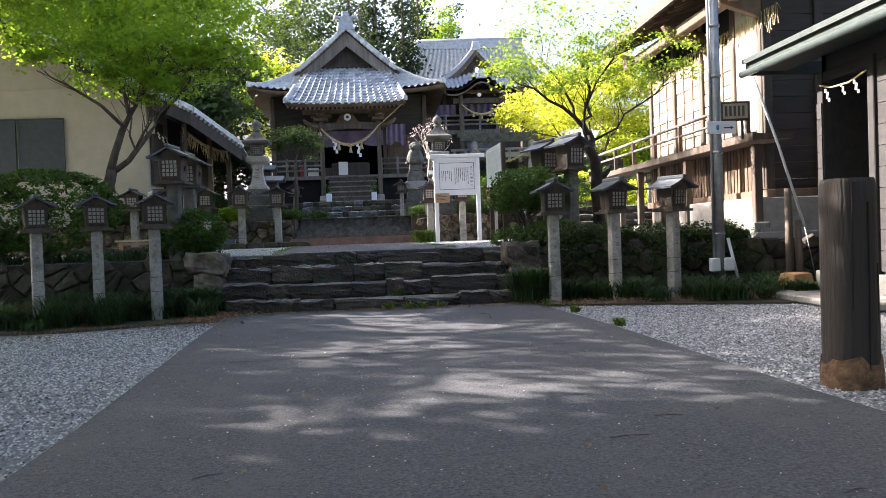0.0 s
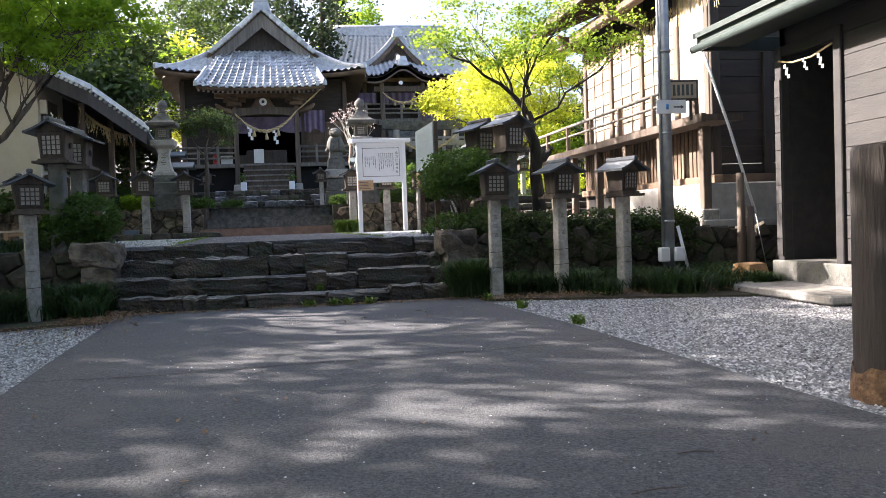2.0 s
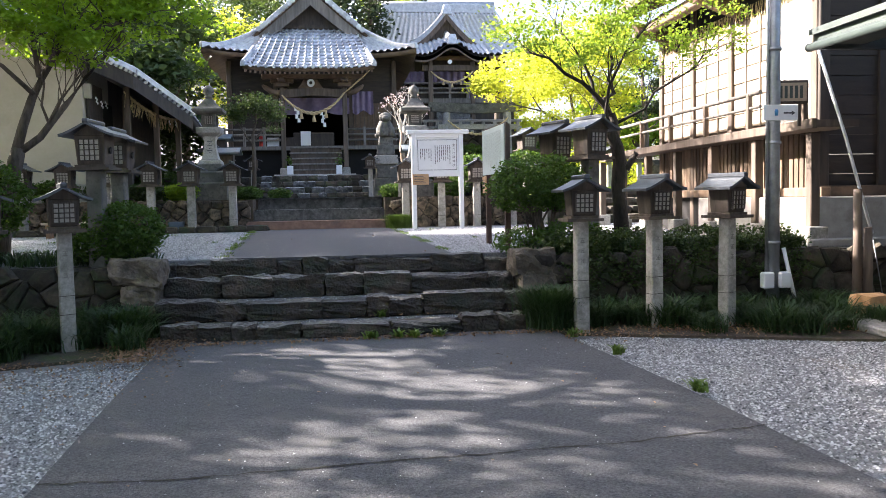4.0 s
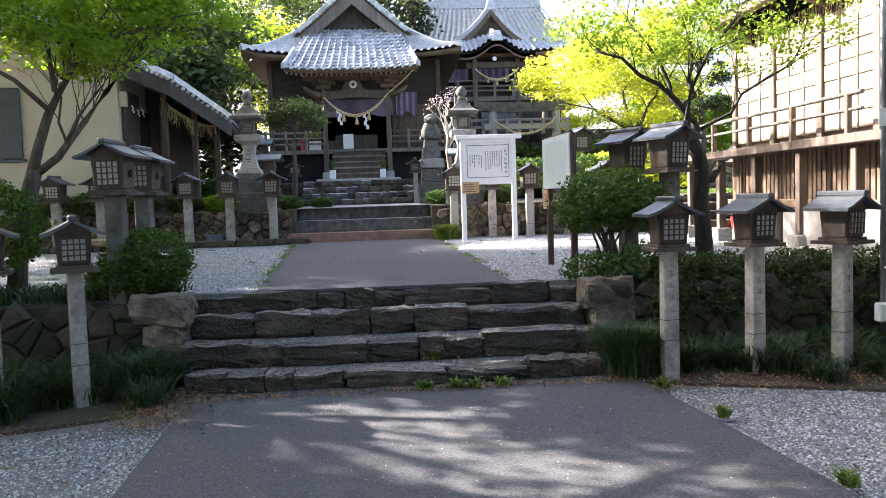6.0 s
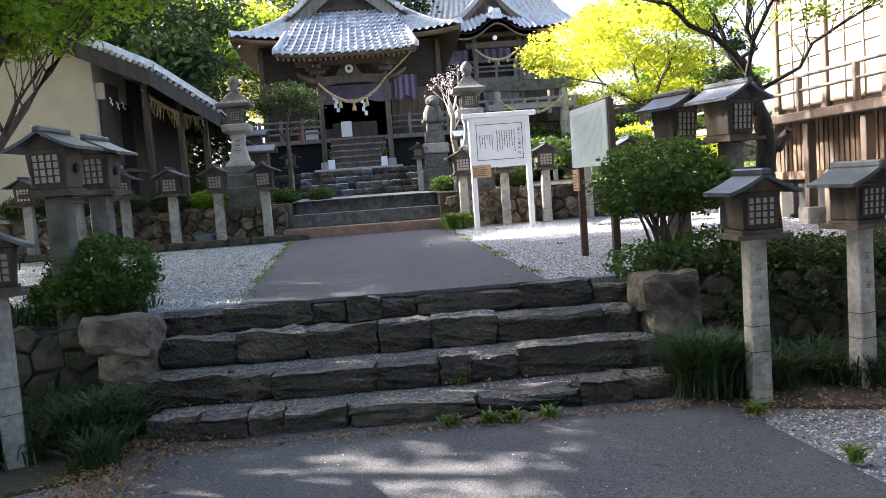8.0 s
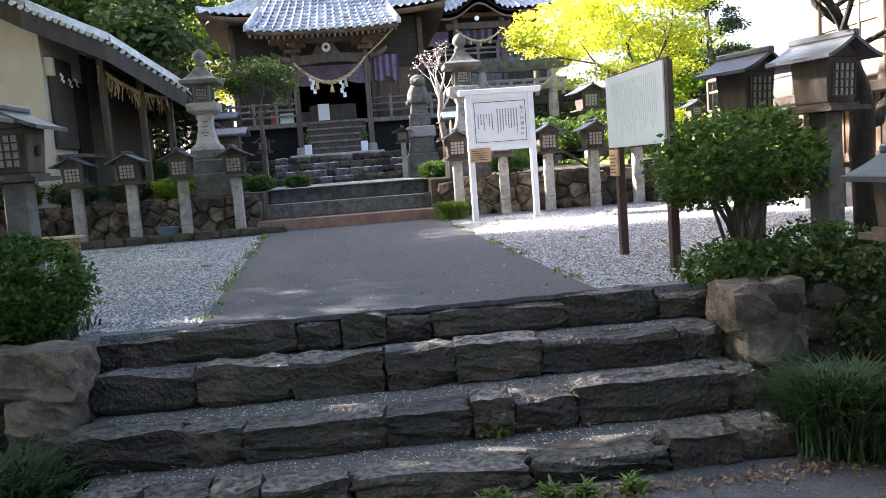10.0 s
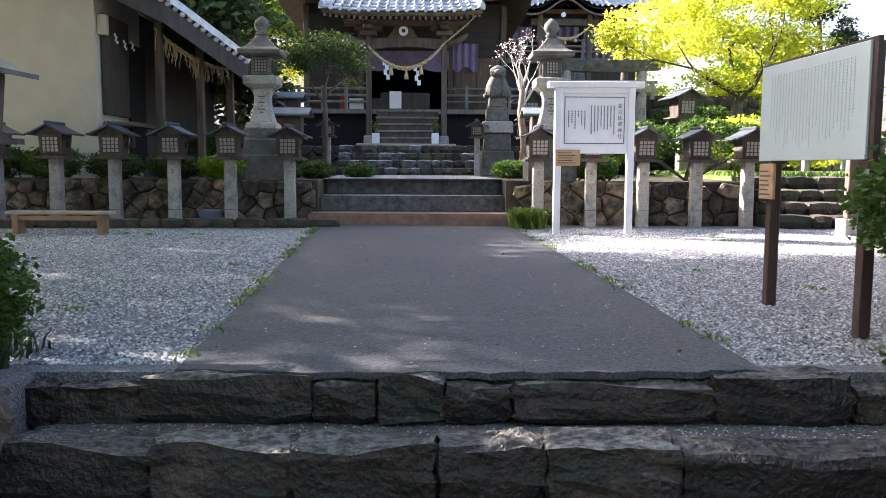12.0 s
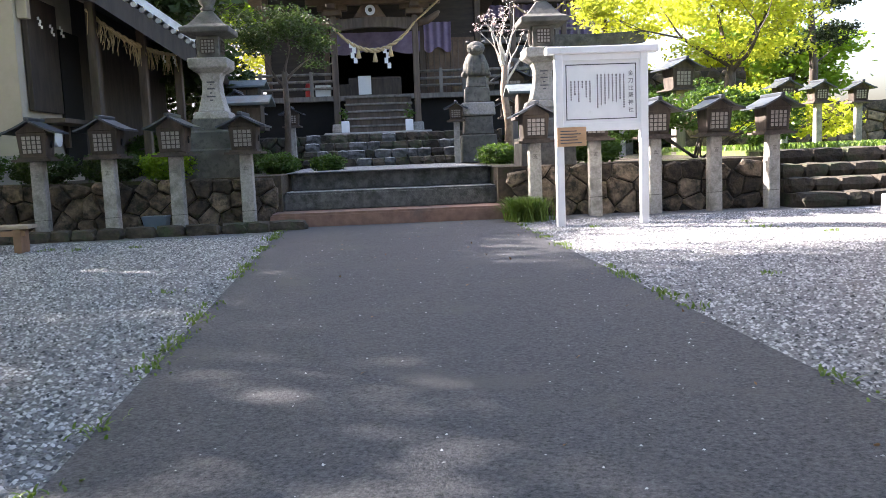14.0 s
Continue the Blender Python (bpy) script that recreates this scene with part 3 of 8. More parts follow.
retaining("wall_lawn", "low stone wall at the back of the lawn", 7.2, 20, 20.5, 1.8, 3.0, RUBBLE, 12, 0.4, 0.7)


def kerb():
    holder = tagged(new("kerb"), "row of dark kerb stones along the planting bed", kind="structure")
    ms = stones_of(RUBBLE_DARK, 5, "kerb_stone", 0.08)
    r = random.Random(21)
    x = -9.0
    while x < -2.55:
        w = r.uniform(0.25, 0.55)
        piece("stone", r.choice(ms), holder, Matrix.LocRotScale((x + w / 2, 9.75 + 0.08 * (x + 9) + r.uniform(-0.03, 0.03), LAND + 0.05), Euler((0, 0, r.uniform(-0.1, 0.1))), (w, 0.22, 0.22)))
        x += w


kerb()
sheet("planting_bed", [(-9, 9.9), (-2.6, 10.3), (-2.6, 11.2), (-9, 11.2)], LAND + 0.05, SOIL, "earth strip behind the kerb stones", thick=0.06)
sheet("verge_west", [(-9.5, -3.2), (-3.9, -2.95), (-2.35, -2.3), (-2.3, -0.6), (-9.5, -0.6)], 0.012, SOIL, "earth verge under grass beside the steps", thick=0.08)
sheet("verge_east", [(2.1, -0.7), (2.25, -2.0), (5.2, -3.1), (6.4, -3.4), (6.4, -0.7)], 0.012, SOIL, "earth verge under grass and dead leaves", thick=0.08)


# ---- lanterns ----
def lattice(parent, w, h, y, z0, nx, nz, m=None, bar=0.012):
    """A papered window with a wooden grid in front."""
    m = m or Matrix.Identity(4)
    bm = B()
    bx(bm, -w / 2, y - 0.004, z0, w / 2, y + 0.004, z0 + h, m)
    pane = part("pane", bm, PAPER, parent, "greyed paper pane")
    bm = B()
    for i in range(nx + 1):
        x = -w / 2 + w * i / nx
        bx(bm, x - bar / 2, y - 0.018, z0, x + bar / 2, y - 0.004, z0 + h, m)
    for i in range(nz + 1):
        z = z0 + h * i / nz
        bx(bm, -w / 2, y - 0.016, z - bar / 2, w / 2, y - 0.004, z + bar / 2, m)
    part("grille", bm, WOOD_DARK, pane, "dark wooden grille")
    return pane


def gabled_roof(parent, w, d, z, rise, over, material, thick=0.03):
    """Two slopes with their ridge along y (the gable to the front), slightly concave, with a ridge cap."""
    for s in (-1, 1):
        def S(u, v):
            x = s * (w / 2 + over) * u
            return Vector((x, (v - 0.5) * (d + 2 * over), z + rise * (1 - u) ** 1.25))
        V, F = grid_surface(S, 5, 1)
        n = len(V)
        V2 = V + [v - Vector((0, 0, thick)) for v in V]
        F2 = F + [tuple(i + n for i in reversed(f)) for f in F]
        for i in range(5):
            F2 += [(i, i + n, i + 1 + n, i + 1), (6 + i, 7 + i, 7 + i + n, 6 + i + n)]
        F2 += [(5, 5 + n, 11 + n, 11), (0, 6, 6 + n, n)]
        slope = raw("roof_slope", V2, F2, material)
        slope.parent = parent
    bm = B()
    bx(bm, -0.035, -(d / 2 + over) - 0.015, z + rise - 0.02, 0.035, d / 2 + over + 0.015, z + rise + 0.035)
    soft(bm, 0.012)
    part("ridge_cap", bm, SHEET, parent, "dark metal ridge cap")


LANTERN_WOOD = mat("lantern_wood", (0.028, 0.021, 0.016), (0.088, 0.067, 0.050), 9, 0.78, 0.5, 60, rnd=0.25, stretch=(1, 1, 0.2), stain=(0.11, 0.10, 0.088), stain_scale=5, stain_at=0.58, dist=0.006)


def post_lantern(at, h, post_w, bw, bh, group, label, rz=0.0, roof=None, wide=1.0, post=None, wires=(), marks=0):
    """A wooden lantern with a gabled metal roof on a square stone post."""
    e = thing("lantern", at, label, "lantern", group, rz)
    roof = roof or SHEET
    rise = bw * 0.42
    zb = h - rise - bh - 0.10
    bm = B()
    bx(bm, -post_w / 2, -post_w / 2, -0.15, post_w / 2, post_w / 2, zb, top=0.93)
    soft(bm, 0.012)
    part("post", bm, post or GRANITE, e, "square grey granite post")
    for z in wires:
        q = post_w * (0.5 - 0.035 * z / zb) + 0.003
        bm = B()
        tube(bm, [(-q, -q, z), (q, -q, z + 0.006), (q, q, z), (-q, q, z - 0.004), (-q, -q, z)], 0.0035, 5)
        part("wire_band", bm, WOOD_DARK, e, "thin dark wire tied round the post")
    for k in range(marks):
        z = zb * 0.82 - k * post_w * 0.75
        y = -post_w * (0.5 - 0.035 * z / zb)
        s = post_w * 0.2
        bm = B()
        for dx, dz, w, h in ((0, 0.8, 0.8, 0.1), (0, 0.2, 0.55, 0.1), (0, -0.6, 0.9, 0.1), (0.05 * k, 0.1, 0.1, 0.8), (-0.45, -0.25, 0.1, 0.4), (0.4, -0.3, 0.1, 0.45)):
            bx(bm, (dx - w) * s, y - 0.002, z + (dz - h) * s, (dx + w) * s, y + 0.01, z + (dz + h) * s)
        part("carved_mark", bm, MARK, e, "worn carved character on the post")
    bm = B()
    bx(bm, -bw * 0.66 * wide, -bw * 0.66, zb, bw * 0.66 * wide, bw * 0.66, zb + 0.035)
    bx(bm, -bw * 0.5 * wide, -bw * 0.5, zb + 0.035, bw * 0.5 * wide, bw * 0.5, zb + 0.065)
    part("tray", bm, LANTERN_WOOD, e)
    zt = zb + 0.065
    bm = B()
    hw, hd = bw * 0.44 * wide, bw * 0.42
    c = [(-hw, -hd, zt), (hw, -hd, zt), (hw, hd, zt), (-hw, hd, zt)]
    c += [(x * 1.14, y * 1.14, zt + bh) for x, y, _ in c]
    quadbox(bm, c)
    soft(bm, 0.01)
    body = part("body", bm, LANTERN_WOOD, e, "weathered brown wooden box")
    # gable panel under the roof
    bm = B()
    v = [bm.verts.new(p) for p in ((-hw * 1.2, -hd * 1.16, zt + bh), (hw * 1.2, -hd * 1.16, zt + bh), (0, -hd * 1.16, zt + bh + rise * 0.9),
                                   (-hw * 1.2, hd * 1.16, zt + bh), (hw * 1.2, hd * 1.16, zt + bh), (0, hd * 1.16, zt + bh + rise * 0.9))]
    for f in ((0, 1, 2), (5, 4, 3), (0, 3, 4, 1), (1, 4, 5, 2), (2, 5, 3, 0)):
        bm.faces.new([v[i] for i in f])
    part("gable", bm, LANTERN_WOOD, e)
    tilt = Matrix.Translation((0, -hd - 0.012, zt)) @ Matrix.Rotation(math.atan2(hd * 0.14, bh), 4, "X")
    lattice(e, hw * 1.5, bh * 0.72, 0.0, bh * 0.14, 4, 4, tilt)
    side = Matrix.Translation((hw + 0.012, 0, zt)) @ Matrix.Rotation(radians(90), 4, "Z") @ Matrix.Rotation(math.atan2(hw * 0.14, bh), 4, "X")
    # near-black disc paints the shade of a hole on the solid side
    bm = B()
    lathe(bm, [(0.001, 0), (bw * 0.13, 0.0), (bw * 0.13, 0.006), (0.001, 0.006)], 12)
    bmesh.ops.transform(bm, matrix=side @ Matrix.Translation((0, -0.004, bh * 0.5)) @ Matrix.Rotation(radians(90), 4, "X"), verts=list(bm.verts))
    part("moon_hole", bm, SHADE_BLACK, e, "round near-black disc painted as a shaded opening")
    gabled_roof(e, bw * 1.16 * wide, bw * 1.0, zt + bh + 0.005, rise, bw * 0.30, roof)
    return e


TIN_GREEN = mat("patinated_copper", (0.08, 0.105, 0.11), (0.15, 0.185, 0.19), 8, 0.7, 0.15, 40, metal=0.0, stain=(0.14, 0.12, 0.10), stain_at=0.56)
ROW = "small lanterns on posts before the terrace wall"
first = post_lantern((-2.95, 10.75, LAND), 1.82, 0.20, 0.42, 0.36, ROW, "small weathered wooden lantern with a metal roof on granite", wires=(0.30,), marks=1)
for x, y in ((-3.95, 10.45), (-4.93, 10.4), (-5.95, 10.35), (-6.95, 10.3), (-7.95, 10.2), (1.55, 10.62), (2.52, 10.68), (3.47, 10.66), (4.45, 10.68), (5.4, 10.7)):
    copy_thing(first, pose(x, y, LAND, 0, 0, rnd.uniform(-5, 5)))
FRONT = "lanterns on posts beside the first steps"
front = post_lantern((2.56, -2.0, 0.05), 1.76, 0.155, 0.315, 0.29, FRONT, "wooden post lantern with a grey metal roof standing in grass", wires=(0.36, 0.56), marks=3)
for x, y, a in ((3.5, -1.84, 12), (4.35, -1.95, 25), (5.2, -2.1, 20)):
    if x < 5:
        copy_thing(front, pose(x, y, 0.05, 0, 0, a))
for x, y, a in ((-3.1, -1.93, 22), (-3.88, -1.95, 20), (-4.68, -2.0, 28)):
    copy_thing(front, pose(x, y, 0.05, 0, 0, a))
TALL = "large lanterns on the landing"
tall = post_lantern((-3.18, -0.4, LAND), 1.80, 0.20, 0.37, 0.36, TALL, "large weathered wooden lantern with a dark metal roof", -4, post=GRANITE_DARK)
copy_thing(tall, pose(-3.2, 0.75, LAND, 0, 0, -3))
copy_thing(tall, pose(3.36, 0.2, LAND + 0.08, 0, 0, 22))
copy_thing(tall, pose(3.06, 0.95, LAND + 0.08, 0, 0, 22))
INNER = "slim lanterns on the upper terrace"
inner = post_lantern((-3.3, 19.3, TERR), 1.62, 0.16, 0.36, 0.28, INNER, "slim wooden lantern on a tall granite post by the inner steps")
for x, y in ((0.95, 19.3), (2.2, 18.6), (-4.2, 18.7), (7.9, 15.6), (9.1, 16.4), (10.4, 17.0), (11.8, 17.4), (13.2, 17.8), (6.2, 22.5)):
    copy_thing(inner, pose(x, y, TERR, 0, 0, rnd.uniform(-8, 8)))
far_tall = post_lantern((6.9, 19.5, TERR), 2.55, 0.28, 0.62, 0.5, INNER, "tall wooden lantern with a spreading roof among the shrubs", 10, post=WOOD_GREY)
copy_thing(far_tall, pose(2.6, 20.6, TERR, 0, 0, 0))
copy_thing(far_tall, pose(-4.8, 20.2, TERR - 0.4, 0, 0, 0))


# ---- stone lanterns on plinths ----
def stone_lantern(at, group):
    e = thing("stone_lantern", at, "tall grey carved stone lantern on a dark mossy plinth", "stone lantern", group)
    q = math.pi / 4
    r2 = 2 ** 0.5

    def sq(name, prof, n=4, material=GRANITE, label=""):
        bm = B()
        lathe(bm, [(r * (r2 if n == 4 else 1), z) for r, z in prof], n, (0, 0, 0), q if n == 4 else 0, n > 8)
        bmesh.ops.scale(bm, vec=(0.76, 0.76, 1), verts=list(bm.verts))
        bmesh.ops.bevel(bm, geom=list(bm.edges), offset=0.012, segments=1, affect="EDGES", clamp_overlap=True)
        return part(name, bm, material, e, label)

    sq("plinth", [(0.62, 0), (0.60, 0.5), (0.60, 0.52), (0.50, 0.54), (0.49, 0.82), (0.44, 0.84), (0.42, 1.04)], material=GRANITE_DARK, label="dark mossy stepped stone plinth")
    sq("foot", [(0.40, 1.04), (0.38, 1.12), (0.34, 1.16)])
    sq("shaft", [(0.30, 1.16), (0.25, 1.30), (0.20, 1.50), (0.19, 1.66), (0.24, 1.78), (0.27, 1.80)], label="flared granite shaft with incised characters")
    sq("shelf", [(0.28, 1.80), (0.42, 1.88), (0.43, 2.03), (0.30, 2.05)])
    sq("firebox", [(0.24, 2.05), (0.245, 2.40)], material=GRANITE_DARK)
    for k in range(4):
        lattice(e, 0.22, 0.22, 0.0, 0.0, 4, 4, Matrix.Rotation(k * math.pi / 2, 4, "Z") @ Matrix.Translation((0, -0.198, 2.12)), 0.014)
    sq("roof", [(0.28, 2.40), (0.52, 2.44), (0.54, 2.52), (0.38, 2.58), (0.24, 2.70), (0.14, 2.80), (0.12, 2.82)], 4, GRANITE_DARK, "curved mossy stone cap")
    bm = B()
    lathe(bm, [(0.08, 2.82), (0.13, 2.86), (0.08, 2.90), (0.12, 2.94), (0.155, 3.02), (0.13, 3.10), (0.06, 3.17), (0.005, 3.20)], 12)
    part("finial", bm, GRANITE_DARK, e, "onion-shaped stone finial")
    bm = B()
    for z, w in ((1.64, 0.13), (1.60, 0.03), (1.53, 0.12), (1.46, 0.04), (1.40, 0.14), (1.34, 0.05)):
        bx(bm, -w / 2, -0.162 - (1.64 - z) * 0.09, z, w / 2, -0.12, z + 0.02)
    part("inscription", bm, INK, e, "dark incised characters")


stone_lantern((-3.66, 12.0, 1.58), "pair of stone lanterns by the steps")
stone_lantern((1.95, 12.0, 1.58), "pair of stone lanterns by the steps")


# ---- roofs ----
def placed(name, bm, material, parent, label=""):
    """A part given in the place's own metres under a thing that stands unturned."""
    bmesh.ops.translate(bm, vec=-parent.matrix_basis.translation, verts=list(bm.verts))
    return part(name, bm, material, parent, label)


def tiled(name, parent, S, cols, rows, material, label="", h=0.055, lip=0.035):
    """A sheet of wavy tiles in stepped rows over the surface S(u, v): u along the eave, v from ridge to eave."""
    k = 6
    u = np.linspace(0, 1, cols * k + 1)
    v = np.repeat(np.linspace(0, 1, rows + 1), 2)[1:-1]
    lift = np.tile([0.0, lip], rows)
    U, W = np.meshgrid(u, v)
    P, e = S(U, W), 1e-3
    du, dv = S(U + e, W) - S(U - e, W), S(U, W + e) - S(U, W - e)
    nrm = np.cross(du, dv)
    nrm /= np.linalg.norm(nrm, axis=-1, keepdims=True) + 1e-9
    nrm *= np.where(nrm[..., 2:3] < 0, -1, 1)
    ph = (U * cols) % 1.0
    wave = h * (np.abs(np.cos(ph * np.pi)) ** 1.5)
    P = P + nrm * (wave + lift[:, None])[..., None]
    n = U.shape[1]
    V = P.reshape(-1, 3) - np.array(parent.matrix_basis.translation)
    i = np.arange(U.shape[0] - 1)[:, None] * n + np.arange(n - 1)[None]
    i = i.ravel()
    F = np.stack([i, i + 1, i + 1 + n, i + n], 1)
    ob = fast(name, V, F, material, parent)
    if label:
        ob["label"] = label
    return ob


def under(name, parent, S, drop, material, nu=16, nv=5):
    """The boarded underside of a roof sheet, with its eave edge."""
    U, W = np.meshgrid(np.linspace(0, 1, nu + 1), np.linspace(0, 1, nv + 1))
    P = S(U, W)
    Q = P - np.array((0, 0, drop))
    o = np.array(parent.matrix_basis.translation)
    V = np.concatenate([(P + np.array((0, 0, -0.01))).reshape(-1, 3), Q.reshape(-1, 3)]) - o
    n, N = nu + 1, (nu + 1) * (nv + 1)
    F = []
    for j in range(nv):
        for i in range(nu):
            a = N + j * n + i
            F.append((a, a + n, a + n + 1, a + 1))
    for i in range(nu):
        a = nv * n + i
        F.append((a, a + 1, a + 1 + N, a + N))
        F.append((i, i + N, i + 1 + N, i + 1))
    for j in range(nv):
        F.append((j * n, (j + 1) * n, (j + 1) * n + N, j * n + N))
        b = j * n + nu
        F.append((b, b + N, b + n + N, b + n))
    return fast(name, V, F, material, parent)


def vec(x, y, z):
    x, y, z = np.broadcast_arrays(x, y, z)
    return np.stack([x, y, z], -1)


def ridge_line(name, parent, pts, r, material=TILE):
    """A ridge of stacked tiles: a round cap on a flat-sided course."""
    bm = B()
    tube(bm, [Vector(p) + Vector((0, 0, r * 1.1)) for p in pts], r * 0.62, 8)
    for a, b in zip(pts, pts[1:]):
        a, b = Vector(a), Vector(b)
        d = (b - a).normalized()
        s = d.cross(Vector((0, 0, 1))).normalized() * r * 0.75
        u = Vector((0, 0, r * 1.0))
        quadbox(bm, [a - s - u * 0.4, b - s - u * 0.4, b + s - u * 0.4, a + s - u * 0.4, a - s + u, b - s + u, b + s + u, a + s + u])
    return placed(name, bm, material, parent)


def rope(name, parent, a, b, sag, r, n=22, twist=7.0, local=False):
    """A rope of two twisted strands hanging between two points, thicker in the middle."""
    bm = B()
    a, b = Vector(a), Vector(b)
    for k in (0, 1):
        pts, rad = [], []
        for i in range(n * 2 + 1):
            t = i / (n * 2)
            p = a.lerp(b, t) - Vector((0, 0, sag * 4 * t * (1 - t)))
            rr = r * (0.55 + 0.45 * math.sin(math.pi * t))
            an = t * math.tau * twist + k * math.pi
            pts.append(p + Vector((0, math.cos(an), math.sin(an))) * rr * 0.5)
            rad.append(rr * 0.62)
        tube(bm, pts, rad, 6)
    return (part if local else placed)(name, bm, ROPE, parent, "twisted straw rope")


def paper_streamer(name, parent, at, s):
    """A folded zigzag paper streamer."""
    bm = B()
    x, y, z = at
    for i in range(4):
        dx = s * 0.12 * (i % 2) + 0.03 * s * i
        bx(bm, x + dx, y - 0.006 + 0.01 * i, z - s * 0.27 * (i + 1), x + dx + s * 0.2, y + 0.002 + 0.01 * i, z - s * 0.27 * i + 0.03 * s)
    return placed(name, bm, WHITE_PAPER, parent, "white folded paper streamer")


def tassel(name, parent, at, s):
    bm = B()
    lathe(bm, [(0.03 * s, 0), (0.07 * s, -0.1 * s), (0.08 * s, -0.16 * s), (0.055 * s, -0.2 * s), (0.10 * s, -0.36 * s), (0.15 * s, -0.62 * s), (0.13 * s, -0.63 * s)][::-1], 10, at)
    return placed(name, bm, ROPE, parent, "straw tassel")


# ---- the shrine hall ----
def shrine_hall():
    cx, half = -1.37, 4.85
    e = thing("shrine_hall", (cx, 26.0, PLAT), "wooden shrine hall with a grey tiled hip-and-gable roof and rope-hung porch", "shrine")

    def zs(s):
        return 8.25 + 3.55 * np.clip(1 - s / half, 0, 1) ** 1.3

    def up(x, v):
        return 0.30 * (np.abs(x) / half) ** 4 * v ** 2

    def skirt(u, v):
        hw = 2.2 + 2.65 * v
        x = (u * 2 - 1) * hw
        return vec(cx + x, 29.6 - 2.6 * v, 8.25 + 1.618 * (1 - np.clip(v, 0, 1)) ** 1.3 + up(x, v))

    def side(sign):
        def S(u, v):
            s = half * v
            y0 = np.where(s < 2.2, 28.75, 29.6 - (s - 2.2) * 2.6 / 2.65)
            y = y0 + (38.5 - y0) * u
            return vec(cx + sign * s, y, zs(s) + 0.30 * v ** 8 * np.clip(1 - u * 3, 0, 1) ** 2)
        return S

    def porch(u, v):
        x = (2 * u - 1) * wide(v)
        return vec(cx + x, 29.5 - 4.65 * v, 7.28 + 2.60 * (1 - np.clip(v, 0, 1)) ** 1.12 + 0.12 * (2 * u - 1) ** 4 * v)

    def wide(v):
        return 2.05 + 0.75 * np.clip(v, 0, 1) ** 0.8

    # separate tiles on the porch, laid in overlapping rows
    bm = B()
    cols, rows = 17, 12
    tw, tl = 5.6 / cols, 5.32 / rows
    prof = [(-0.5, 0.0), (-0.36, 0.012), (-0.2, 0.0), (0.0, -0.005), (0.18, 0.01), (0.32, 0.06), (0.42, 0.065), (0.52, 0.01)]
    lo = [bm.verts.new((x * tw, tl * 0.56, z)) for x, z in prof]
    hi = [bm.verts.new((x * tw, -tl * 0.56, z + 0.045)) for x, z in prof]
    ed = [bm.verts.new((x * tw, -tl * 0.56, z + 0.005)) for x, z in prof]
    for i in range(len(prof) - 1):
        bm.faces.new((lo[i], hi[i], hi[i + 1], lo[i + 1])).smooth = True
        bm.faces.new((hi[i], ed[i], ed[i + 1], hi[i + 1]))
    tile_me = bpy.data.meshes.new("tile")
    bm.to_mesh(tile_me)
    bm.free()
    tile_me.materials.append(TILE)
    base = Matrix.Translation(-e.matrix_basis.translation)
    roof = part("porch_roof", bx(B(), -2.6, 0.0, 0, 2.6, 0.01, 0.01), WOOD_OLD, e, "porch roof of separate grey pantiles")
    roof.matrix_basis = Matrix.Translation((0, 2.2, 6.3))
    rb = Matrix.Translation((0, -2.2, -6.3)) @ base
    for j in range(rows):
        for i in range(cols):
            u, v = (i + 0.5) / cols, (j + 0.5) / rows
            p, q = Vector(porch(u, v - 0.01)), Vector(porch(u, v + 0.01))
            ang = math.atan2(q.z - p.z, -(q.y - p.y))
            c = Vector(porch(u, v)) + Vector((0, 0, 0.03))
            piece("tile", tile_me, roof, rb @ Matrix.Translation(c) @ Matrix.Rotation(-ang, 4, "X") @ Matrix.Diagonal((float(wide(v)) / 2.8, 1, 1, 1)))
    tiled("roof_tiles", e, skirt, 30, 8, TILE, "wavy grey roof tiles", 0.10, 0.06)
    for s in (-1, 1):
        tiled("roof_tiles", e, side(s), 30, 15, TILE, "wavy grey roof tiles", 0.10, 0.06)
        under("soffit", e, side(s), 0.22, BROWN_OLD)
    under("soffit", e, skirt, 0.22, BROWN_OLD)
    under("soffit", e, porch, 0.16, BROWN_OLD)
    # descending verges of the porch roof and the end tiles along the gable
    for s in (0, 1):
        ridge_line("porch_verge", e, [tuple(porch(s, v) + np.array((0, 0, 0.02))) for v in np.linspace(0.56, 1, 7)], 0.13)
    for s in (-1, 1):
        for a in np.linspace(0.035, 0.50, 15):
            x, z = s * a * half, float(zs(a * half))
            bm = B()
            tube(bm, [(cx + x, 28.44, z - 0.02), (cx + x, 29.1, z + 0.03)], 0.125, 8)
            placed("verge_tile", bm, TILE, e)
    # round end tiles along the porch eave
    for i in range(cols + 1):
        p = Vector(porch(i / cols, 1.0))
        bm = B()
        tube(bm, [p + Vector((0, -0.10, 0.05)), p + Vector((0, 0.1, 0.06))], 0.085, 8)
        placed("end_tile", bm, TILE, e)
    ridge_line("main_ridge", e, [(cx, 28.7, 11.86), (cx, 33, 11.8), (cx, 38.5, 11.8)], 0.30)
    bm = B()
    for w, z0, z1 in ((0.46, 11.6, 12.0), (0.34, 12.0, 12.3), (0.20, 12.3, 12.55)):
        bx(bm, cx - w, 28.42, z0, cx + w, 28.7, z1, top=0.8)
    for s in (-1, 1):
        tube(bm, [(cx + s * 0.3, 28.5, 12.2), (cx + s * 0.55, 28.5, 12.26), (cx + s * 0.66, 28.5, 12.08)], [0.13, 0.12, 0.05], 8)
    placed("ridge_ornament", soft(bm, 0.03), TILE, e, "dark carved ridge-end tile")
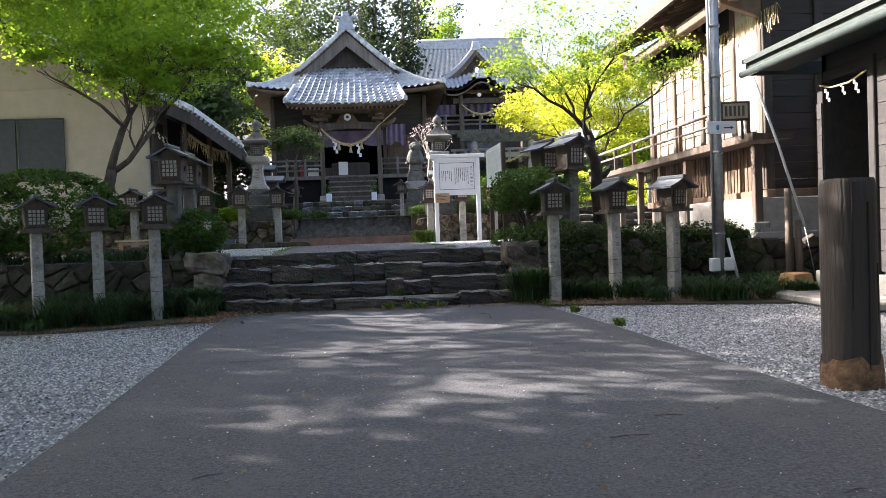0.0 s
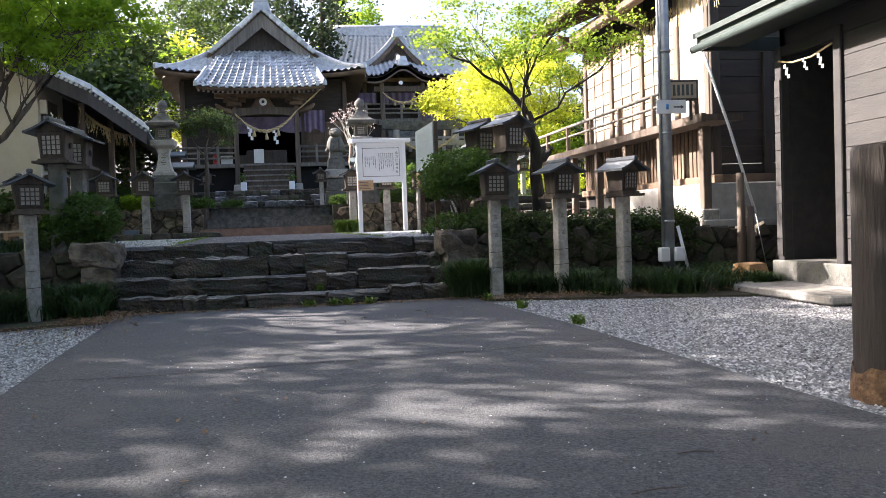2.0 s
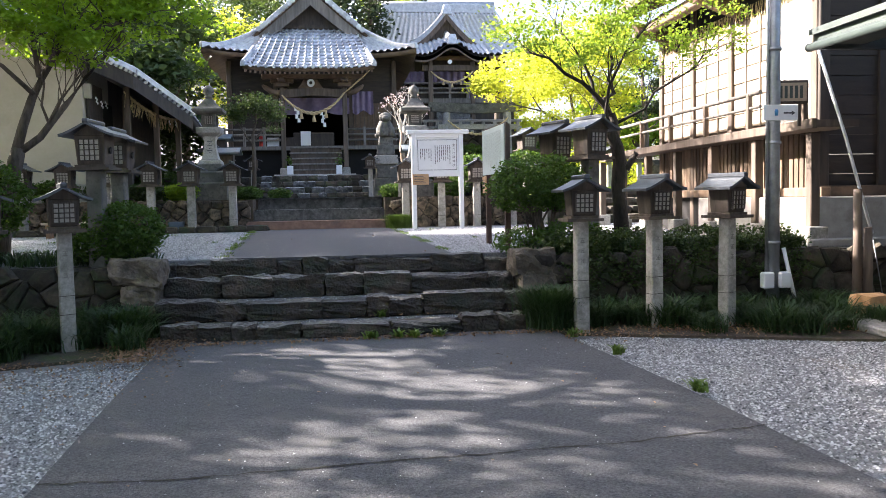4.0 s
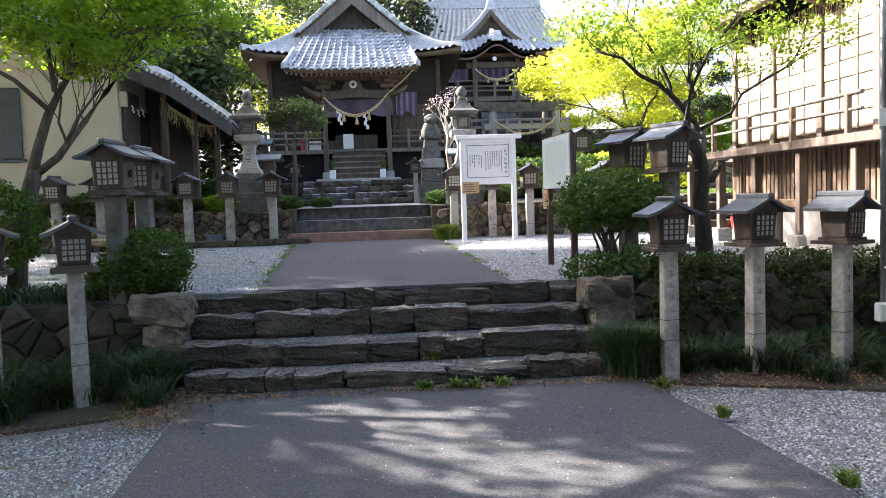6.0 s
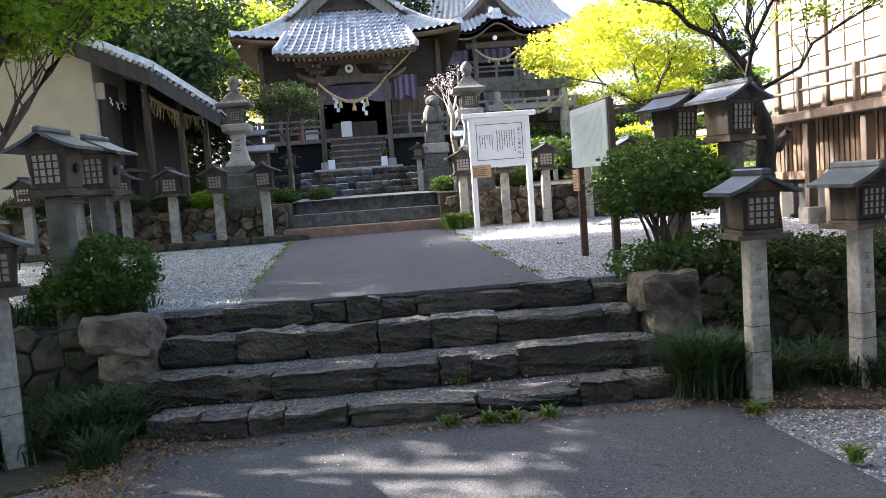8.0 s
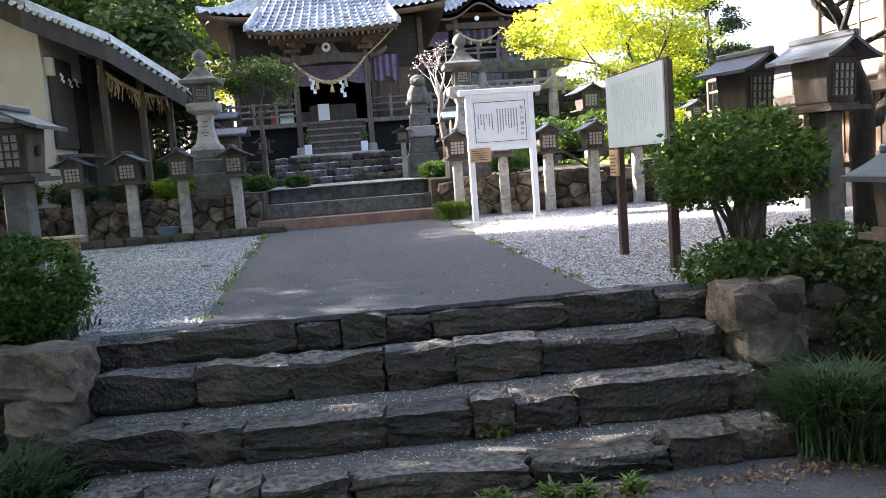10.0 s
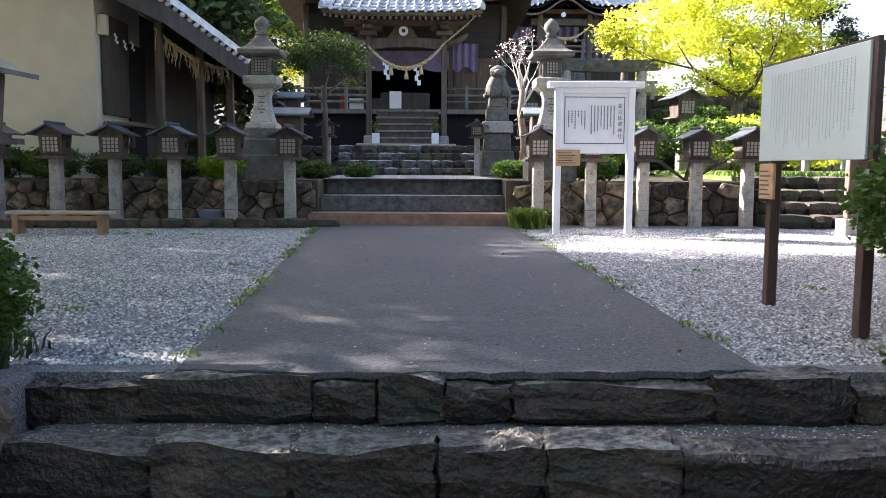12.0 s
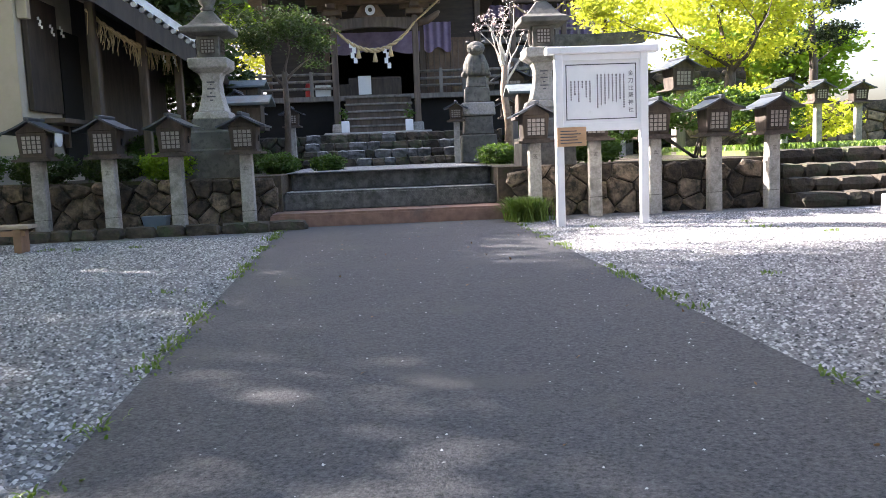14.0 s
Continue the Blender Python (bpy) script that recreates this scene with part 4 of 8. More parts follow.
    for s in (-1, 1):
        pts = [(cx + s * v * half, 29.05 if v * half < 2.2 else 29.6 - (v * half - 2.2) * 0.98 - 0.0, float(zs(v * half)) + 0.30 * v ** 8 + 0.05) for v in np.linspace(0.02, 1, 14)]
        ridge_line("hip_ridge", e, pts, 0.13)
        # bargeboard along the gable
        bm = B()
        vs = np.linspace(0, 0.50, 10)
        for a, b in zip(vs, vs[1:]):
            xa, xb, za, zb = s * a * half, s * b * half, float(zs(a * half)), float(zs(b * half))
            quadbox(bm, [(cx + xa, 28.72, za - 0.95 + a * 0.45), (cx + xb, 28.72, zb - 0.95 + b * 0.45), (cx + xb, 28.84, zb - 0.95 + b * 0.45), (cx + xa, 28.84, za - 0.95 + a * 0.45),
                         (cx + xa, 28.72, za - 0.24), (cx + xb, 28.72, zb - 0.24), (cx + xb, 28.84, zb - 0.24), (cx + xa, 28.84, za - 0.24)])
        bmesh.ops.recalc_face_normals(bm, faces=list(bm.faces))
        placed("bargeboard", weld(bm), WOOD_GREY, e, "pale weathered curved bargeboard")
    bm = B()
    v = [bm.verts.new(p) for p in ((cx - 2.1, 29.3, 9.70), (cx + 2.1, 29.3, 9.70), (cx, 29.3, 11.6), (cx - 2.1, 29.5, 9.70), (cx + 2.1, 29.5, 9.70), (cx, 29.5, 11.6))]
    for f in ((0, 1, 2), (5, 4, 3), (0, 3, 4, 1), (1, 4, 5, 2), (2, 5, 3, 0)):
        bm.faces.new([v[i] for i in f])
    placed("gable_wall", bm, WOOD_DARK, e, "dark boarded gable triangle")
    bm = B()
    for x in (-0.9, -0.45, 0, 0.45, 0.9):
        bx(bm, cx + x - 0.05, 29.22, 9.75, cx + x + 0.05, 29.3, 11.15 - abs(x) * 0.85)
    bx(bm, cx - 1.7, 29.2, 9.85, cx + 1.7, 29.28, 10.02)
    placed("gable_lattice", bm, WOOD_DARK, e)
    # rafters under the porch eave and at the front corners
    for i in range(27):
        u = (i + 0.5) / 27
        a, b = Vector(porch(u, 1.0)), Vector(porch(u, 0.25))
        bm = B()
        for p, q in ((a, b),):
            quadbox(bm, [p + Vector((-0.04, 0, -0.27)), p + Vector((0.04, 0, -0.27)), q + Vector((0.04, 0, -0.27)), q + Vector((-0.04, 0, -0.27)),
                         p + Vector((-0.04, 0, -0.16)), p + Vector((0.04, 0, -0.16)), q + Vector((0.04, 0, -0.16)), q + Vector((-0.04, 0, -0.16))])
        placed("rafter", bm, BROWN_OLD, e)
    # porch posts, beam and brackets
    for x in (-2.62, 0.12):
        bm = B()
        bx(bm, x - 0.105, 25.895, 3.0, x + 0.105, 26.105, 7.0)
        placed("post", soft(bm, 0.03), WOOD_OLD, e, "square weathered porch post")
        bm = B()
        bx(bm, x - 0.19, 25.81, PLAT + 0.2, x + 0.19, 26.19, 3.05, top=0.9)
        placed("post_base", soft(bm, 0.03), GRANITE, e)
        bm = B()
        bx(bm, x - 0.30, 25.72, 6.62, x + 0.30, 26.28, 6.80)
        bx(bm, x - 0.5, 25.86, 6.80, x + 0.5, 26.14, 6.98)
        bx(bm, x - 0.16, 25.4, 6.80, x + 0.16, 26.6, 6.98)
        placed("bracket", soft(bm, 0.02), BROWN_OLD, e, "carved bracket under the beam")
        bm = B()
        s = 1 if x > -1 else -1
        tube(bm, [(x + s * 0.1, 26, 6.35), (x + s * 0.45, 26, 6.42), (x + s * 0.75, 26, 6.62), (x + s * 0.85, 26, 6.72)], [0.14, 0.13, 0.10, 0.04], 8)
        placed("beam_nose", bm, BROWN_OLD, e, "carved beam end")
        bm = B()
        tube(bm, [(x, 26.1, 6.4), (x, 26.9, 6.75), (x, 27.6, 6.85), (x, 28.6, 6.6)], [0.13, 0.14, 0.14, 0.12], 8)
        placed("tie_beam", bm, BROWN_OLD, e, "curved tie beam")
    bm = B()
    n = 10
    for i in range(n):
        x0, x1 = -2.55 + 2.6 * i / n, -2.55 + 2.6 * (i + 1) / n
        c0, c1 = 0.12 * (1 - (2 * i / n - 1) ** 2), 0.12 * (1 - (2 * (i + 1) / n - 1) ** 2)
        quadbox(bm, [(x0, 25.9, 6.12 + c0), (x1, 25.9, 6.12 + c1), (x1, 26.1, 6.12 + c1), (x0, 26.1, 6.12 + c0), (x0, 25.9, 6.5 + c0 * 0.5), (x1, 25.9, 6.5 + c1 * 0.5), (x1, 26.1, 6.5 + c1 * 0.5), (x0, 26.1, 6.5 + c0 * 0.5)])
    placed("rainbow_beam", weld(bm), WOOD_OLD, e, "bowed pale beam over the porch")
    bm = B()
    bx(bm, -3.5, 25.85, 6.98, 1.0, 26.15, 7.18)
    bx(bm, -0.55 + cx, 25.9, 6.55, 0.55 + cx, 26.08, 6.98, top=0.5)
    placed("eave_purlin", soft(bm, 0.02), BROWN_OLD, e)
    bm = B()
    tube(bm, [(cx + 0.02, 25.80, 6.78), (cx + 0.02, 25.86, 6.78)], 0.17, 14)
    placed("crest", bm, WHITE_PAINT, e, "pale round crest")
    bm = B()
    tube(bm, [(cx + 0.02, 25.785, 6.78), (cx + 0.02, 25.80, 6.78)], 0.07, 10)
    placed("crest_boss", bm, WOOD_DARK, e)
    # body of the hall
    # near-black shell: the hall's inner shade is put into the colour
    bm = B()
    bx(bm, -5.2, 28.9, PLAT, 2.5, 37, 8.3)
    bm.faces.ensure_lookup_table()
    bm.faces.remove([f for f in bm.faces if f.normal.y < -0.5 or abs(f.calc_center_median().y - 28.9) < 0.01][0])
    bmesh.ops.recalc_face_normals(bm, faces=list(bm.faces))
    placed("body", bm, SHADE_BLACK, e, "near-black shell painted as the hall's unlit interior")
    bm = B()
    for x0, x1 in ((-5.3, -3.05), (0.45, 2.55)):
        bx(bm, x0, 28.7, 3.7, x1, 28.9, 6.4)
    bx(bm, -5.3, 28.68, 6.35, 2.55, 28.9, 8.3)
    placed("front_wall", bm, HALL_BOARD, e, "dark weathered boarded front wall")
    for x in (-5.25, -3.1, 0.42, 2.5):
        bm = B()
        bx(bm, x - 0.11, 28.56, 3.0, x + 0.11, 28.78, 8.2)
        placed("pillar", soft(bm, 0.02), WOOD_OLD, e)
    for x0, x1 in ((0.56, 1.45), (1.47, 2.36)):
        bm = B()
        bx(bm, x0, 28.62, 4.14, x1, 28.69, 6.2)
        d = placed("door_panel", bm, BROWN_OLD, e, "brown boarded sliding door")
        for k in range(4):
            bm = B()
            bx(bm, x0 + 0.06 + k * 0.21, 28.59, 4.2, x0 + 0.10 + k * 0.21, 28.62, 6.1)
            placed("door_batten", bm, WOOD_OLD, e)
    bm = B()
    bx(bm, -6.3, 27.5, 3.95, 3.5, 28.9, 4.12)
    placed("veranda", bm, WOOD_GREY, e, "grey boarded veranda")
    # near-black block paints the shade below the veranda
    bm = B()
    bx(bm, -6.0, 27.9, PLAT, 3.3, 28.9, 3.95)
    placed("underfloor", bm, SHADE_BLACK, e)
    bm = B()
    bx(bm, -3.05, 25.45, PLAT - 0.05, 0.55, 26.5, PLAT + 0.20)
    placed("porch_slab", soft(bm, 0.03), CONCRETE, e, "pale stone slab under the porch")
    for k in range(5):
        y, z = 26.35 + k * 0.27, PLAT + 0.20 + 0.265 * (k + 1)
        bm = B()
        bx(bm, -2.45, y, z - 0.07, -0.05, y + 0.36, z)
        placed("stair_tread", soft(bm, 0.012), WOOD_GREY, e, "grey wooden stair tread")
        bm = B()
        bx(bm, -2.42, y + 0.06, PLAT + 0.1, -0.08, y + 0.10, z - 0.07)
        placed("stair_riser", bm, WOOD_OLD, e)
    for x0, x1 in ((-6.3, -2.7), (0.2, 3.5)):
        for z in (4.4, 4.65, 4.9):
            bm = B()
            tube(bm, [(x0, 27.6, z), (x1, 27.6, z)], 0.05, 6)
            placed("rail", bm, WOOD_GREY, e)
        for i in range(5):
            x = x0 + (x1 - x0) * i / 4
            bm = B()
            bx(bm, x - 0.06, 27.54, 4.1, x + 0.06, 27.66, 5.0)
            placed("rail_post", bm, WOOD_GREY, e)
    # hangings
    for x0, x1, z0, z1 in ((-2.95, 0.35, 5.75, 6.45), (0.5, 1.5, 5.75, 6.75)):
        V, F = grid_surface(lambda u, v: (x0 + (x1 - x0) * u - cx, 2.5 + 0.035 * math.sin(u * 23) - 0.0, z0 + (z1 - z0) * v - PLAT - 0.1 * math.sin(u * 9) * (1 - v)), 60, 2)
        c = raw("curtain", V, F, PURPLE, True)
        c.parent = e
        c["label"] = "purple shrine curtain"
    rope("sacred_rope", e, (-2.62, 25.8, 6.25), (0.12, 25.8, 6.35), 0.85, 0.08)
    for x, z in ((-1.80, 5.60), (-1.25, 5.46), (-0.72, 5.63)):
        tassel("tassel", e, (x, 25.8, z), 0.62)
    for x, z in ((-2.10, 5.72), (-0.98, 5.52)):
        paper_streamer("paper_streamer", e, (x, 25.78, z), 0.62)
    rope("side_rope", e, (0.12, 25.8, 6.35), (1.25, 25.6, 7.3), 0.02, 0.045)
    return e


shrine_hall()


def offering_box():
    e = thing("offering_box", (-1.35, 28.15, 4.12), "dark slatted wooden offering box on the veranda", "offering box")
    bm = B()
    bx(bm, -0.95, -0.28, 0, 0.95, 0.28, 0.62)
    part("box", soft(bm, 0.02), WOOD_DARK, e)
    for i in range(8):
        bm = B()
        bx(bm, -0.92, -0.26 + i * 0.07, 0.62, 0.92, -0.225 + i * 0.07, 0.66)
        part("slat", bm, WOOD_DARK, e)
    for x, z, w, h, nm in ((-1.95, 4.16, 0.46, 0.66, "notice"), (-3.5, 4.12, 0.55, 0.42, "notice"), (-2.7, 4.12, 0.48, 0.42, "framed_picture")):
        bm = B()
        bx(bm, x, 27.78, z, x + w, 27.82, z + h)
        solo(nm, soft(bm, 0.005), WHITE_PAPER if nm == "notice" else WOOD_DARK, "white paper notice standing on the veranda" if nm == "notice" else "small dark framed picture on the veranda", "notice" if nm == "notice" else "picture")
    e = thing("fire_extinguisher", (-3.75, 27.8, 4.12), "red fire extinguisher on the veranda", "extinguisher")
    bm = B()
    lathe(bm, [(0.10, 0), (0.11, 0.05), (0.11, 0.42), (0.06, 0.5), (0.03, 0.55)], 14)
    part("cylinder", bm, RED, e)
    bm = B()
    bx(bm, -0.03, -0.09, 0.55, 0.03, 0.06, 0.62)
    tube(bm, [(0.05, 0, 0.56), (0.14, 0, 0.45), (0.13, 0, 0.2)], 0.015, 6)
    part("handle", bm, INK, e, "black handle and hose")
    for x in (-2.35, -0.2):
        e = thing("flower_vase", (x, 25.68, PLAT + 0.2), "white square vase with green sprigs before the porch", "vase", "vases before the porch")
        bm = B()
        bx(bm, -0.13, -0.13, 0, 0.13, 0.13, 0.38)
        part("vase", soft(bm, 0.015), WHITE_PAINT, e)
        leaves("sprig", rng.normal(size=(60, 3)) * (0.08, 0.06, 0.14) + (0, 0, 0.6), 0.12, SHRUB, e)


offering_box()


# ---- the rear shrine ----
def rear_shrine():
    cx = 7.55
    e = thing("rear_shrine", (cx, 46.0, 5.0), "rear wooden shrine with a tiled roof and a bowed porch gable", "shrine")

    def main(u, v):
        hw = 4.2 + 2.2 * v
        x = (u * 2 - 1) * hw
        return vec(cx + x, 51.5 - 5.3 * v, 11.5 + 4.2 * (1 - np.clip(v, 0, 1)) ** 1.4 + 0.5 * (np.abs(x) / 6.4) ** 4 * v ** 2)

    def bow(x):
        return 11.05 + 0.95 * np.exp(-(x / 1.1) ** 2) + 0.10 * (x / 2.4) ** 4

    def porch(u, v):
        x = (u * 2 - 1) * 2.55
        return vec(cx + x, 47.6 - 3.6 * v, bow(x) * (0.35 + 0.65 * v) + (1 - v) * (0.65 * 11.5 + 1.25))

    def dormer(s):
        def S(u, v):
            return vec(cx + s * 2.6 * v, 46.9 + 4.0 * u, 12.35 + 2.3 * (1 - np.clip(v, 0, 1)) ** 1.5)
        return S
    tiled("roof_tiles", e, main, 27, 12, TILE, "wavy grey roof tiles", 0.17, 0.08)
    under("soffit", e, main, 0.3, WOOD_WARM)
    tiled("porch_tiles", e, porch, 15, 9, TILE, "wavy grey porch tiles", 0.14, 0.09)
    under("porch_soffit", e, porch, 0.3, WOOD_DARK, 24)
    for s in (-1, 1):
        tiled("gable_tiles", e, dormer(s), 12, 8, TILE, "wavy grey tiles of the small gable")
        pts = [(cx + s * 2.6 * v, 46.95, 12.4 + 2.3 * (1 - v) ** 1.5) for v in np.linspace(0, 1, 8)]
        ridge_line("gable_ridge", e, pts, 0.19)
        bm = B()
        for a, b in zip(pts, pts[1:]):
            quadbox(bm, [(a[0], 46.8, a[2] - 0.55), (b[0], 46.8, b[2] - 0.55), (b[0], 46.9, b[2] - 0.55), (a[0], 46.9, a[2] - 0.55),
                         (a[0], 46.8, a[2] - 0.1), (b[0], 46.8, b[2] - 0.1), (b[0], 46.9, b[2] - 0.1), (a[0], 46.9, a[2] - 0.1)])
        bmesh.ops.recalc_face_normals(bm, faces=list(bm.faces))
        placed("bargeboard", weld(bm), WOOD_OLD, e)
        ridge_line("hip_ridge", e, [tuple(main(0.0 if s < 0 else 1.0, v)) for v in np.linspace(0, 1, 9)], 0.22)
    bm = B()
    v = [bm.verts.new(p) for p in ((cx - 1.9, 47.3, 12.4), (cx + 1.9, 47.3, 12.4), (cx, 47.3, 14.3), (cx - 1.9, 47.5, 12.4), (cx + 1.9, 47.5, 12.4), (cx, 47.5, 14.3))]
    for f in ((0, 1, 2), (5, 4, 3), (0, 3, 4, 1), (1, 4, 5, 2), (2, 5, 3, 0)):
        bm.faces.new([v[i] for i in f])
    placed("gable_wall", bm, WOOD_OLD, e)
    ridge_line("main_ridge", e, [(cx - 4.3, 51.5, 15.8), (cx + 4.3, 51.5, 15.8)], 0.42)
    ridge_line("porch_ridge", e, [(cx, 44.0, 12.0), (cx, 47.4, 13.1)], 0.24)
    for y, z in ((46.7, 14.6), (43.9, 12.0)):
        bm = B()
        bx(bm, cx - 0.4, y, z - 0.1, cx + 0.4, y + 0.25, z + 0.6, top=0.55)
        placed("ridge_ornament", soft(bm, 0.05), TILE, e)
    # bowed board on the porch front
    bm = B()
    xs = np.linspace(-2.5, 2.5, 25)
    for a, b in zip(xs, xs[1:]):
        za, zb = float(bow(a)), float(bow(b))
        quadbox(bm, [(cx + a, 44.0, za - 0.42), (cx + b, 44.0, zb - 0.42), (cx + b, 44.1, zb - 0.42), (cx + a, 44.1, za - 0.42),
                     (cx + a, 44.0, za - 0.04), (cx + b, 44.0, zb - 0.04), (cx + b, 44.1, zb - 0.04), (cx + a, 44.1, za - 0.04)])
    placed("bowed_board", weld(bm), WOOD_OLD, e, "bowed porch bargeboard")
    bm = B()
    bx(bm, cx - 4.2, 48.0, 8.4, cx + 4.2, 56, 12.5)
    placed("body", bm, WOOD_DARK, e, "dark timber body")
    bm = B()
    bx(bm, cx - 5.0, 45.6, 8.2, cx + 5.0, 48.2, 8.5)
    placed("veranda", bm, WOOD_GREY, e)
    bm = B()
    bx(bm, cx - 4.6, 46.2, 4.9, cx + 4.6, 48.0, 8.2)
    placed("base", bm, WOOD_DARK, e)
    for x in (-1.45, 1.45):
        bm = B()
        bx(bm, cx + x - 0.14, 44.6, 5.0, cx + x + 0.14, 44.88, 10.9)
        placed("post", soft(bm, 0.03), WOOD_OLD, e)
    for x in (-4.2, -2.4, 2.4, 4.2):
        bm = B()
        bx(bm, cx + x - 0.14, 47.6, 8.4, cx + x + 0.14, 47.9, 11.6)
        placed("pillar", soft(bm, 0.03), WOOD_OLD, e)
    bm = B()
    bx(bm, cx - 2.0, 44.65, 10.25, cx + 2.0, 44.85, 10.65)
    placed("beam", soft(bm, 0.03), WOOD_OLD, e)
    bm = B()
    tube(bm, [(cx - 0.2, 44.2, 10.75), (cx - 0.2, 43.95, 10.75)], 0.14, 12)
    placed("crest", bm, WHITE_PAINT, e, "pale round crest")
    for x0, x1 in ((cx - 1.3, cx + 1.3), (cx + 1.6, cx + 3.9), (cx - 3.9, cx - 1.6)):
        V, F = grid_surface(lambda u, v: (x0 + (x1 - x0) * u - cx, 1.3 + 0.07 * math.sin(u * 34), 3.7 + (1.9 if x0 > cx else 0.9) * v + (0 if x0 > cx else 1.0)), 50, 2)
        c = raw("curtain", V, F, PURPLE, True)
        c.parent = e
        c["label"] = "purple shrine curtain"
    for z in (8.9, 9.2, 9.55):
        bm = B()
        tube(bm, [(cx - 5.0, 45.7, z), (cx + 5.0, 45.7, z)], 0.07, 6)
        placed("rail", bm, WOOD_GREY, e)
    for i in range(9):
        bm = B()
        x = cx - 5 + 10 * i / 8
        bx(bm, x - 0.08, 45.62, 8.4, x + 0.08, 45.78, 9.65)
        placed("rail_post", bm, WOOD_GREY, e)
    rope("sacred_rope", e, (cx - 1.45, 44.5, 10.2), (cx + 1.45, 44.5, 10.2), 0.75, 0.085)
    for x, z in ((-0.6, 9.65), (0, 9.5), (0.6, 9.65)):
        tassel("tassel", e, (cx + x, 44.5, z), 0.6)


rear_shrine()


# ---- stone gateway ----
def torii():
    e = thing("torii", (6.6, 29.0, TERR), "weathered grey stone torii with a straw rope", "torii")
    for x in (-1.55, 1.55):
        bm = B()
        tube(bm, [(x, 0, 0), (x * 0.98, 0, 4.15)], [0.24, 0.19], 14)
        part("pillar", bm, GRANITE, e)
    for z0, z1, w, nm in ((4.1, 4.28, 2.25, "lintel"), (4.28, 4.55, 2.4, "cap"), (3.3, 3.55, 1.95, "tie_beam")):
        bm = B()
        n = 8
        for i in range(n):
            a, b = -w + 2 * w * i / n, -w + 2 * w * (i + 1) / n
            ra, rb = 0.10 * (a / w) ** 2, 0.10 * (b / w) ** 2
            if nm == "tie_beam":
                ra = rb = 0
            quadbox(bm, [(a, -0.18, z0 + ra), (b, -0.18, z0 + rb), (b, 0.18, z0 + rb), (a, 0.18, z0 + ra), (a, -0.2, z1 + ra), (b, -0.2, z1 + rb), (b, 0.2, z1 + rb), (a, 0.2, z1 + ra)])
        part(nm, weld(bm), GRANITE_DARK if nm != "tie_beam" else GRANITE, e)
    rope("sacred_rope", e, (-1.5, -0.3, 3.75), (1.5, -0.3, 3.85), 0.75, 0.07, local=True)


torii()


def balustrade():
    e = thing("balustrade", (6.6, 30.6, 4.9), "pale stone balustrade along the upper wall", "balustrade")
    for i in range(9):
        bm = B()
        x = -2.4 + 4.8 * i / 8
        bx(bm, x - 0.09, -0.09, -0.1, x + 0.09, 0.09, 0.62, top=0.9)
        part("post", soft(bm, 0.02), GRANITE, e)
    for z in (0.22, 0.56):
        bm = B()
        bx(bm, -2.6, -0.07, z, 2.6, 0.07, z + 0.13)
        part("rail", soft(bm, 0.015), GRANITE, e)
    for k in range(6):
        bm = B()
        bx(bm, 6.4, 41.0 + k * 0.8, 4.9, 8.7, 42.0 + k * 0.8, 5.45 + k * 0.5)
        solo("stair_block", soft(bm, 0.03), STAIR_STONE, "grey stone stair up to the rear shrine", "stair", "stairs to the rear shrine")


balustrade()


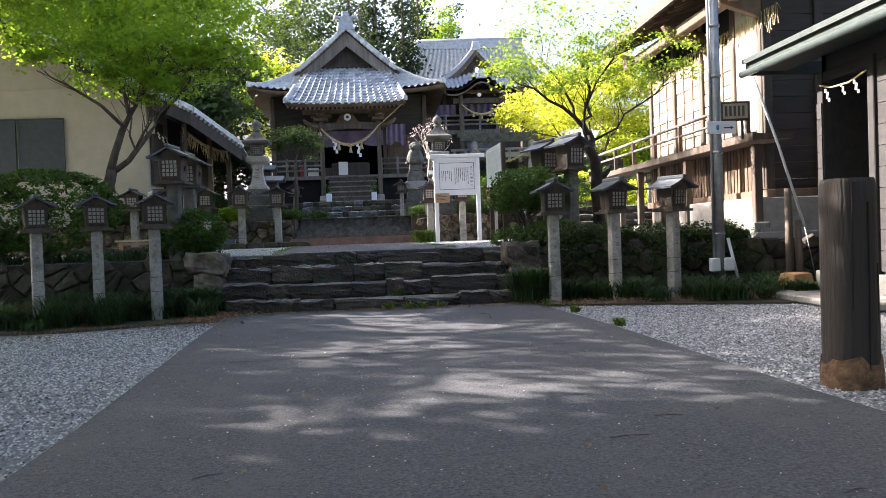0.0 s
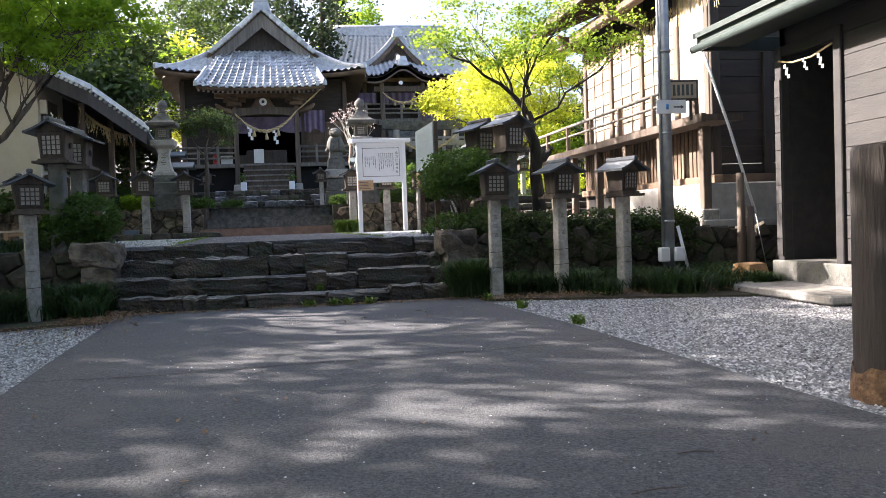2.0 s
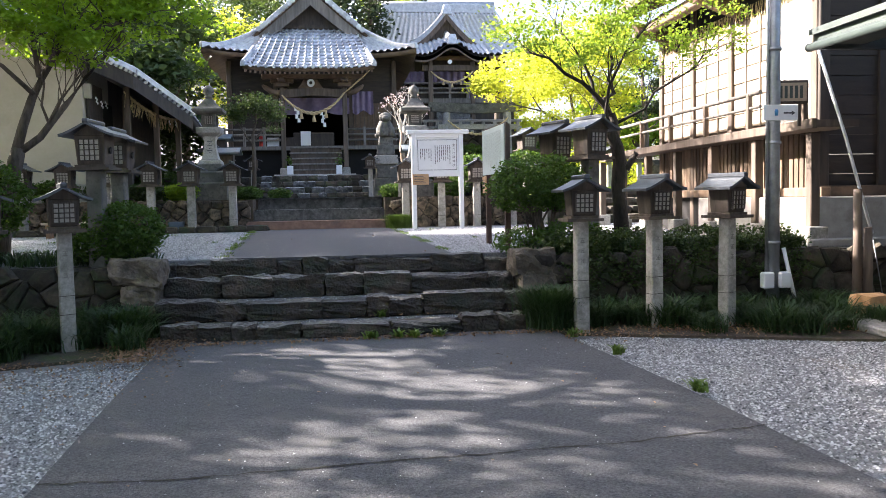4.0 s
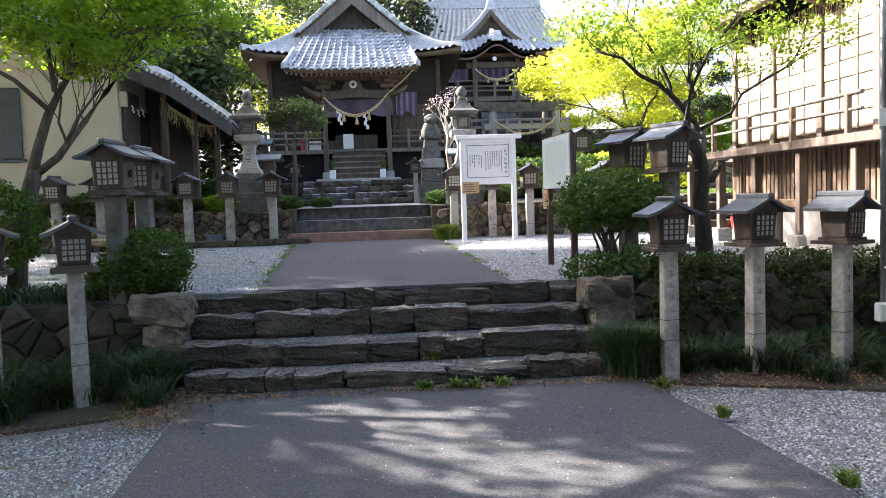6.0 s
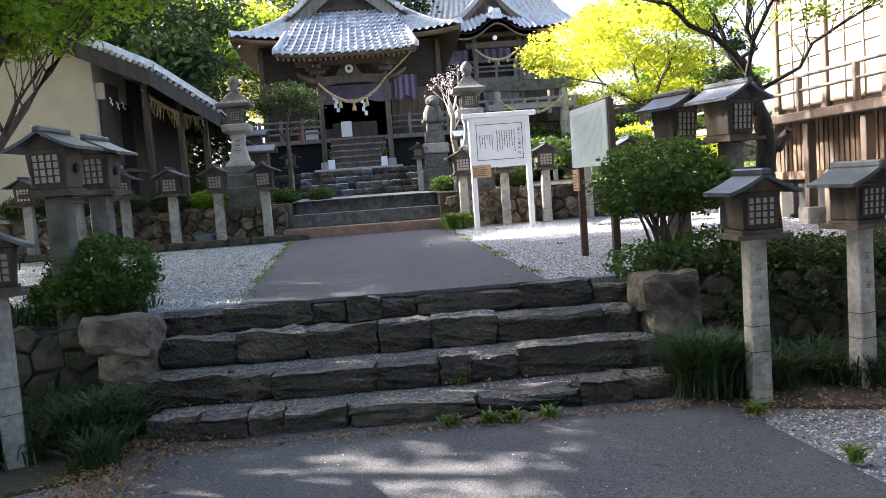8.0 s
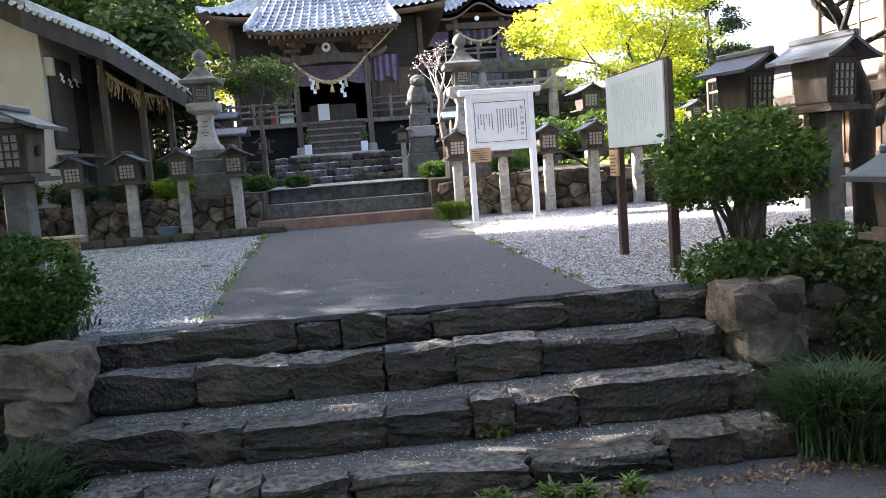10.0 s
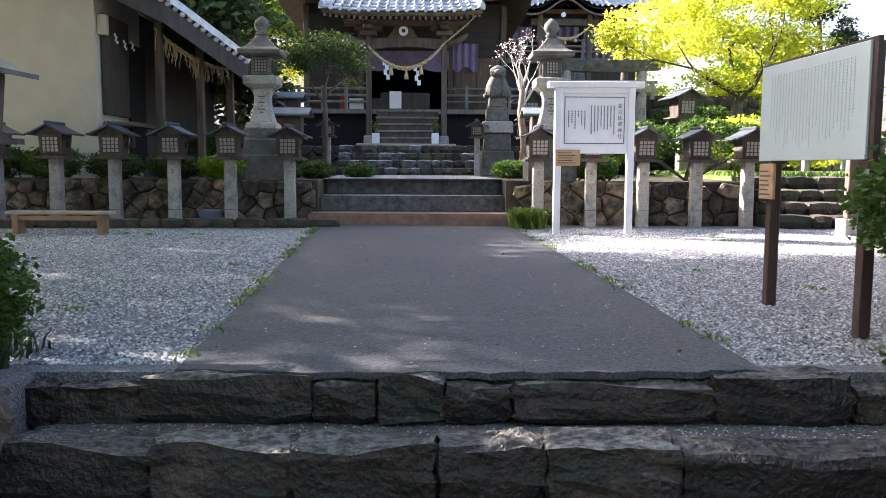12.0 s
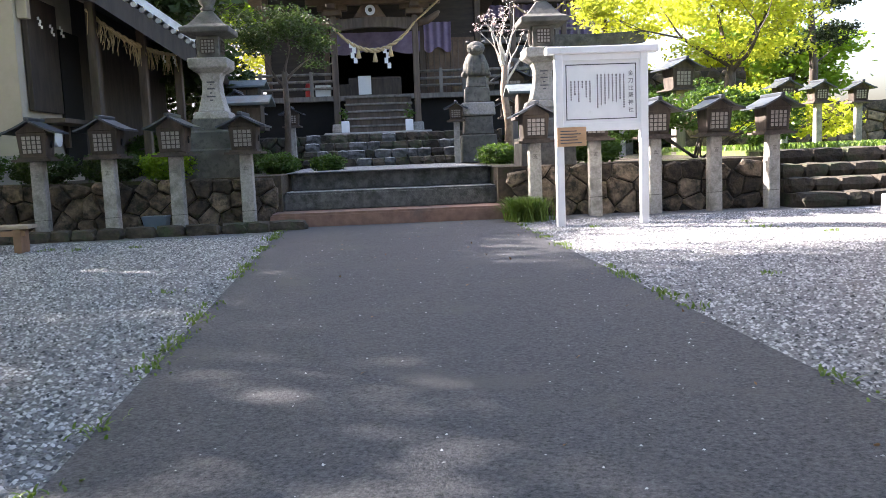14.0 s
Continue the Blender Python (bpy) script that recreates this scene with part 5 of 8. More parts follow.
# ---- the raised hall beside the landing ----
def side_hall():
    e = thing("side_hall", (6.9, 4.0, LAND), "raised timber hall with sunlit pale board walls and a railed veranda", "hall")
    W, Y0, Y1 = 6.95, 0.35, 6.35
    bm = B()
    bx(bm, W, Y0, 2.5, W + 0.12, Y1, 5.4)
    bx(bm, W, Y0, 2.5, 14, Y0 + 0.12, 6.2)
    bx(bm, W, Y1 - 0.12, 2.5, 14, Y1, 5.4)
    placed("wall", bm, WOOD_OLD, e, "brown boarded wall")
    # pale boards between the posts
    for k in range(6):
        bm = B()
        bx(bm, W - 0.05 - 0.006 * (k % 2), 0.5 + k * 0.158, 2.62, W - 0.004, 0.5 + k * 0.158 + 0.152, 4.9 + 0.12 * ((k * 7) % 3))
        placed("upright_board", bm, WHITE_BOARD, e, "whitewashed upright board")
    for b0, b1 in ((1.55, 3.0), (3.1, 4.6), (4.7, 6.2)):
        for k in range(7):
            bm = B()
            z = 2.72 + k * 0.265
            bx(bm, W - 0.045 - 0.006 * (k % 2), b0, z, W - 0.004, b1, z + 0.242)
            placed("board", bm, WOOD_PALE, e)
        for f in (0.33, 0.67):
            bm = B()
            y = b0 + (b1 - b0) * f
            bx(bm, W - 0.07, y - 0.015, 2.7, W - 0.052, y + 0.015, 4.56)
            placed("batten", bm, WOOD_PALE, e)
        # near-black panel paints the shade of the gap below the eaves
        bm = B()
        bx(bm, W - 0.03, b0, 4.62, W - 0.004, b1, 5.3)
        placed("upper_panel", bm, SHADE_BLACK, e, "near-black panel painted as the shaded gap under the eaves")
    for y in (0.4, 1.5, 3.05, 4.65, 6.25):
        bm = B()
        bx(bm, W - 0.10, y - 0.08, LAND, W + 0.08, y + 0.08, 5.5)
        placed("post", soft(bm, 0.01), WOOD_OLD, e)
    # boards of the dark front
    for k in range(13):
        bm = B()
        z = 1.55 + k * 0.29
        bx(bm, W + 0.1, Y0 - 0.035, z, 13.5, Y0 - 0.004, z + 0.28)
        placed("front_board", bm, HALL_BOARD, e)
    for x in (W, 7.9, 9.0):
        bm = B()
        bx(bm, x - 0.08, Y0 - 0.09, 1.2, x + 0.08, Y0 + 0.05, 6.0)
        placed("front_post", soft(bm, 0.01), WOOD_DARK, e)
    # veranda, its joists, rail and slatted skirt
    # floor, edge, stilts and slats use darker wood to paint in missing shade
    bm = B()
    bx(bm, 6.28, -0.55, 2.46, W, 9.0, 2.56)
    placed("veranda", bm, WOOD_OLD, e, "grey boarded veranda floor")
    bm = B()
    bx(bm, 6.24, -0.58, 2.44, 6.32, 9.0, 2.575)
    placed("edge_beam", soft(bm, 0.01), WOOD_OLD, e)
    for y in np.arange(-0.3, 9.1, 1.55):
        bm = B()
        bx(bm, 6.36, y - 0.07, LAND + 0.25, 6.50, y + 0.07, 2.4)
        placed("stilt", soft(bm, 0.01), WOOD_OLD, e)
        bm = B()
        bx(bm, 6.28, y - 0.16, LAND - 0.05, 6.58, y + 0.16, LAND + 0.27)
        placed("stilt_base", soft(bm, 0.02), GRANITE, e)
        bm = B()
        bx(bm, 6.25, y - 0.04, 2.55, 6.33, y + 0.04, 3.13)
        placed("rail_post", soft(bm, 0.008), WOOD_OLD, e)
    for z, r in ((3.12, 0.035), (2.90, 0.026)):
        bm = B()
        tube(bm, [(6.29, 0.9, z), (6.29, 9.0, z)], r, 8)
        placed("rail", bm, WOOD_GREY, e, "grey weathered handrail")
    for y in np.arange(0.4, 6.2, 0.145):
        bm = B()
        bx(bm, W - 0.16, y, 1.62, W - 0.10, y + 0.105, 2.46)
        placed("skirt_slat", bm, BROWN_OLD, e)
    # near-black sheet paints the shade behind the slats
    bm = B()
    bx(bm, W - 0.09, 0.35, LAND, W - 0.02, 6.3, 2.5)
    placed("skirt_back", bm, SHADE_BLACK, e)
    bm = B()
    bx(bm, 6.42, -0.35, LAND + 0.02, 14, 3.4, 1.5)
    bx(bm, 6.30, -0.5, LAND - 0.06, 14, 3.5, LAND + 0.10)
    placed("foundation", soft(bm, 0.02), CONCRETE, e, "pale concrete foundation")
    bm = B()
    bx(bm, W - 0.22, -0.02, 1.50, W - 0.06, 6.3, 1.64)
    bx(bm, W - 0.22, Y0 - 0.16, 1.50, 13.5, Y0 - 0.04, 1.66)
    placed("sill_beam", soft(bm, 0.012), BROWN_OLD, e, "red-brown sill beam on the foundation")
    # roof: deep eaves on exposed rafters
    for y in np.arange(-0.6, 6.8, 0.42):
        bm = B()
        quadbox(bm, [(5.95, y, 5.32), (9.2, y, 6.6), (9.2, y + 0.09, 6.6), (5.95, y + 0.09, 5.32), (5.95, y, 5.44), (9.2, y, 6.72), (9.2, y + 0.09, 6.72), (5.95, y + 0.09, 5.44)])
        placed("rafter", bm, BROWN_OLD, e)
    bm = B()
    quadbox(bm, [(5.8, -1.0, 5.38), (9.4, -1.0, 6.82), (9.4, 7, 6.82), (5.8, 7, 5.38), (5.8, -1.0, 5.6), (9.4, -1.0, 7.06), (9.4, 7, 7.06), (5.8, 7, 5.6)])
    placed("roof", bm, WOOD_OLD, e, "boarded roof with deep eaves")
    bm = B()
    quadbox(bm, [(9.4, -1.0, 6.82), (14, -1, 4.8), (14, 7, 4.8), (9.4, 7, 6.82), (9.4, -1.0, 7.06), (14, -1, 5.1), (14, 7, 5.1), (9.4, 7, 7.06)])
    placed("roof", bm, WOOD_OLD, e)
    bm = B()
    bx(bm, 6.25, -0.75, 4.95, 6.45, 6.4, 5.15)
    placed("eave_beam", soft(bm, 0.02), BROWN_OLD, e)
    for y in (0.3, 2.8, 5.6):
        bm = B()
        quadbox(bm, [(6.15, y, 4.95), (7.0, y, 4.65), (7.0, y + 0.2, 4.65), (6.15, y + 0.2, 4.95), (6.0, y, 5.2), (7.0, y, 5.0), (7.0, y + 0.2, 5.0), (6.0, y + 0.2, 5.2)])
        placed("bracket", soft(bm, 0.02), BROWN_OLD, e)
    # straw fringe along the eaves
    pts = []
    for y in np.arange(-0.3, 6.4, 0.03):
        pts.append((6.86, y + rnd.uniform(-0.03, 0.03), 4.78))
    V, F = [], []
    for i, p in enumerate(pts):
        d, w = rnd.uniform(0.12, 0.45), 0.008
        dx, dy = rnd.uniform(-0.06, 0.06), rnd.uniform(-0.06, 0.06)
        V += [(p[0], p[1] - w, p[2]), (p[0], p[1] + w, p[2]), (p[0] + dx, p[1] + dy + w, p[2] - d), (p[0] + dx, p[1] + dy - w, p[2] - d)]
        F.append((4 * i, 4 * i + 1, 4 * i + 2, 4 * i + 3))
    ob = fast("straw_fringe", np.array(V) - np.array(e.matrix_basis.translation), F, ROPE, e)
    ob["label"] = "straw fringe hanging along the eaves"


side_hall()


def text_on(name, body, size, m, material, parent=None, label=""):
    """Writing as a thin mesh in the built-in font."""
    cu = bpy.data.curves.new(name, "FONT")
    cu.body, cu.size, cu.align_x, cu.align_y, cu.extrude = body, size, "CENTER", "CENTER", 0.001
    tmp = new(name, cu)
    dg = bpy.context.evaluated_depsgraph_get()
    me = bpy.data.meshes.new_from_object(tmp.evaluated_get(dg))
    bpy.data.objects.remove(tmp)
    me.materials.append(material)
    ob = new(name, me)
    ob.parent = parent
    ob.matrix_basis = m
    if label:
        ob["label"] = label
    return ob


# ---- the dark annex with a doorway ----
def annex():
    e = thing("annex", (6.5, -5.0, 0.0), "dark boarded annex with an open doorway and green tin eaves", "annex")
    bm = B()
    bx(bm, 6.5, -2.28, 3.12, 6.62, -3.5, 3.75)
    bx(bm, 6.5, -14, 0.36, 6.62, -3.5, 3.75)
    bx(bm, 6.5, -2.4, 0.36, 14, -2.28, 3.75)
    placed("wall", bm, ANNEX_BOARD, e, "dark weathered boarded wall, blackened further to imitate shade")
    # inner faces near-black, so that the colour carries the room's shade
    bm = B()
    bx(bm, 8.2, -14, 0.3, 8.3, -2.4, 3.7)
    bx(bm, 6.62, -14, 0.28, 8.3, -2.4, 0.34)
    placed("interior", bm, SHADE_BLACK, e, "near-black interior with its shade put into the colour")
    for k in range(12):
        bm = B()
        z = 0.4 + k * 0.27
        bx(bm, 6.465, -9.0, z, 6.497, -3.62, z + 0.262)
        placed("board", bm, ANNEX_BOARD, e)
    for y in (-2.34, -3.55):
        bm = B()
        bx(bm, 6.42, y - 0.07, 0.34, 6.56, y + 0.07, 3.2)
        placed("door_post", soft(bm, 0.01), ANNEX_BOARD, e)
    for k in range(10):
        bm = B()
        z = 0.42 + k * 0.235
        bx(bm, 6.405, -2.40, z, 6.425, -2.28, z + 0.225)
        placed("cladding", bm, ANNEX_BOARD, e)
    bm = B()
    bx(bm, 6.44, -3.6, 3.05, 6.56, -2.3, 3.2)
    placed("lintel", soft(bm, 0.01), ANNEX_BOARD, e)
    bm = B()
    bx(bm, 6.36, -14, 0.0, 14, -2.22, 0.36)
    placed("plinth", soft(bm, 0.015), GRANITE_DARK, e, "dull grey concrete plinth")
    bm = B()
    bx(bm, 5.55, -4.6, 0.0, 6.36, -2.3, 0.10)
    placed("doorstep", soft(bm, 0.02), GRANITE, e, "low grey concrete doorstep")
    bm = B()
    bx(bm, 5.86, -13, 3.38, 5.92, -1.2, 3.60)
    bx(bm, 5.92, -1.26, 3.38, 9.0, -1.2, 3.60)
    placed("fascia", soft(bm, 0.01), GREEN_TIN, e, "dark green tin fascia")
    bm = B()
    tube(bm, [(5.80, -13, 3.34), (5.80, -1.2, 3.40)], 0.055, 8)
    placed("gutter", bm, GREEN_TIN, e, "dark green gutter")
    bm = B()
    quadbox(bm, [(5.8, -13, 3.55), (5.8, -1.2, 3.55), (10, -1.2, 4.9), (10, -13, 4.9), (5.8, -13, 3.63), (5.8, -1.2, 3.63), (10, -1.2, 4.98), (10, -13, 4.98)])
    bx(bm, 5.9, -13, 3.44, 6.5, -1.25, 3.47)
    placed("roof", bm, GREEN_TIN, e, "dark green tin roof")
    bm = B()
    tube(bm, [(6.40, -2.4, 3.0), (6.40, -2.7, 2.93), (6.40, -3.1, 2.92), (6.40, -3.5, 3.0)], 0.014, 6)
    placed("cord", bm, ROPE, e)
    for y, s in ((-2.55, 0.16), (-2.95, 0.13), (-3.25, 0.16)):
        ob = paper_streamer("paper_streamer", e, (0, 0, 0), s)
        ob.matrix_basis = Matrix.Translation((-0.12, y + 5.0, 2.92)) @ Matrix.Rotation(radians(-70), 4, "Z") @ Matrix.Translation((6.5, -5.0, 0))


annex()


# ---- the cream house ----
def cream_house():
    e = thing("cream_house", (-7.2, 14.0, TERR), "cream plastered house with a tiled roof and a lean-to porch", "house")
    bm = B()
    v0 = [(-16, 12.8, 1.5), (-7.2, 12.8, 1.5), (-7.2, 12.8, 5.55), (-14, 12.8, 9.2), (-16, 12.8, 9.2)]
    lo = [bm.verts.new(p) for p in v0]
    hi = [bm.verts.new((p[0], 13.0, p[2])) for p in v0]
    bm.faces.new(lo)
    bm.faces.new(hi[::-1])
    for i in range(5):
        bm.faces.new((lo[i], hi[i], hi[(i + 1) % 5], lo[(i + 1) % 5]))
    bmesh.ops.recalc_face_normals(bm, faces=list(bm.faces))
    bx(bm, -7.4, 13.0, 1.5, -7.2, 15.4, 5.5)
    placed("wall", bm, PLASTER, e, "cream plaster wall with faint stains")
    bm = B()
    bx(bm, -16, 12.77, 5.98, -8.0, 12.8, 6.01)
    placed("plaster_line", bm, PLASTER, e)
    bm = B()
    bx(bm, -7.5, 15.4, 1.6, -7.2, 22, 5.4)
    placed("rear_wall", bm, WOOD_DARK, e, "dark timber side wall")
    bm = B()
    bx(bm, -16, 12.74, 1.5, -7.18, 12.82, 2.15)
    placed("base_course", bm, CONCRETE, e, "pale concrete base")
    # shuttered window
    for x0, x1 in ((-12.6, -11.16), (-11.1, -9.7)):
        bm = B()
        bx(bm, x0, 12.70, 3.22, x1, 12.78, 5.08)
        placed("shutter", soft(bm, 0.012), SHUTTER, e, "closed blue-grey shutter")
        bm = B()
        bx(bm, x0 + 0.03, 12.68, 3.26, x0 + 0.07, 12.70, 5.04)
        bx(bm, x0 + 0.03, 12.68, 5.0, x1 - 0.03, 12.70, 5.04)
        placed("shutter_rim", bm, SHUTTER, e)
    bm = B()
    bx(bm, -12.7, 12.68, 3.12, -9.62, 12.8, 3.2)
    placed("window_sill", soft(bm, 0.01), SHUTTER, e)
    bm = B()
    tube(bm, [(-11.7, 12.78, 5.42), (-11.7, 12.72, 5.42)], 0.09, 10)
    placed("vent", bm, INK, e, "small dark round vent")
    # roof: a sheet of tiles along the gable edge, then down over the porch
    prof = [(-14.5, 12.25, 9.75), (-12, 12.25, 8.42), (-9.5, 12.25, 7.10), (-7.3, 12.3, 5.88), (-5.9, 13.2, 5.24), (-4.72, 15.5, 4.30)]
    px, py, pz = (np.array([p[i] for p in prof]) for i in range(3))
    ts = np.linspace(0, 1, len(prof))

    def S(u, v):
        x, y, z = np.interp(v, ts, px), np.interp(v, ts, py), np.interp(v, ts, pz)
        return vec(x - 1.0 * u, y + 9 * u, z + 0.15 * u)
    tiled("roof_tiles", e, S, 34, 26, TILE, "wavy grey roof tiles")
    under("soffit", e, S, 0.30, WOOD_DARK, 6, 20)
    for i in range(64):
        t = i / 63
        p = Vector(S(0.0, t))
        bm = B()
        tube(bm, [p + Vector((0.0, -0.10, 0.03)), p + Vector((-0.02, 0.12, 0.06))], 0.052, 8)
        placed("verge_tile", bm, TILE, e)
    bm = B()
    for a, b in zip(prof, prof[1:]):
        quadbox(bm, [(a[0], a[1] - 0.04, a[2] - 0.42), (b[0], b[1] - 0.04, b[2] - 0.42), (b[0], b[1] + 0.02, b[2] - 0.42), (a[0], a[1] + 0.02, a[2] - 0.42),
                     (a[0], a[1] - 0.04, a[2] - 0.03), (b[0], b[1] - 0.04, b[2] - 0.03), (b[0], b[1] + 0.02, b[2] - 0.03), (a[0], a[1] + 0.02, a[2] - 0.03)])
    bmesh.ops.recalc_face_normals(bm, faces=list(bm.faces))
    placed("bargeboard", weld(bm), WOOD_DARK, e, "dark bargeboard")
    ridge_line("verge_ridge", e, [(a, b + 0.22, c + 0.08) for a, b, c in prof], 0.10)
    # porch: dark panel, shelf, doorway and posts
    bm = B()
    bx(bm, -7.18, 13.05, 2.95, -7.08, 14.35, 5.0)
    placed("reed_panel", soft(bm, 0.01), WOOD_DARK, e, "dark hanging reed panel")
    bm = B()
    bx(bm, -7.15, 13.0, 2.72, -6.55, 14.7, 2.80)
    for y in (13.2, 14.4):
        bx(bm, -7.15, y, 2.3, -7.05, y + 0.1, 2.72)
    placed("shelf", bm, WOOD_OLD, e, "narrow wooden shelf")
    bm = B()
    bx(bm, -7.19, 12.9, 4.55, -7.0, 13.05, 4.95)
    placed("meter_box", soft(bm, 0.01), PLASTER, e)
    # flat near-black sheet paints the shaded depth of a doorway
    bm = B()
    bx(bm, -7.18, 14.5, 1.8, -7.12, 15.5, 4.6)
    placed("doorway", bm, SHADE_BLACK, e, "near-black sheet painted as an open doorway's shade")
    for x, y, z in ((-6.3, 14.0, 5.0), (-5.75, 15.2, 4.7), (-5.3, 16.2, 4.4), (-6.6, 15.0, 4.9)):
        bm = B()
        bx(bm, x - 0.08, y - 0.08, TERR, x + 0.08, y + 0.08, z)
        placed("porch_post", soft(bm, 0.012), WOOD_OLD, e)
    rope("straw_rope", e, (-6.35, 13.9, 4.85), (-5.3, 16.1, 4.25), 0.2, 0.06)
    V, F = [], []
    for i in range(110):
        t = rnd.random()
        p = Vector((-6.35, 13.85, 4.85)).lerp(Vector((-5.3, 16.05, 4.25)), t) - Vector((0, 0, 0.75 * t * (1 - t)))
        d, w = rnd.uniform(0.12, 0.45), 0.007
        dx = rnd.uniform(-0.1, 0.1)
        V += [(p.x - w, p.y, p.z), (p.x + w, p.y, p.z), (p.x + w + dx, p.y, p.z - d), (p.x - w + dx, p.y, p.z - d)]
        F.append((4 * i, 4 * i + 1, 4 * i + 2, 4 * i + 3))
    ob = fast("straw_fringe", np.array(V) - np.array(e.matrix_basis.translation), F, ROPE, e)
    ob["label"] = "ragged straw fringe"
    for x, y, z in ((-6.98, 13.25, 4.62), (-6.98, 13.75, 4.56), (-6.98, 14.2, 4.6), (-5.5, 15.7, 4.25), (-5.35, 16.0, 4.2)):
        paper_streamer("paper_streamer", e, (x, y, z), 0.19)
    bm = B()
    tube(bm, [(-6.95, 13.3, 2.45), (-6.80, 13.3, 2.45)], 0.16, 12)
    placed("round_sign", bm, WHITE_PAPER, e, "pale round disc on the wall")


cream_house()


# ---- notice boards ----
def notice_board():
    e = thing("notice_board", (2.24, 9.02, LAND), "white framed notice board with black writing on two posts", "notice board")
    for x in (-0.60, 0.575):
        bm = B()
        bx(bm, x - 0.055, -0.055, -0.1, x + 0.055, 0.055, 2.36)
        part("post", soft(bm, 0.008), WHITE_PAINT, e)
    bm = B()
    bx(bm, -0.77, -0.09, 2.34, 0.77, 0.09, 2.44)
    part("cap", soft(bm, 0.012), WHITE_PAINT, e, "white weather cap")
    bm = B()
    bx(bm, -0.55, -0.02, 1.40, 0.52, 0.02, 2.34)
    part("panel", bm, WHITE_PAINT, e, "white painted panel")
    for a in ((-0.66, 1.30, 0.63, 1.41), (-0.55, 2.25, 0.52, 2.34)):
        bm = B()
        bx(bm, a[0], -0.045, a[1], a[2], 0.045, a[3])
        part("rail", soft(bm, 0.006), WHITE_PAINT, e)
    for a in ((-0.50, 1.46, -0.488, 2.20), (0.46, 1.46, 0.472, 2.20), (-0.50, 1.455, 0.472, 1.467), (-0.50, 2.19, 0.472, 2.202)):
        bm = B()
        bx(bm, a[0], -0.026, a[1], a[2], -0.020, a[3])
        part("border", bm, INK, e, "thin dark border line")
    # unreadable columns of writing
    r = random.Random(3)
    for c in range(15):
        x = 0.30 - c * 0.052
        if c in (8,):
            continue
        z, z1 = 2.06 - (0.08 if c > 8 else 0), r.uniform(1.55, 1.75) if c < 8 else r.uniform(1.62, 1.9)
        bm = B()
        while z > z1:
            h = r.uniform(0.018, 0.03)
            bx(bm, x - 0.010, -0.0235, z - h, x + 0.010 * r.uniform(0.6, 1), -0.0205, z)
            z -= h + 0.010
        part("writing", bm, INK, e, "column of small dark writing")
    for i, ch in enumerate("金刀比羅神社"):
        text_on("title", ch, 0.075, Matrix.Translation((0.395, -0.024, 2.06 - i * 0.098)) @ Matrix.Rotation(radians(90), 4, "X"), INK, e, "large dark title character")
    bm = B()
    bx(bm, -0.64, -0.075, 1.10, -0.24, -0.055, 1.36)
    part("plaque", soft(bm, 0.006), PLAQUE, e, "small brown wooden plaque")
    for z in (1.30, 1.26, 1.22, 1.18, 1.14):
        bm = B()
        bx(bm, -0.60, -0.078, z, -0.28 - r.uniform(0, 0.1), -0.076, z + 0.014)
        part("plaque_writing", bm, INK, e)


notice_board()


def information_board():
    a, b = Vector((2.235, 2.09, LAND)), Vector((2.295, 0.84, LAND))
    L = (b - a).length
    ang = math.degrees(math.atan2(b.y - a.y, b.x - a.x))
    e = thing("information_board", a, "pale blue information panel on two dark brown posts", "information board", rz=ang)
    for x in (0.0, L):
        bm = B()
        bx(bm, x - 0.04, -0.04, -0.1, x + 0.04, 0.04, 1.84)
        part("post", soft(bm, 0.006), BROWN_POST, e, "dark brown steel post")
    bm = B()
    bx(bm, -0.16, -0.055, 1.12, L + 0.03, -0.035, 1.84)
    part("panel", soft(bm, 0.004), SIGN_BLUE, e, "pale blue printed panel")
    bm = B()
    bx(bm, -0.16, -0.035, 1.12, L + 0.08, -0.005, 1.86)
    part("back_frame", bm, BROWN_POST, e)
    r = random.Random(8)
    for c in range(26):
        x = 0.02 + c * (L - 0.1) / 26
        bm = B()
        z, z1 = 1.76, 1.76 - r.uniform(0.35, 0.56)
        while z > z1:
            h = r.uniform(0.009, 0.016)
            bx(bm, x - 0.0045, -0.0575, z - h, x + 0.0045, -0.0555, z)
            z -= h + 0.008
        part("writing", bm, GREY_INK, e, "column of faint grey writing")
    bm = B()
    bx(bm, -0.10, -0.075, 0.83, 0.13, -0.05, 1.10)
    part("plaque", soft(bm, 0.005), PLAQUE, e, "small wooden plaque with dark writing")
    for k in range(6):
        bm = B()
        bx(bm, -0.08, -0.078, 0.86 + k * 0.035, 0.10 - r.uniform(0, 0.05), -0.0755, 0.872 + k * 0.035)
        part("plaque_writing", bm, INK, e)


GREY_INK = mat("grey_ink", (0.27, 0.32, 0.34), (0.35, 0.40, 0.42), 40, 0.7, 0)
information_board()


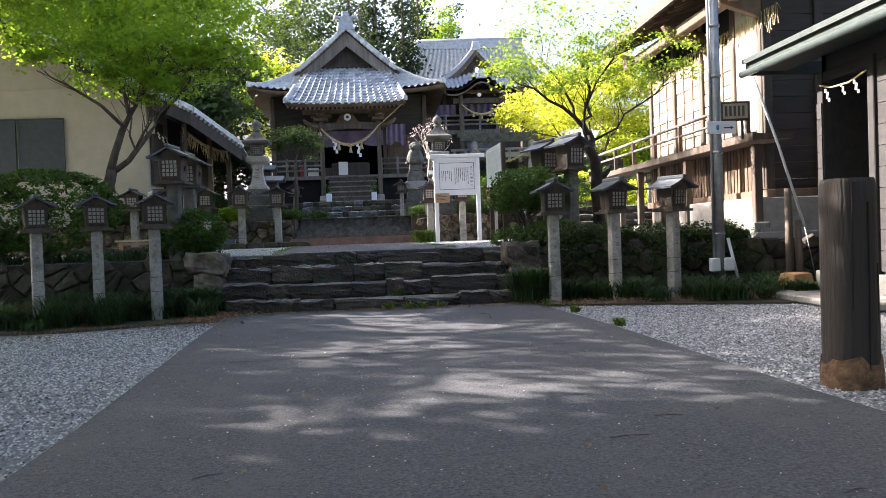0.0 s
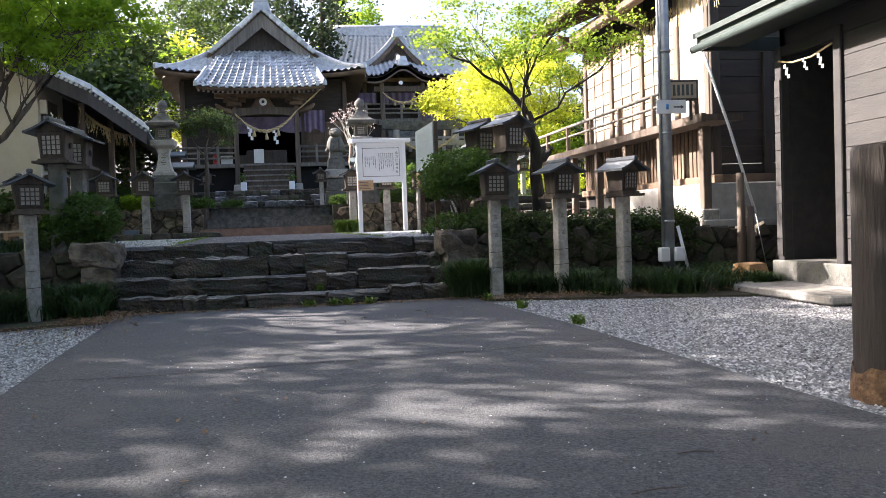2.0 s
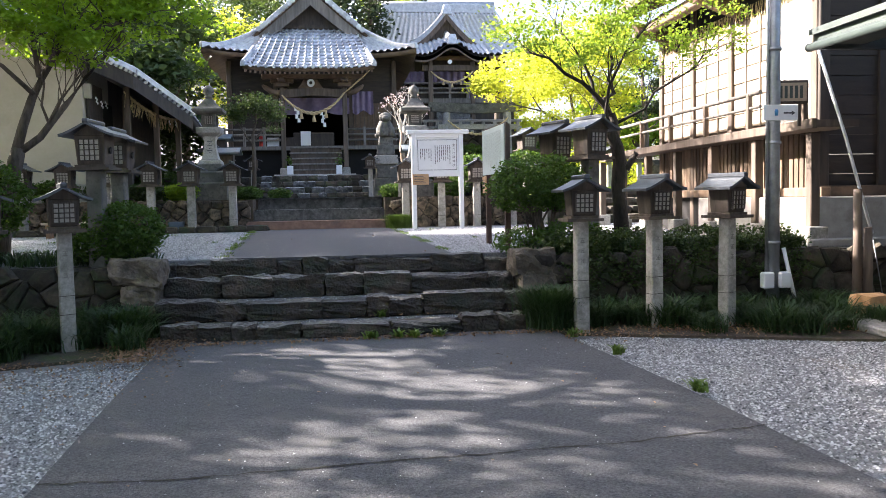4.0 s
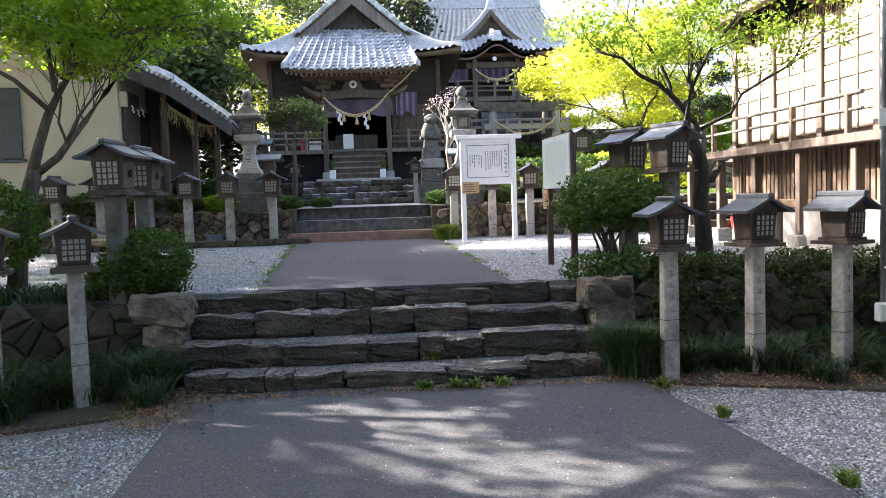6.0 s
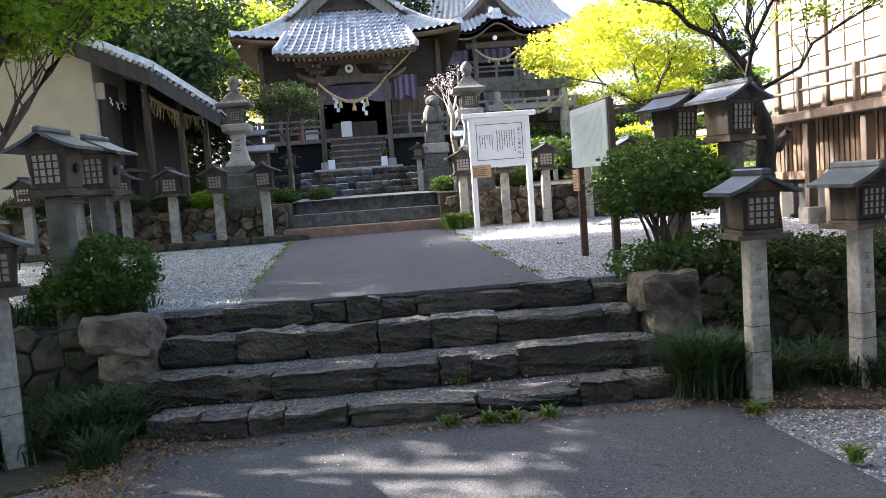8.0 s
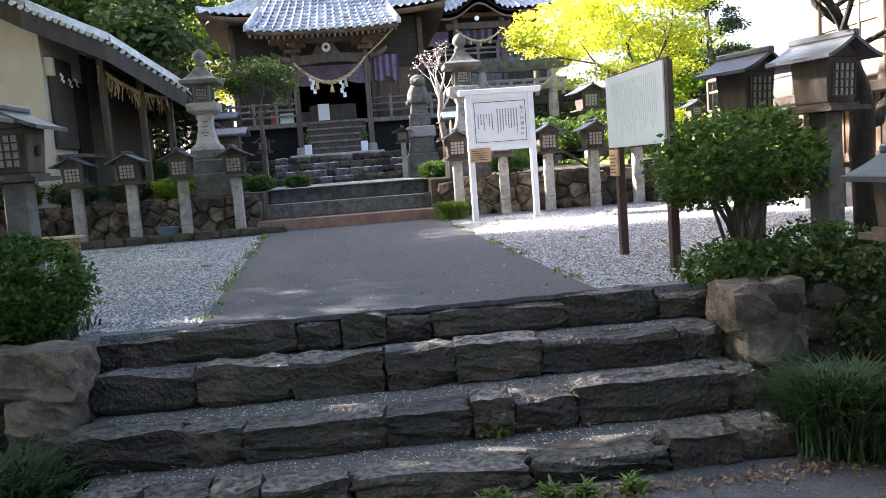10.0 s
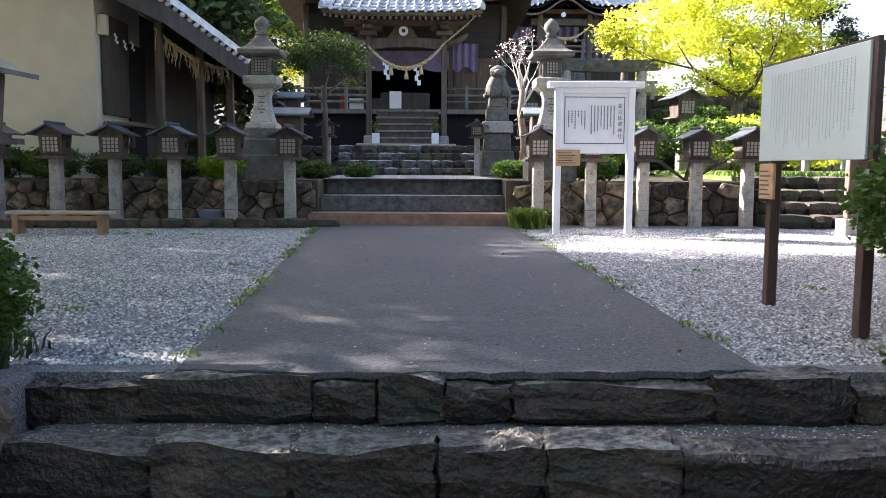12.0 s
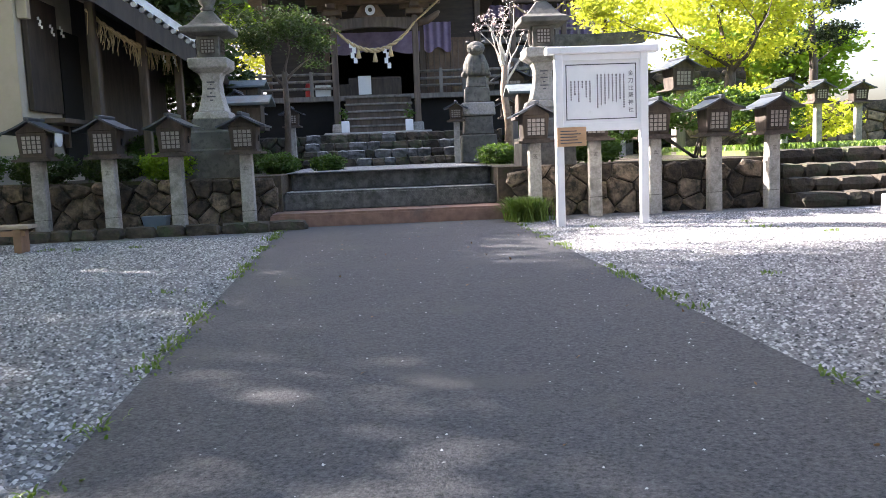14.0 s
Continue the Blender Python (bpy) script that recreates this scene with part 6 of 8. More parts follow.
# ---- pole, log post and yard clutter ----
def utility_pole():
    e = thing("utility_pole", (5.45, -1.0, 0.0), "slim grey steel utility pole with signs and a box", "pole")
    bm = B()
    tube(bm, [(0, 0, -0.1), (0, 0, 2.6), (0.01, 0, 7.5)], [0.085, 0.08, 0.065], 12)
    part("shaft", bm, STEEL, e)
    bm = B()
    tube(bm, [(-0.10, -0.02, 0.3), (-0.10, -0.02, 6.8)], 0.022, 8)
    part("conduit", bm, STEEL, e)
    for z in (0.9, 2.2, 3.4, 4.2):
        bm = B()
        tube(bm, [(0, 0, z), (0, 0, z + 0.04)], 0.095, 12)
        part("band", bm, STEEL, e)
    bm = B()
    bx(bm, -0.19, -0.10, 2.50, 0.28, -0.085, 2.70)
    part("arrow_sign", soft(bm, 0.004), WHITE_PAINT, e, "white sign with a blue pictogram and an arrow")
    bm = B()
    bx(bm, 0.08, -0.104, 2.585, 0.2, -0.1005, 2.605)
    v = [bm.verts.new(p) for p in ((0.19, -0.104, 2.565), (0.24, -0.104, 2.595), (0.19, -0.104, 2.625))]
    bm.faces.new(v)
    part("arrow", bm, INK, e, "black arrow")
    bm = B()
    lathe(bm, [(0.02, 0), (0.025, 0.06), (0.015, 0.08)], 8, (-0.02, -0.103, 2.56))
    part("pictogram", bm, BLUE_SIGN, e, "blue pictogram")
    for x in (-0.12, 0.11):
        bm = B()
        bx(bm, x - 0.075, -0.14, 0.33, x + 0.075, -0.02, 0.54)
        part("junction_box", soft(bm, 0.015), WHITE_PAINT, e, "pale plastic junction box")
    bm = B()
    tube(bm, [(0.12, -0.05, 0.85), (0.24, -0.12, 0.2)], 0.025, 8)
    part("brace", bm, WHITE_PAINT, e)
    e = thing("guy_guard", (6.1, -0.9, 0.6), "white guard pipe on a slanting guy wire", "guy wire")
    bm = B()
    tube(bm, [(0.0, 0, 2.9), (0.42, 0, 1.7), (0.82, 0, 0.4)], 0.022, 8)
    part("pipe", bm, WHITE_PAINT, e)
    bm = B()
    tube(bm, [(0.82, 0, 0.4), (1.0, 0, -0.5)], 0.008, 6)
    part("wire", bm, STEEL, e)
    # name plate on the hall's corner
    e = thing("name_plate", (6.02, -0.42, 2.78), "dark framed pale name plate with green writing", "sign", rz=-8)
    bm = B()
    bx(bm, -0.24, -0.03, 0.0, 0.24, 0.02, 0.33)
    part("frame", soft(bm, 0.02), WOOD_DARK, e, "dark wooden frame")
    bm = B()
    bx(bm, -0.20, -0.04, 0.04, 0.20, -0.028, 0.29)
    part("plate", bm, WOOD_PALE, e)
    for k in range(5):
        bm = B()
        bx(bm, -0.17 + k * 0.07, -0.044, 0.08, -0.13 + k * 0.07, -0.0405, 0.25)
        part("writing", bm, GREEN_TIN, e, "worn green writing")
    bm = B()
    bx(bm, 0.1, -0.01, -0.3, 0.14, 0.03, 0.0)
    part("bracket", bm, WOOD_DARK, e)
    for x, h in ((6.47, 1.6), (6.62, 1.1)):
        e = thing("stake", (x, -1.25, 0.0), "short rough wooden stake beside the annex", "stake", "stakes beside the annex")
        bm = B()
        tube(bm, [(0, 0, -0.1), (0.01, 0, h * 0.5), (0, 0, h)], [0.065, 0.06, 0.055], 8)
        part("shaft", bm, WOOD_OLD, e)
    me = stone_mesh("boulder", 77, ORANGE_STONE, 0.06)
    ob = new("boulder", me)
    ob.matrix_basis = Matrix.LocRotScale((6.3, -1.75, 0.16), Euler((0, 0, 0.3)), (0.42, 0.34, 0.30))
    tagged(ob, "rounded orange-brown stone by the doorstep", "stone")


BLUE_SIGN = mat("blue_print", (0.05, 0.22, 0.45), (0.07, 0.26, 0.5), 10, 0.5, 0)
utility_pole()


def log_post():
    e = thing("log_post", (3.17, -8.45, 0.0), "dark weathered timber post with a cracked rotten foot", "post")
    bm = B()
    r = random.Random(4)
    n, rings = 18, []
    for z, s in ((-0.1, 1.02), (0.0, 1.03), (0.08, 0.99), (0.35, 1.0), (0.8, 0.98), (1.2, 0.985), (1.33, 0.96), (1.36, 0.90)):
        ring = []
        for k in range(n):
            a = k * math.tau / n
            q = 0.165 * s / max(abs(math.cos(a)), abs(math.sin(a))) ** 0.35 * (1 + 0.03 * math.sin(a * 5 + z * 0.6)) * (1 + r.uniform(-0.012, 0.012))
            ring.append(bm.verts.new((q * math.cos(a), q * math.sin(a), z)))
        rings.append(ring)
    for a, b in zip(rings, rings[1:]):
        for k in range(n):
            bm.faces.new((a[k], a[(k + 1) % n], b[(k + 1) % n], b[k])).smooth = True
    bm.faces.new(rings[-1])
    part("shaft", bm, LOG, e)
    bm, rings = B(), []
    for z, s in ((-0.08, 1.06), (0.04, 1.05), (0.11, 1.03), (0.17, 0.99)):
        rings.append([bm.verts.new((0.172 * s * math.cos(k * math.tau / n) / max(abs(math.cos(k * math.tau / n)), abs(math.sin(k * math.tau / n))) ** 0.35, 0.172 * s * math.sin(k * math.tau / n) / max(abs(math.cos(k * math.tau / n)), abs(math.sin(k * math.tau / n))) ** 0.35, z + (r.uniform(-0.05, 0.04) if z > 0.1 else 0))) for k in range(n)])
    for a, b in zip(rings, rings[1:]):
        for k in range(n):
            bm.faces.new((a[k], a[(k + 1) % n], b[(k + 1) % n], b[k])).smooth = True
    part("foot", bm, ROTTEN, e, "crumbling orange-brown rotten foot")
    for a, z0, z1 in ((-1.4, 0.1, 1.2), (-2.0, 0.5, 1.33), (-0.9, 0.2, 0.8)):
        bm = B()
        tube(bm, [(0.172 * math.cos(a), 0.172 * math.sin(a), z0), (0.174 * math.cos(a + 0.05), 0.174 * math.sin(a + 0.05), z1)], [0.004, 0.007], 5)
        part("crack", bm, SHADE_BLACK, e, "dark drying crack")


LOG = mat("old_log", (0.018, 0.014, 0.011), (0.055, 0.043, 0.033), 10, 0.85, 0.9, 50, stretch=(1, 1, 0.12), stain=(0.035, 0.03, 0.026), stain_at=0.5, dist=0.015)
log_post()


def bench():
    e = thing("bench", (-6.1, 8.6, LAND), "low weathered plank bench", "bench")
    for y in (-0.13, 0.02):
        bm = B()
        bx(bm, -0.85, y, 0.31, 0.75, y + 0.14, 0.36)
        part("plank", soft(bm, 0.008), WOOD_PALE, e)
    for x in (-0.7, 0.6):
        bm = B()
        bx(bm, x - 0.05, -0.12, 0, x + 0.05, 0.12, 0.31)
        part("leg", soft(bm, 0.006), WOOD_WARM, e)
    bm = B()
    bx(bm, -0.75, -0.10, 0.22, 0.7, -0.07, 0.29)
    part("stretcher", bm, WOOD_WARM, e)
    e = thing("planter", (-4.4, 10.75, LAND + 0.06), "small blue-grey plastic planter by the wall", "planter")
    bm = B()
    bx(bm, -0.2, -0.12, 0.0, 0.2, 0.12, 0.22)
    for v in bm.verts:
        if v.co.z < 0.1:
            v.co.x *= 0.8
            v.co.y *= 0.8
    part("pot", soft(bm, 0.012), BLUE_PLASTIC, e)


bench()


def fire_bucket():
    e = thing("fire_bucket", (8.65, 10.2, LAND), "small red metal fire bucket on the gravel", "bucket")
    bm = B()
    lathe(bm, [(0.12, 0), (0.13, 0.02), (0.165, 0.30), (0.17, 0.31), (0.155, 0.31), (0.12, 0.06)], 14)
    part("pail", bm, RED, e)
    bm = B()
    tube(bm, [(-0.165, 0, 0.29), (-0.12, 0, 0.40), (0, 0, 0.45), (0.12, 0, 0.40), (0.165, 0, 0.29)], 0.008, 6)
    part("handle", bm, STEEL, e, "thin wire handle")


fire_bucket()


# ---- guardian lion, shrine stalls and bare tree ----
def guardian():
    e = thing("plinth", (1.57, 20.0, TERR), "stepped stone plinth carved with petals", "plinth")
    for w, z0, z1, m in ((0.50, 0, 0.75, GRANITE_DARK), (0.40, 0.75, 1.25, GRANITE_DARK), (0.46, 1.25, 1.6, GRANITE), (0.34, 1.6, 2.0, GRANITE_DARK), (0.27, 2.0, 2.3, GRANITE_DARK)):
        bm = B()
        bx(bm, -w, -w * 0.8, z0, w, w * 0.8, z1, top=0.94)
        part("block", soft(bm, 0.03), m, e)
    bm = B()
    lathe(bm, [(0.24, 0), (0.28, 0.1), (0.26, 0.3), (0.20, 0.5), (0.15, 0.6)], 12)
    for x in (-0.13, 0.13):
        tube(bm, [(x, -0.24, 0.0), (x, -0.20, 0.3), (x * 0.8, -0.12, 0.5)], [0.07, 0.06, 0.08], 8)
        tube(bm, [(x * 1.6, 0.05, 0.05), (x * 1.5, -0.12, 0.12)], [0.11, 0.07], 8)
    bmesh.ops.create_icosphere(bm, subdivisions=2, radius=0.19, matrix=Matrix.Translation((0, -0.13, 0.72)))
    bmesh.ops.create_icosphere(bm, subdivisions=2, radius=0.11, matrix=Matrix.Translation((0, -0.29, 0.68)))
    for x in (-0.14, 0.14):
        tube(bm, [(x, -0.1, 0.85), (x * 1.3, -0.05, 0.92)], [0.06, 0.02], 6)
    tube(bm, [(0, 0.25, 0.2), (0.05, 0.36, 0.5), (0.0, 0.28, 0.75)], [0.08, 0.12, 0.03], 8)
    ob = solo("guardian_statue", bm, GRANITE_DARK, "seated grey stone guardian lion on a plinth", "statue")
    ob.matrix_basis = Matrix.LocRotScale((1.57, 20.0, TERR + 2.3), None, (1.3, 1.15, 1.0))


guardian()


def wash_stand(at, label):
    """A roofed box on a stone pillar."""
    e = thing("wayside_shrine", at, label, "small shrine", "small roofed boxes on the terrace")
    bm = B()
    bx(bm, -0.17, -0.17, -0.1, 0.17, 0.17, 0.95, top=0.92)
    part("pillar", soft(bm, 0.02), GRANITE, e, "square pale stone pillar")
    bm = B()
    bx(bm, -0.42, -0.34, 0.95, 0.42, 0.34, 1.02)
    part("tray", soft(bm, 0.008), WOOD_DARK, e)
    bm = B()
    bx(bm, -0.33, -0.26, 1.02, 0.33, 0.26, 1.52)
    body = part("body", soft(bm, 0.01), WOOD_DARK, e)
    for x in (-0.16, 0.16):
        bm = B()
        bx(bm, x - 0.14, -0.275, 1.06, x + 0.14, -0.262, 1.46)
        part("door", bm, WOOD_OLD, body)
    for y0, y1, z0, z1 in ((-0.52, 0.02, 1.52, 1.72), (0.52, -0.02, 1.52, 1.72)):
        bm = B()
        quadbox(bm, [(-0.56, y0, z0), (0.56, y0, z0), (0.56, y1, z1), (-0.56, y1, z1), (-0.56, y0, z0 + 0.05), (0.56, y0, z0 + 0.05), (0.56, y1, z1 + 0.05), (-0.56, y1, z1 + 0.05)])
        bmesh.ops.recalc_face_normals(bm, faces=list(bm.faces))
        part("roof_slope", bm, TIN_GREEN, e, "pale bluish metal roof")


wash_stand((-4.0, 17.0, TERR), "small dark wooden box shrine with a bluish metal roof")
wash_stand((2.45, 16.4, TERR), "small dark wooden box shrine with a bluish metal roof")
wash_stand((-5.0, 22.8, PLAT), "small dark wooden box shrine with a bluish metal roof")


# ---- trees ----
def grow(bm, p, d, length, r, depth, rr, tips, spread=0.7, lift=0.15):
    """A limb that bends and forks; its tips are gathered."""
    pts, rad, q, dd = [Vector(p)], [r], Vector(p), Vector(d).normalized()
    for i in range(4):
        dd = (dd + Vector((rr.uniform(-1, 1), rr.uniform(-1, 1), rr.uniform(-0.6, 0.9) + lift)) * 0.22).normalized()
        q = q + dd * length / 4
        pts.append(q.copy())
        rad.append(r * (1 - 0.13 * (i + 1)))
    tube(bm, pts, rad, 7 if r > 0.03 else 5, cap=False)
    if depth == 0 or r < 0.008:
        tips.append(q.copy())
        return
    for k in range(2 if depth > 1 else 3):
        nd = (dd + Vector((rr.uniform(-1, 1), rr.uniform(-1, 1), rr.uniform(-0.5, 0.8))) * spread).normalized()
        grow(bm, pts[-1] if k < 2 else pts[2], nd, length * rr.uniform(0.62, 0.85), rad[-1] * rr.uniform(0.6, 0.8), depth - 1, rr, tips, spread, lift)


def tree(at, label, trunk, limbs, blobs, n, size, leaf, bark=BARK, seed=1, clump=0.22, per=26, depth=3, limb_len=1.2, spread=0.7, group="", tip_share=0.4, flat=0.6):
    """A tree: bent trunk with its limbs, and a crown of loose clumps of leaves round the limbs' tips and through its own volume."""
    rr = random.Random(seed)
    e = thing("tree", at, label, "tree", group)
    o = Vector(at)
    bm, tips = B(), []
    tube(bm, [Vector(p) - o for p, r in trunk], [r for p, r in trunk], 10)
    part("trunk", bm, bark, e)
    for p, d, r in limbs:
        bm = B()
        grow(bm, Vector(p) - o, d, limb_len, r, depth, rr, tips, spread)
        part("limb", bm, bark, e)
    if n:
        k = int(n * tip_share) if tips else 0
        c = cloud([(b[0] - o.x, b[1] - o.y, b[2] - o.z, *b[3:]) for b in blobs], n - k, clump, per)
        if k:
            t = np.array(tips)[rng.integers(0, len(tips), k // per + 1)]
            t = np.repeat(t, per, axis=0) + rng.normal(size=(len(t) * per, 3)) * np.array((clump, clump, clump * 0.5)) * 1.1
            c = np.concatenate([c, t])
        leaves("crown", c, size, leaf, e, flat)
    return e


def branching_tree(at, label, trunk, limbs, n, size, leaf, bark, seed, blobs, clump=0.13, per=12, twig=0.5, depth=2, share=0.6):
    """A tree with a bent trunk and long limbs; twigs sprout along the limbs, and the leaves hang in loose sprays at the twigs' tips."""
    rr = random.Random(seed)
    e = thing("tree", at, label, "tree")
    o = Vector(at)
    bm, tips = B(), []
    tube(bm, [Vector(p) - o for p, r in trunk], [r for p, r in trunk], 10)
    part("trunk", bm, bark, e)
    for pts, r0, r1 in limbs:
        q = [Vector(p) - o for p in pts]
        q = [p + Vector((rr.uniform(-0.02, 0.02), rr.uniform(-0.05, 0.05) * min(k, 3), rr.uniform(-0.02, 0.02))) for k, p in enumerate(q)]
        bm = B()
        tube(bm, q, [r0 + (r1 - r0) * k / (len(q) - 1) for k in range(len(q))], 8)
        limb = part("limb", bm, bark, e)
        if r1 > 0.04:
            continue
        bm = B()
        for k in range(1, len(q)):
            if k < len(q) * 0.35:
                continue
            for _ in range(3):
                d = (q[k] - q[k - 1]).normalized() * 0.6 + Vector((rr.uniform(-0.8, 0.8), rr.uniform(-1, 1), rr.uniform(-0.2, 0.9)))
                grow(bm, q[k - 1].lerp(q[k], rr.random()), d, twig * rr.uniform(0.7, 1.3), max(0.008, r1 * 0.7), depth, rr, tips, 0.75, 0.05)
        part("twig_spray", bm, bark, limb)
    k = int(n * share)
    t = np.array(tips)[rng.integers(0, len(tips), k // per + 1)]
    t = np.repeat(t, per, axis=0) + rng.normal(size=(len(t) * per, 3)) * np.array((clump, clump, clump * 0.45))
    c = cloud([(b[0] - o.x, b[1] - o.y, b[2] - o.z, *b[3:]) for b in blobs], n - k, clump * 1.2, per)
    leaves("crown", np.concatenate([t, c]), size, leaf, e, 0.6)
    return e


# maple over the landing's edge
branching_tree((-4.72, 0.6, LAND - 0.05), "leaning maple with bright green spring leaves",
               [((-4.76, 0.6, LAND - 0.1), 0.125), ((-4.69, 0.6, 1.38), 0.11), ((-4.57, 0.6, 1.89), 0.10), ((-4.49, 0.6, 2.18), 0.10), ((-4.44, 0.6, 2.36), 0.085)],
               [([(-4.47, 0.6, 2.30), (-4.39, 0.6, 2.65), (-4.23, 0.55, 3.03), (-4.03, 0.5, 3.44), (-3.79, 0.45, 3.73), (-3.51, 0.4, 3.87), (-3.06, 0.35, 3.98), (-2.6, 0.3, 4.12)], 0.075, 0.02),
                ([(-4.42, 0.6, 2.30), (-4.15, 0.6, 2.51), (-4.01, 0.65, 2.69), (-3.82, 0.7, 2.97), (-3.56, 0.75, 3.33), (-3.38, 0.8, 3.58), (-3.21, 0.85, 3.85), (-3.0, 0.9, 4.2)], 0.055, 0.016),
                ([(-4.03, 0.6, 2.67), (-3.87, 0.6, 3.0), (-3.70, 0.6, 3.25), (-3.45, 0.6, 3.55), (-3.25, 0.6, 3.95)], 0.028, 0.012),
                ([(-4.06, 0.62, 2.65), (-4.13, 0.62, 2.93), (-4.11, 0.6, 3.25), (-4.2, 0.55, 3.7)], 0.020, 0.010),
                ([(-4.20, 0.55, 3.05), (-4.5, 0.3, 3.4), (-4.95, 0.1, 3.7), (-5.4, 0.0, 3.95)], 0.035, 0.012),
                ([(-4.10, 0.5, 3.30), (-4.2, 0.7, 3.8), (-4.5, 0.9, 4.3), (-4.9, 1.1, 4.7)], 0.035, 0.012)],
               15000, 0.085, MAPLE, BARK, 3,
               [(-4.7, 0.8, 4.6, 1.5, 1.6, 0.45), (-3.0, 0.8, 4.75, 1.2, 1.4, 0.5), (-5.6, 1.0, 4.7, 1.2, 1.4, 0.6), (-3.8, 1.4, 5.5, 2.2, 1.8, 0.6), (-2.3, 1.8, 5.4, 1.0, 1.3, 0.5)], per=14)
# a second before the house, reaching over the landing, added mostly unseen for shade
tree((-11.6, 6.5, LAND), "tall wide-crowned maple before the house, added mostly unseen for shade", [((-11.6, 6.5, 0.7), 0.22), ((-11.3, 6.6, 3.4), 0.18), ((-10.6, 6.9, 6.2), 0.14)],
     [((-10.6, 6.9, 6.1), (0.9, 0.2, 0.6), 0.09), ((-10.6, 6.9, 6.1), (-0.5, 0.4, 0.8), 0.09), ((-10.8, 6.8, 5.6), (0.5, -0.8, 0.7), 0.08), ((-10.6, 6.9, 6.2), (0.6, 0.8, 0.7), 0.08)],
     # last crown volume hangs clear of the limbs, added to shade the hall
     [(-6.5, 7.5, 7.3, 2.6, 3.2, 1.0), (-8.5, 6.0, 8.6, 2.2, 3.0, 1.2), (-5.0, 6.0, 7.2, 1.8, 2.6, 0.7), (-6.5, 3.5, 7.0, 2.4, 2.2, 0.9), (-4.6, 9.0, 7.6, 1.6, 2.0, 0.8), (-10.0, 8.0, 8.8, 2.0, 3.4, 1.0), (-8.0, 10.5, 8.8, 2.4, 1.6, 0.9), (-12.4, 10.5, 8.8, 2.2, 3.2, 1.1), (-12.6, 15.0, 8.6, 2.0, 2.4, 1.0), (-11.4, 9.0, 8.3, 2.2, 3.6, 0.9), (-3.4, 9.2, 8.7, 1.4, 2.8, 0.5)],
     86000, 0.15, MAPLE, seed=5, clump=0.26, depth=4, limb_len=1.9)
# unseen trees added west of, behind and over the yard to shade it
for i, (x, y, z, r, n) in enumerate(((-9.6, -2.6, 6.2, 2.7, 2000), (-9.2, 1.4, 6.6, 2.5, 1100), (-10.2, -7.2, 6.6, 3.0, 21000), (-14.2, -5.2, 6.8, 3.2, 26000), (-14.5, 6.5, 7.2, 3.2, 8000), (-14.6, 0.4, 6.8, 3.0, 20000), (-6.7, -1.2, 6.6, 1.9, 5000), (-4.5, -14.5, 8.6, 3.4, 22000), (1.2, -16.0, 9.2, 3.4, 22000), (6.0, -15.5, 8.8, 3.4, 20000), (-6.2, -11.0, 9.6, 3.2, 22000), (-7.4, -5.6, 6.6, 2.0, 10000), (-3.4, -12.4, 8.6, 3.3, 24000), (4.9, -12.6, 8.8, 3.2, 24000))):
    tree((x - 0.6, y, 0), "unseen broad-leaved tree added to shade the yard", [((x - 0.6, y, -0.1), 0.24), ((x - 0.4, y, 3), 0.19), ((x, y, 5.4), 0.13)],
         [((x, y, 5.2), (0.7, 0.2, 0.6), 0.09), ((x, y, 5.2), (-0.6, -0.3, 0.7), 0.09), ((x, y, 5.0), (0.1, 0.9, 0.6), 0.08), ((x, y, 5.0), (0.1, -0.9, 0.6), 0.08)],
         [(x, y, z, r, r, 1.3), (x + 1.3, y + 0.6, z - 0.6, r * 0.7, r * 0.8, 0.8), (x + 0.6, y - 1.5, z - 0.2, r * 0.8, r * 0.6, 0.9)], n, 0.20, MAPLE, seed=20 + i, clump=0.36, per=70, limb_len=1.7, group="trees along the yard", tip_share=0.2)
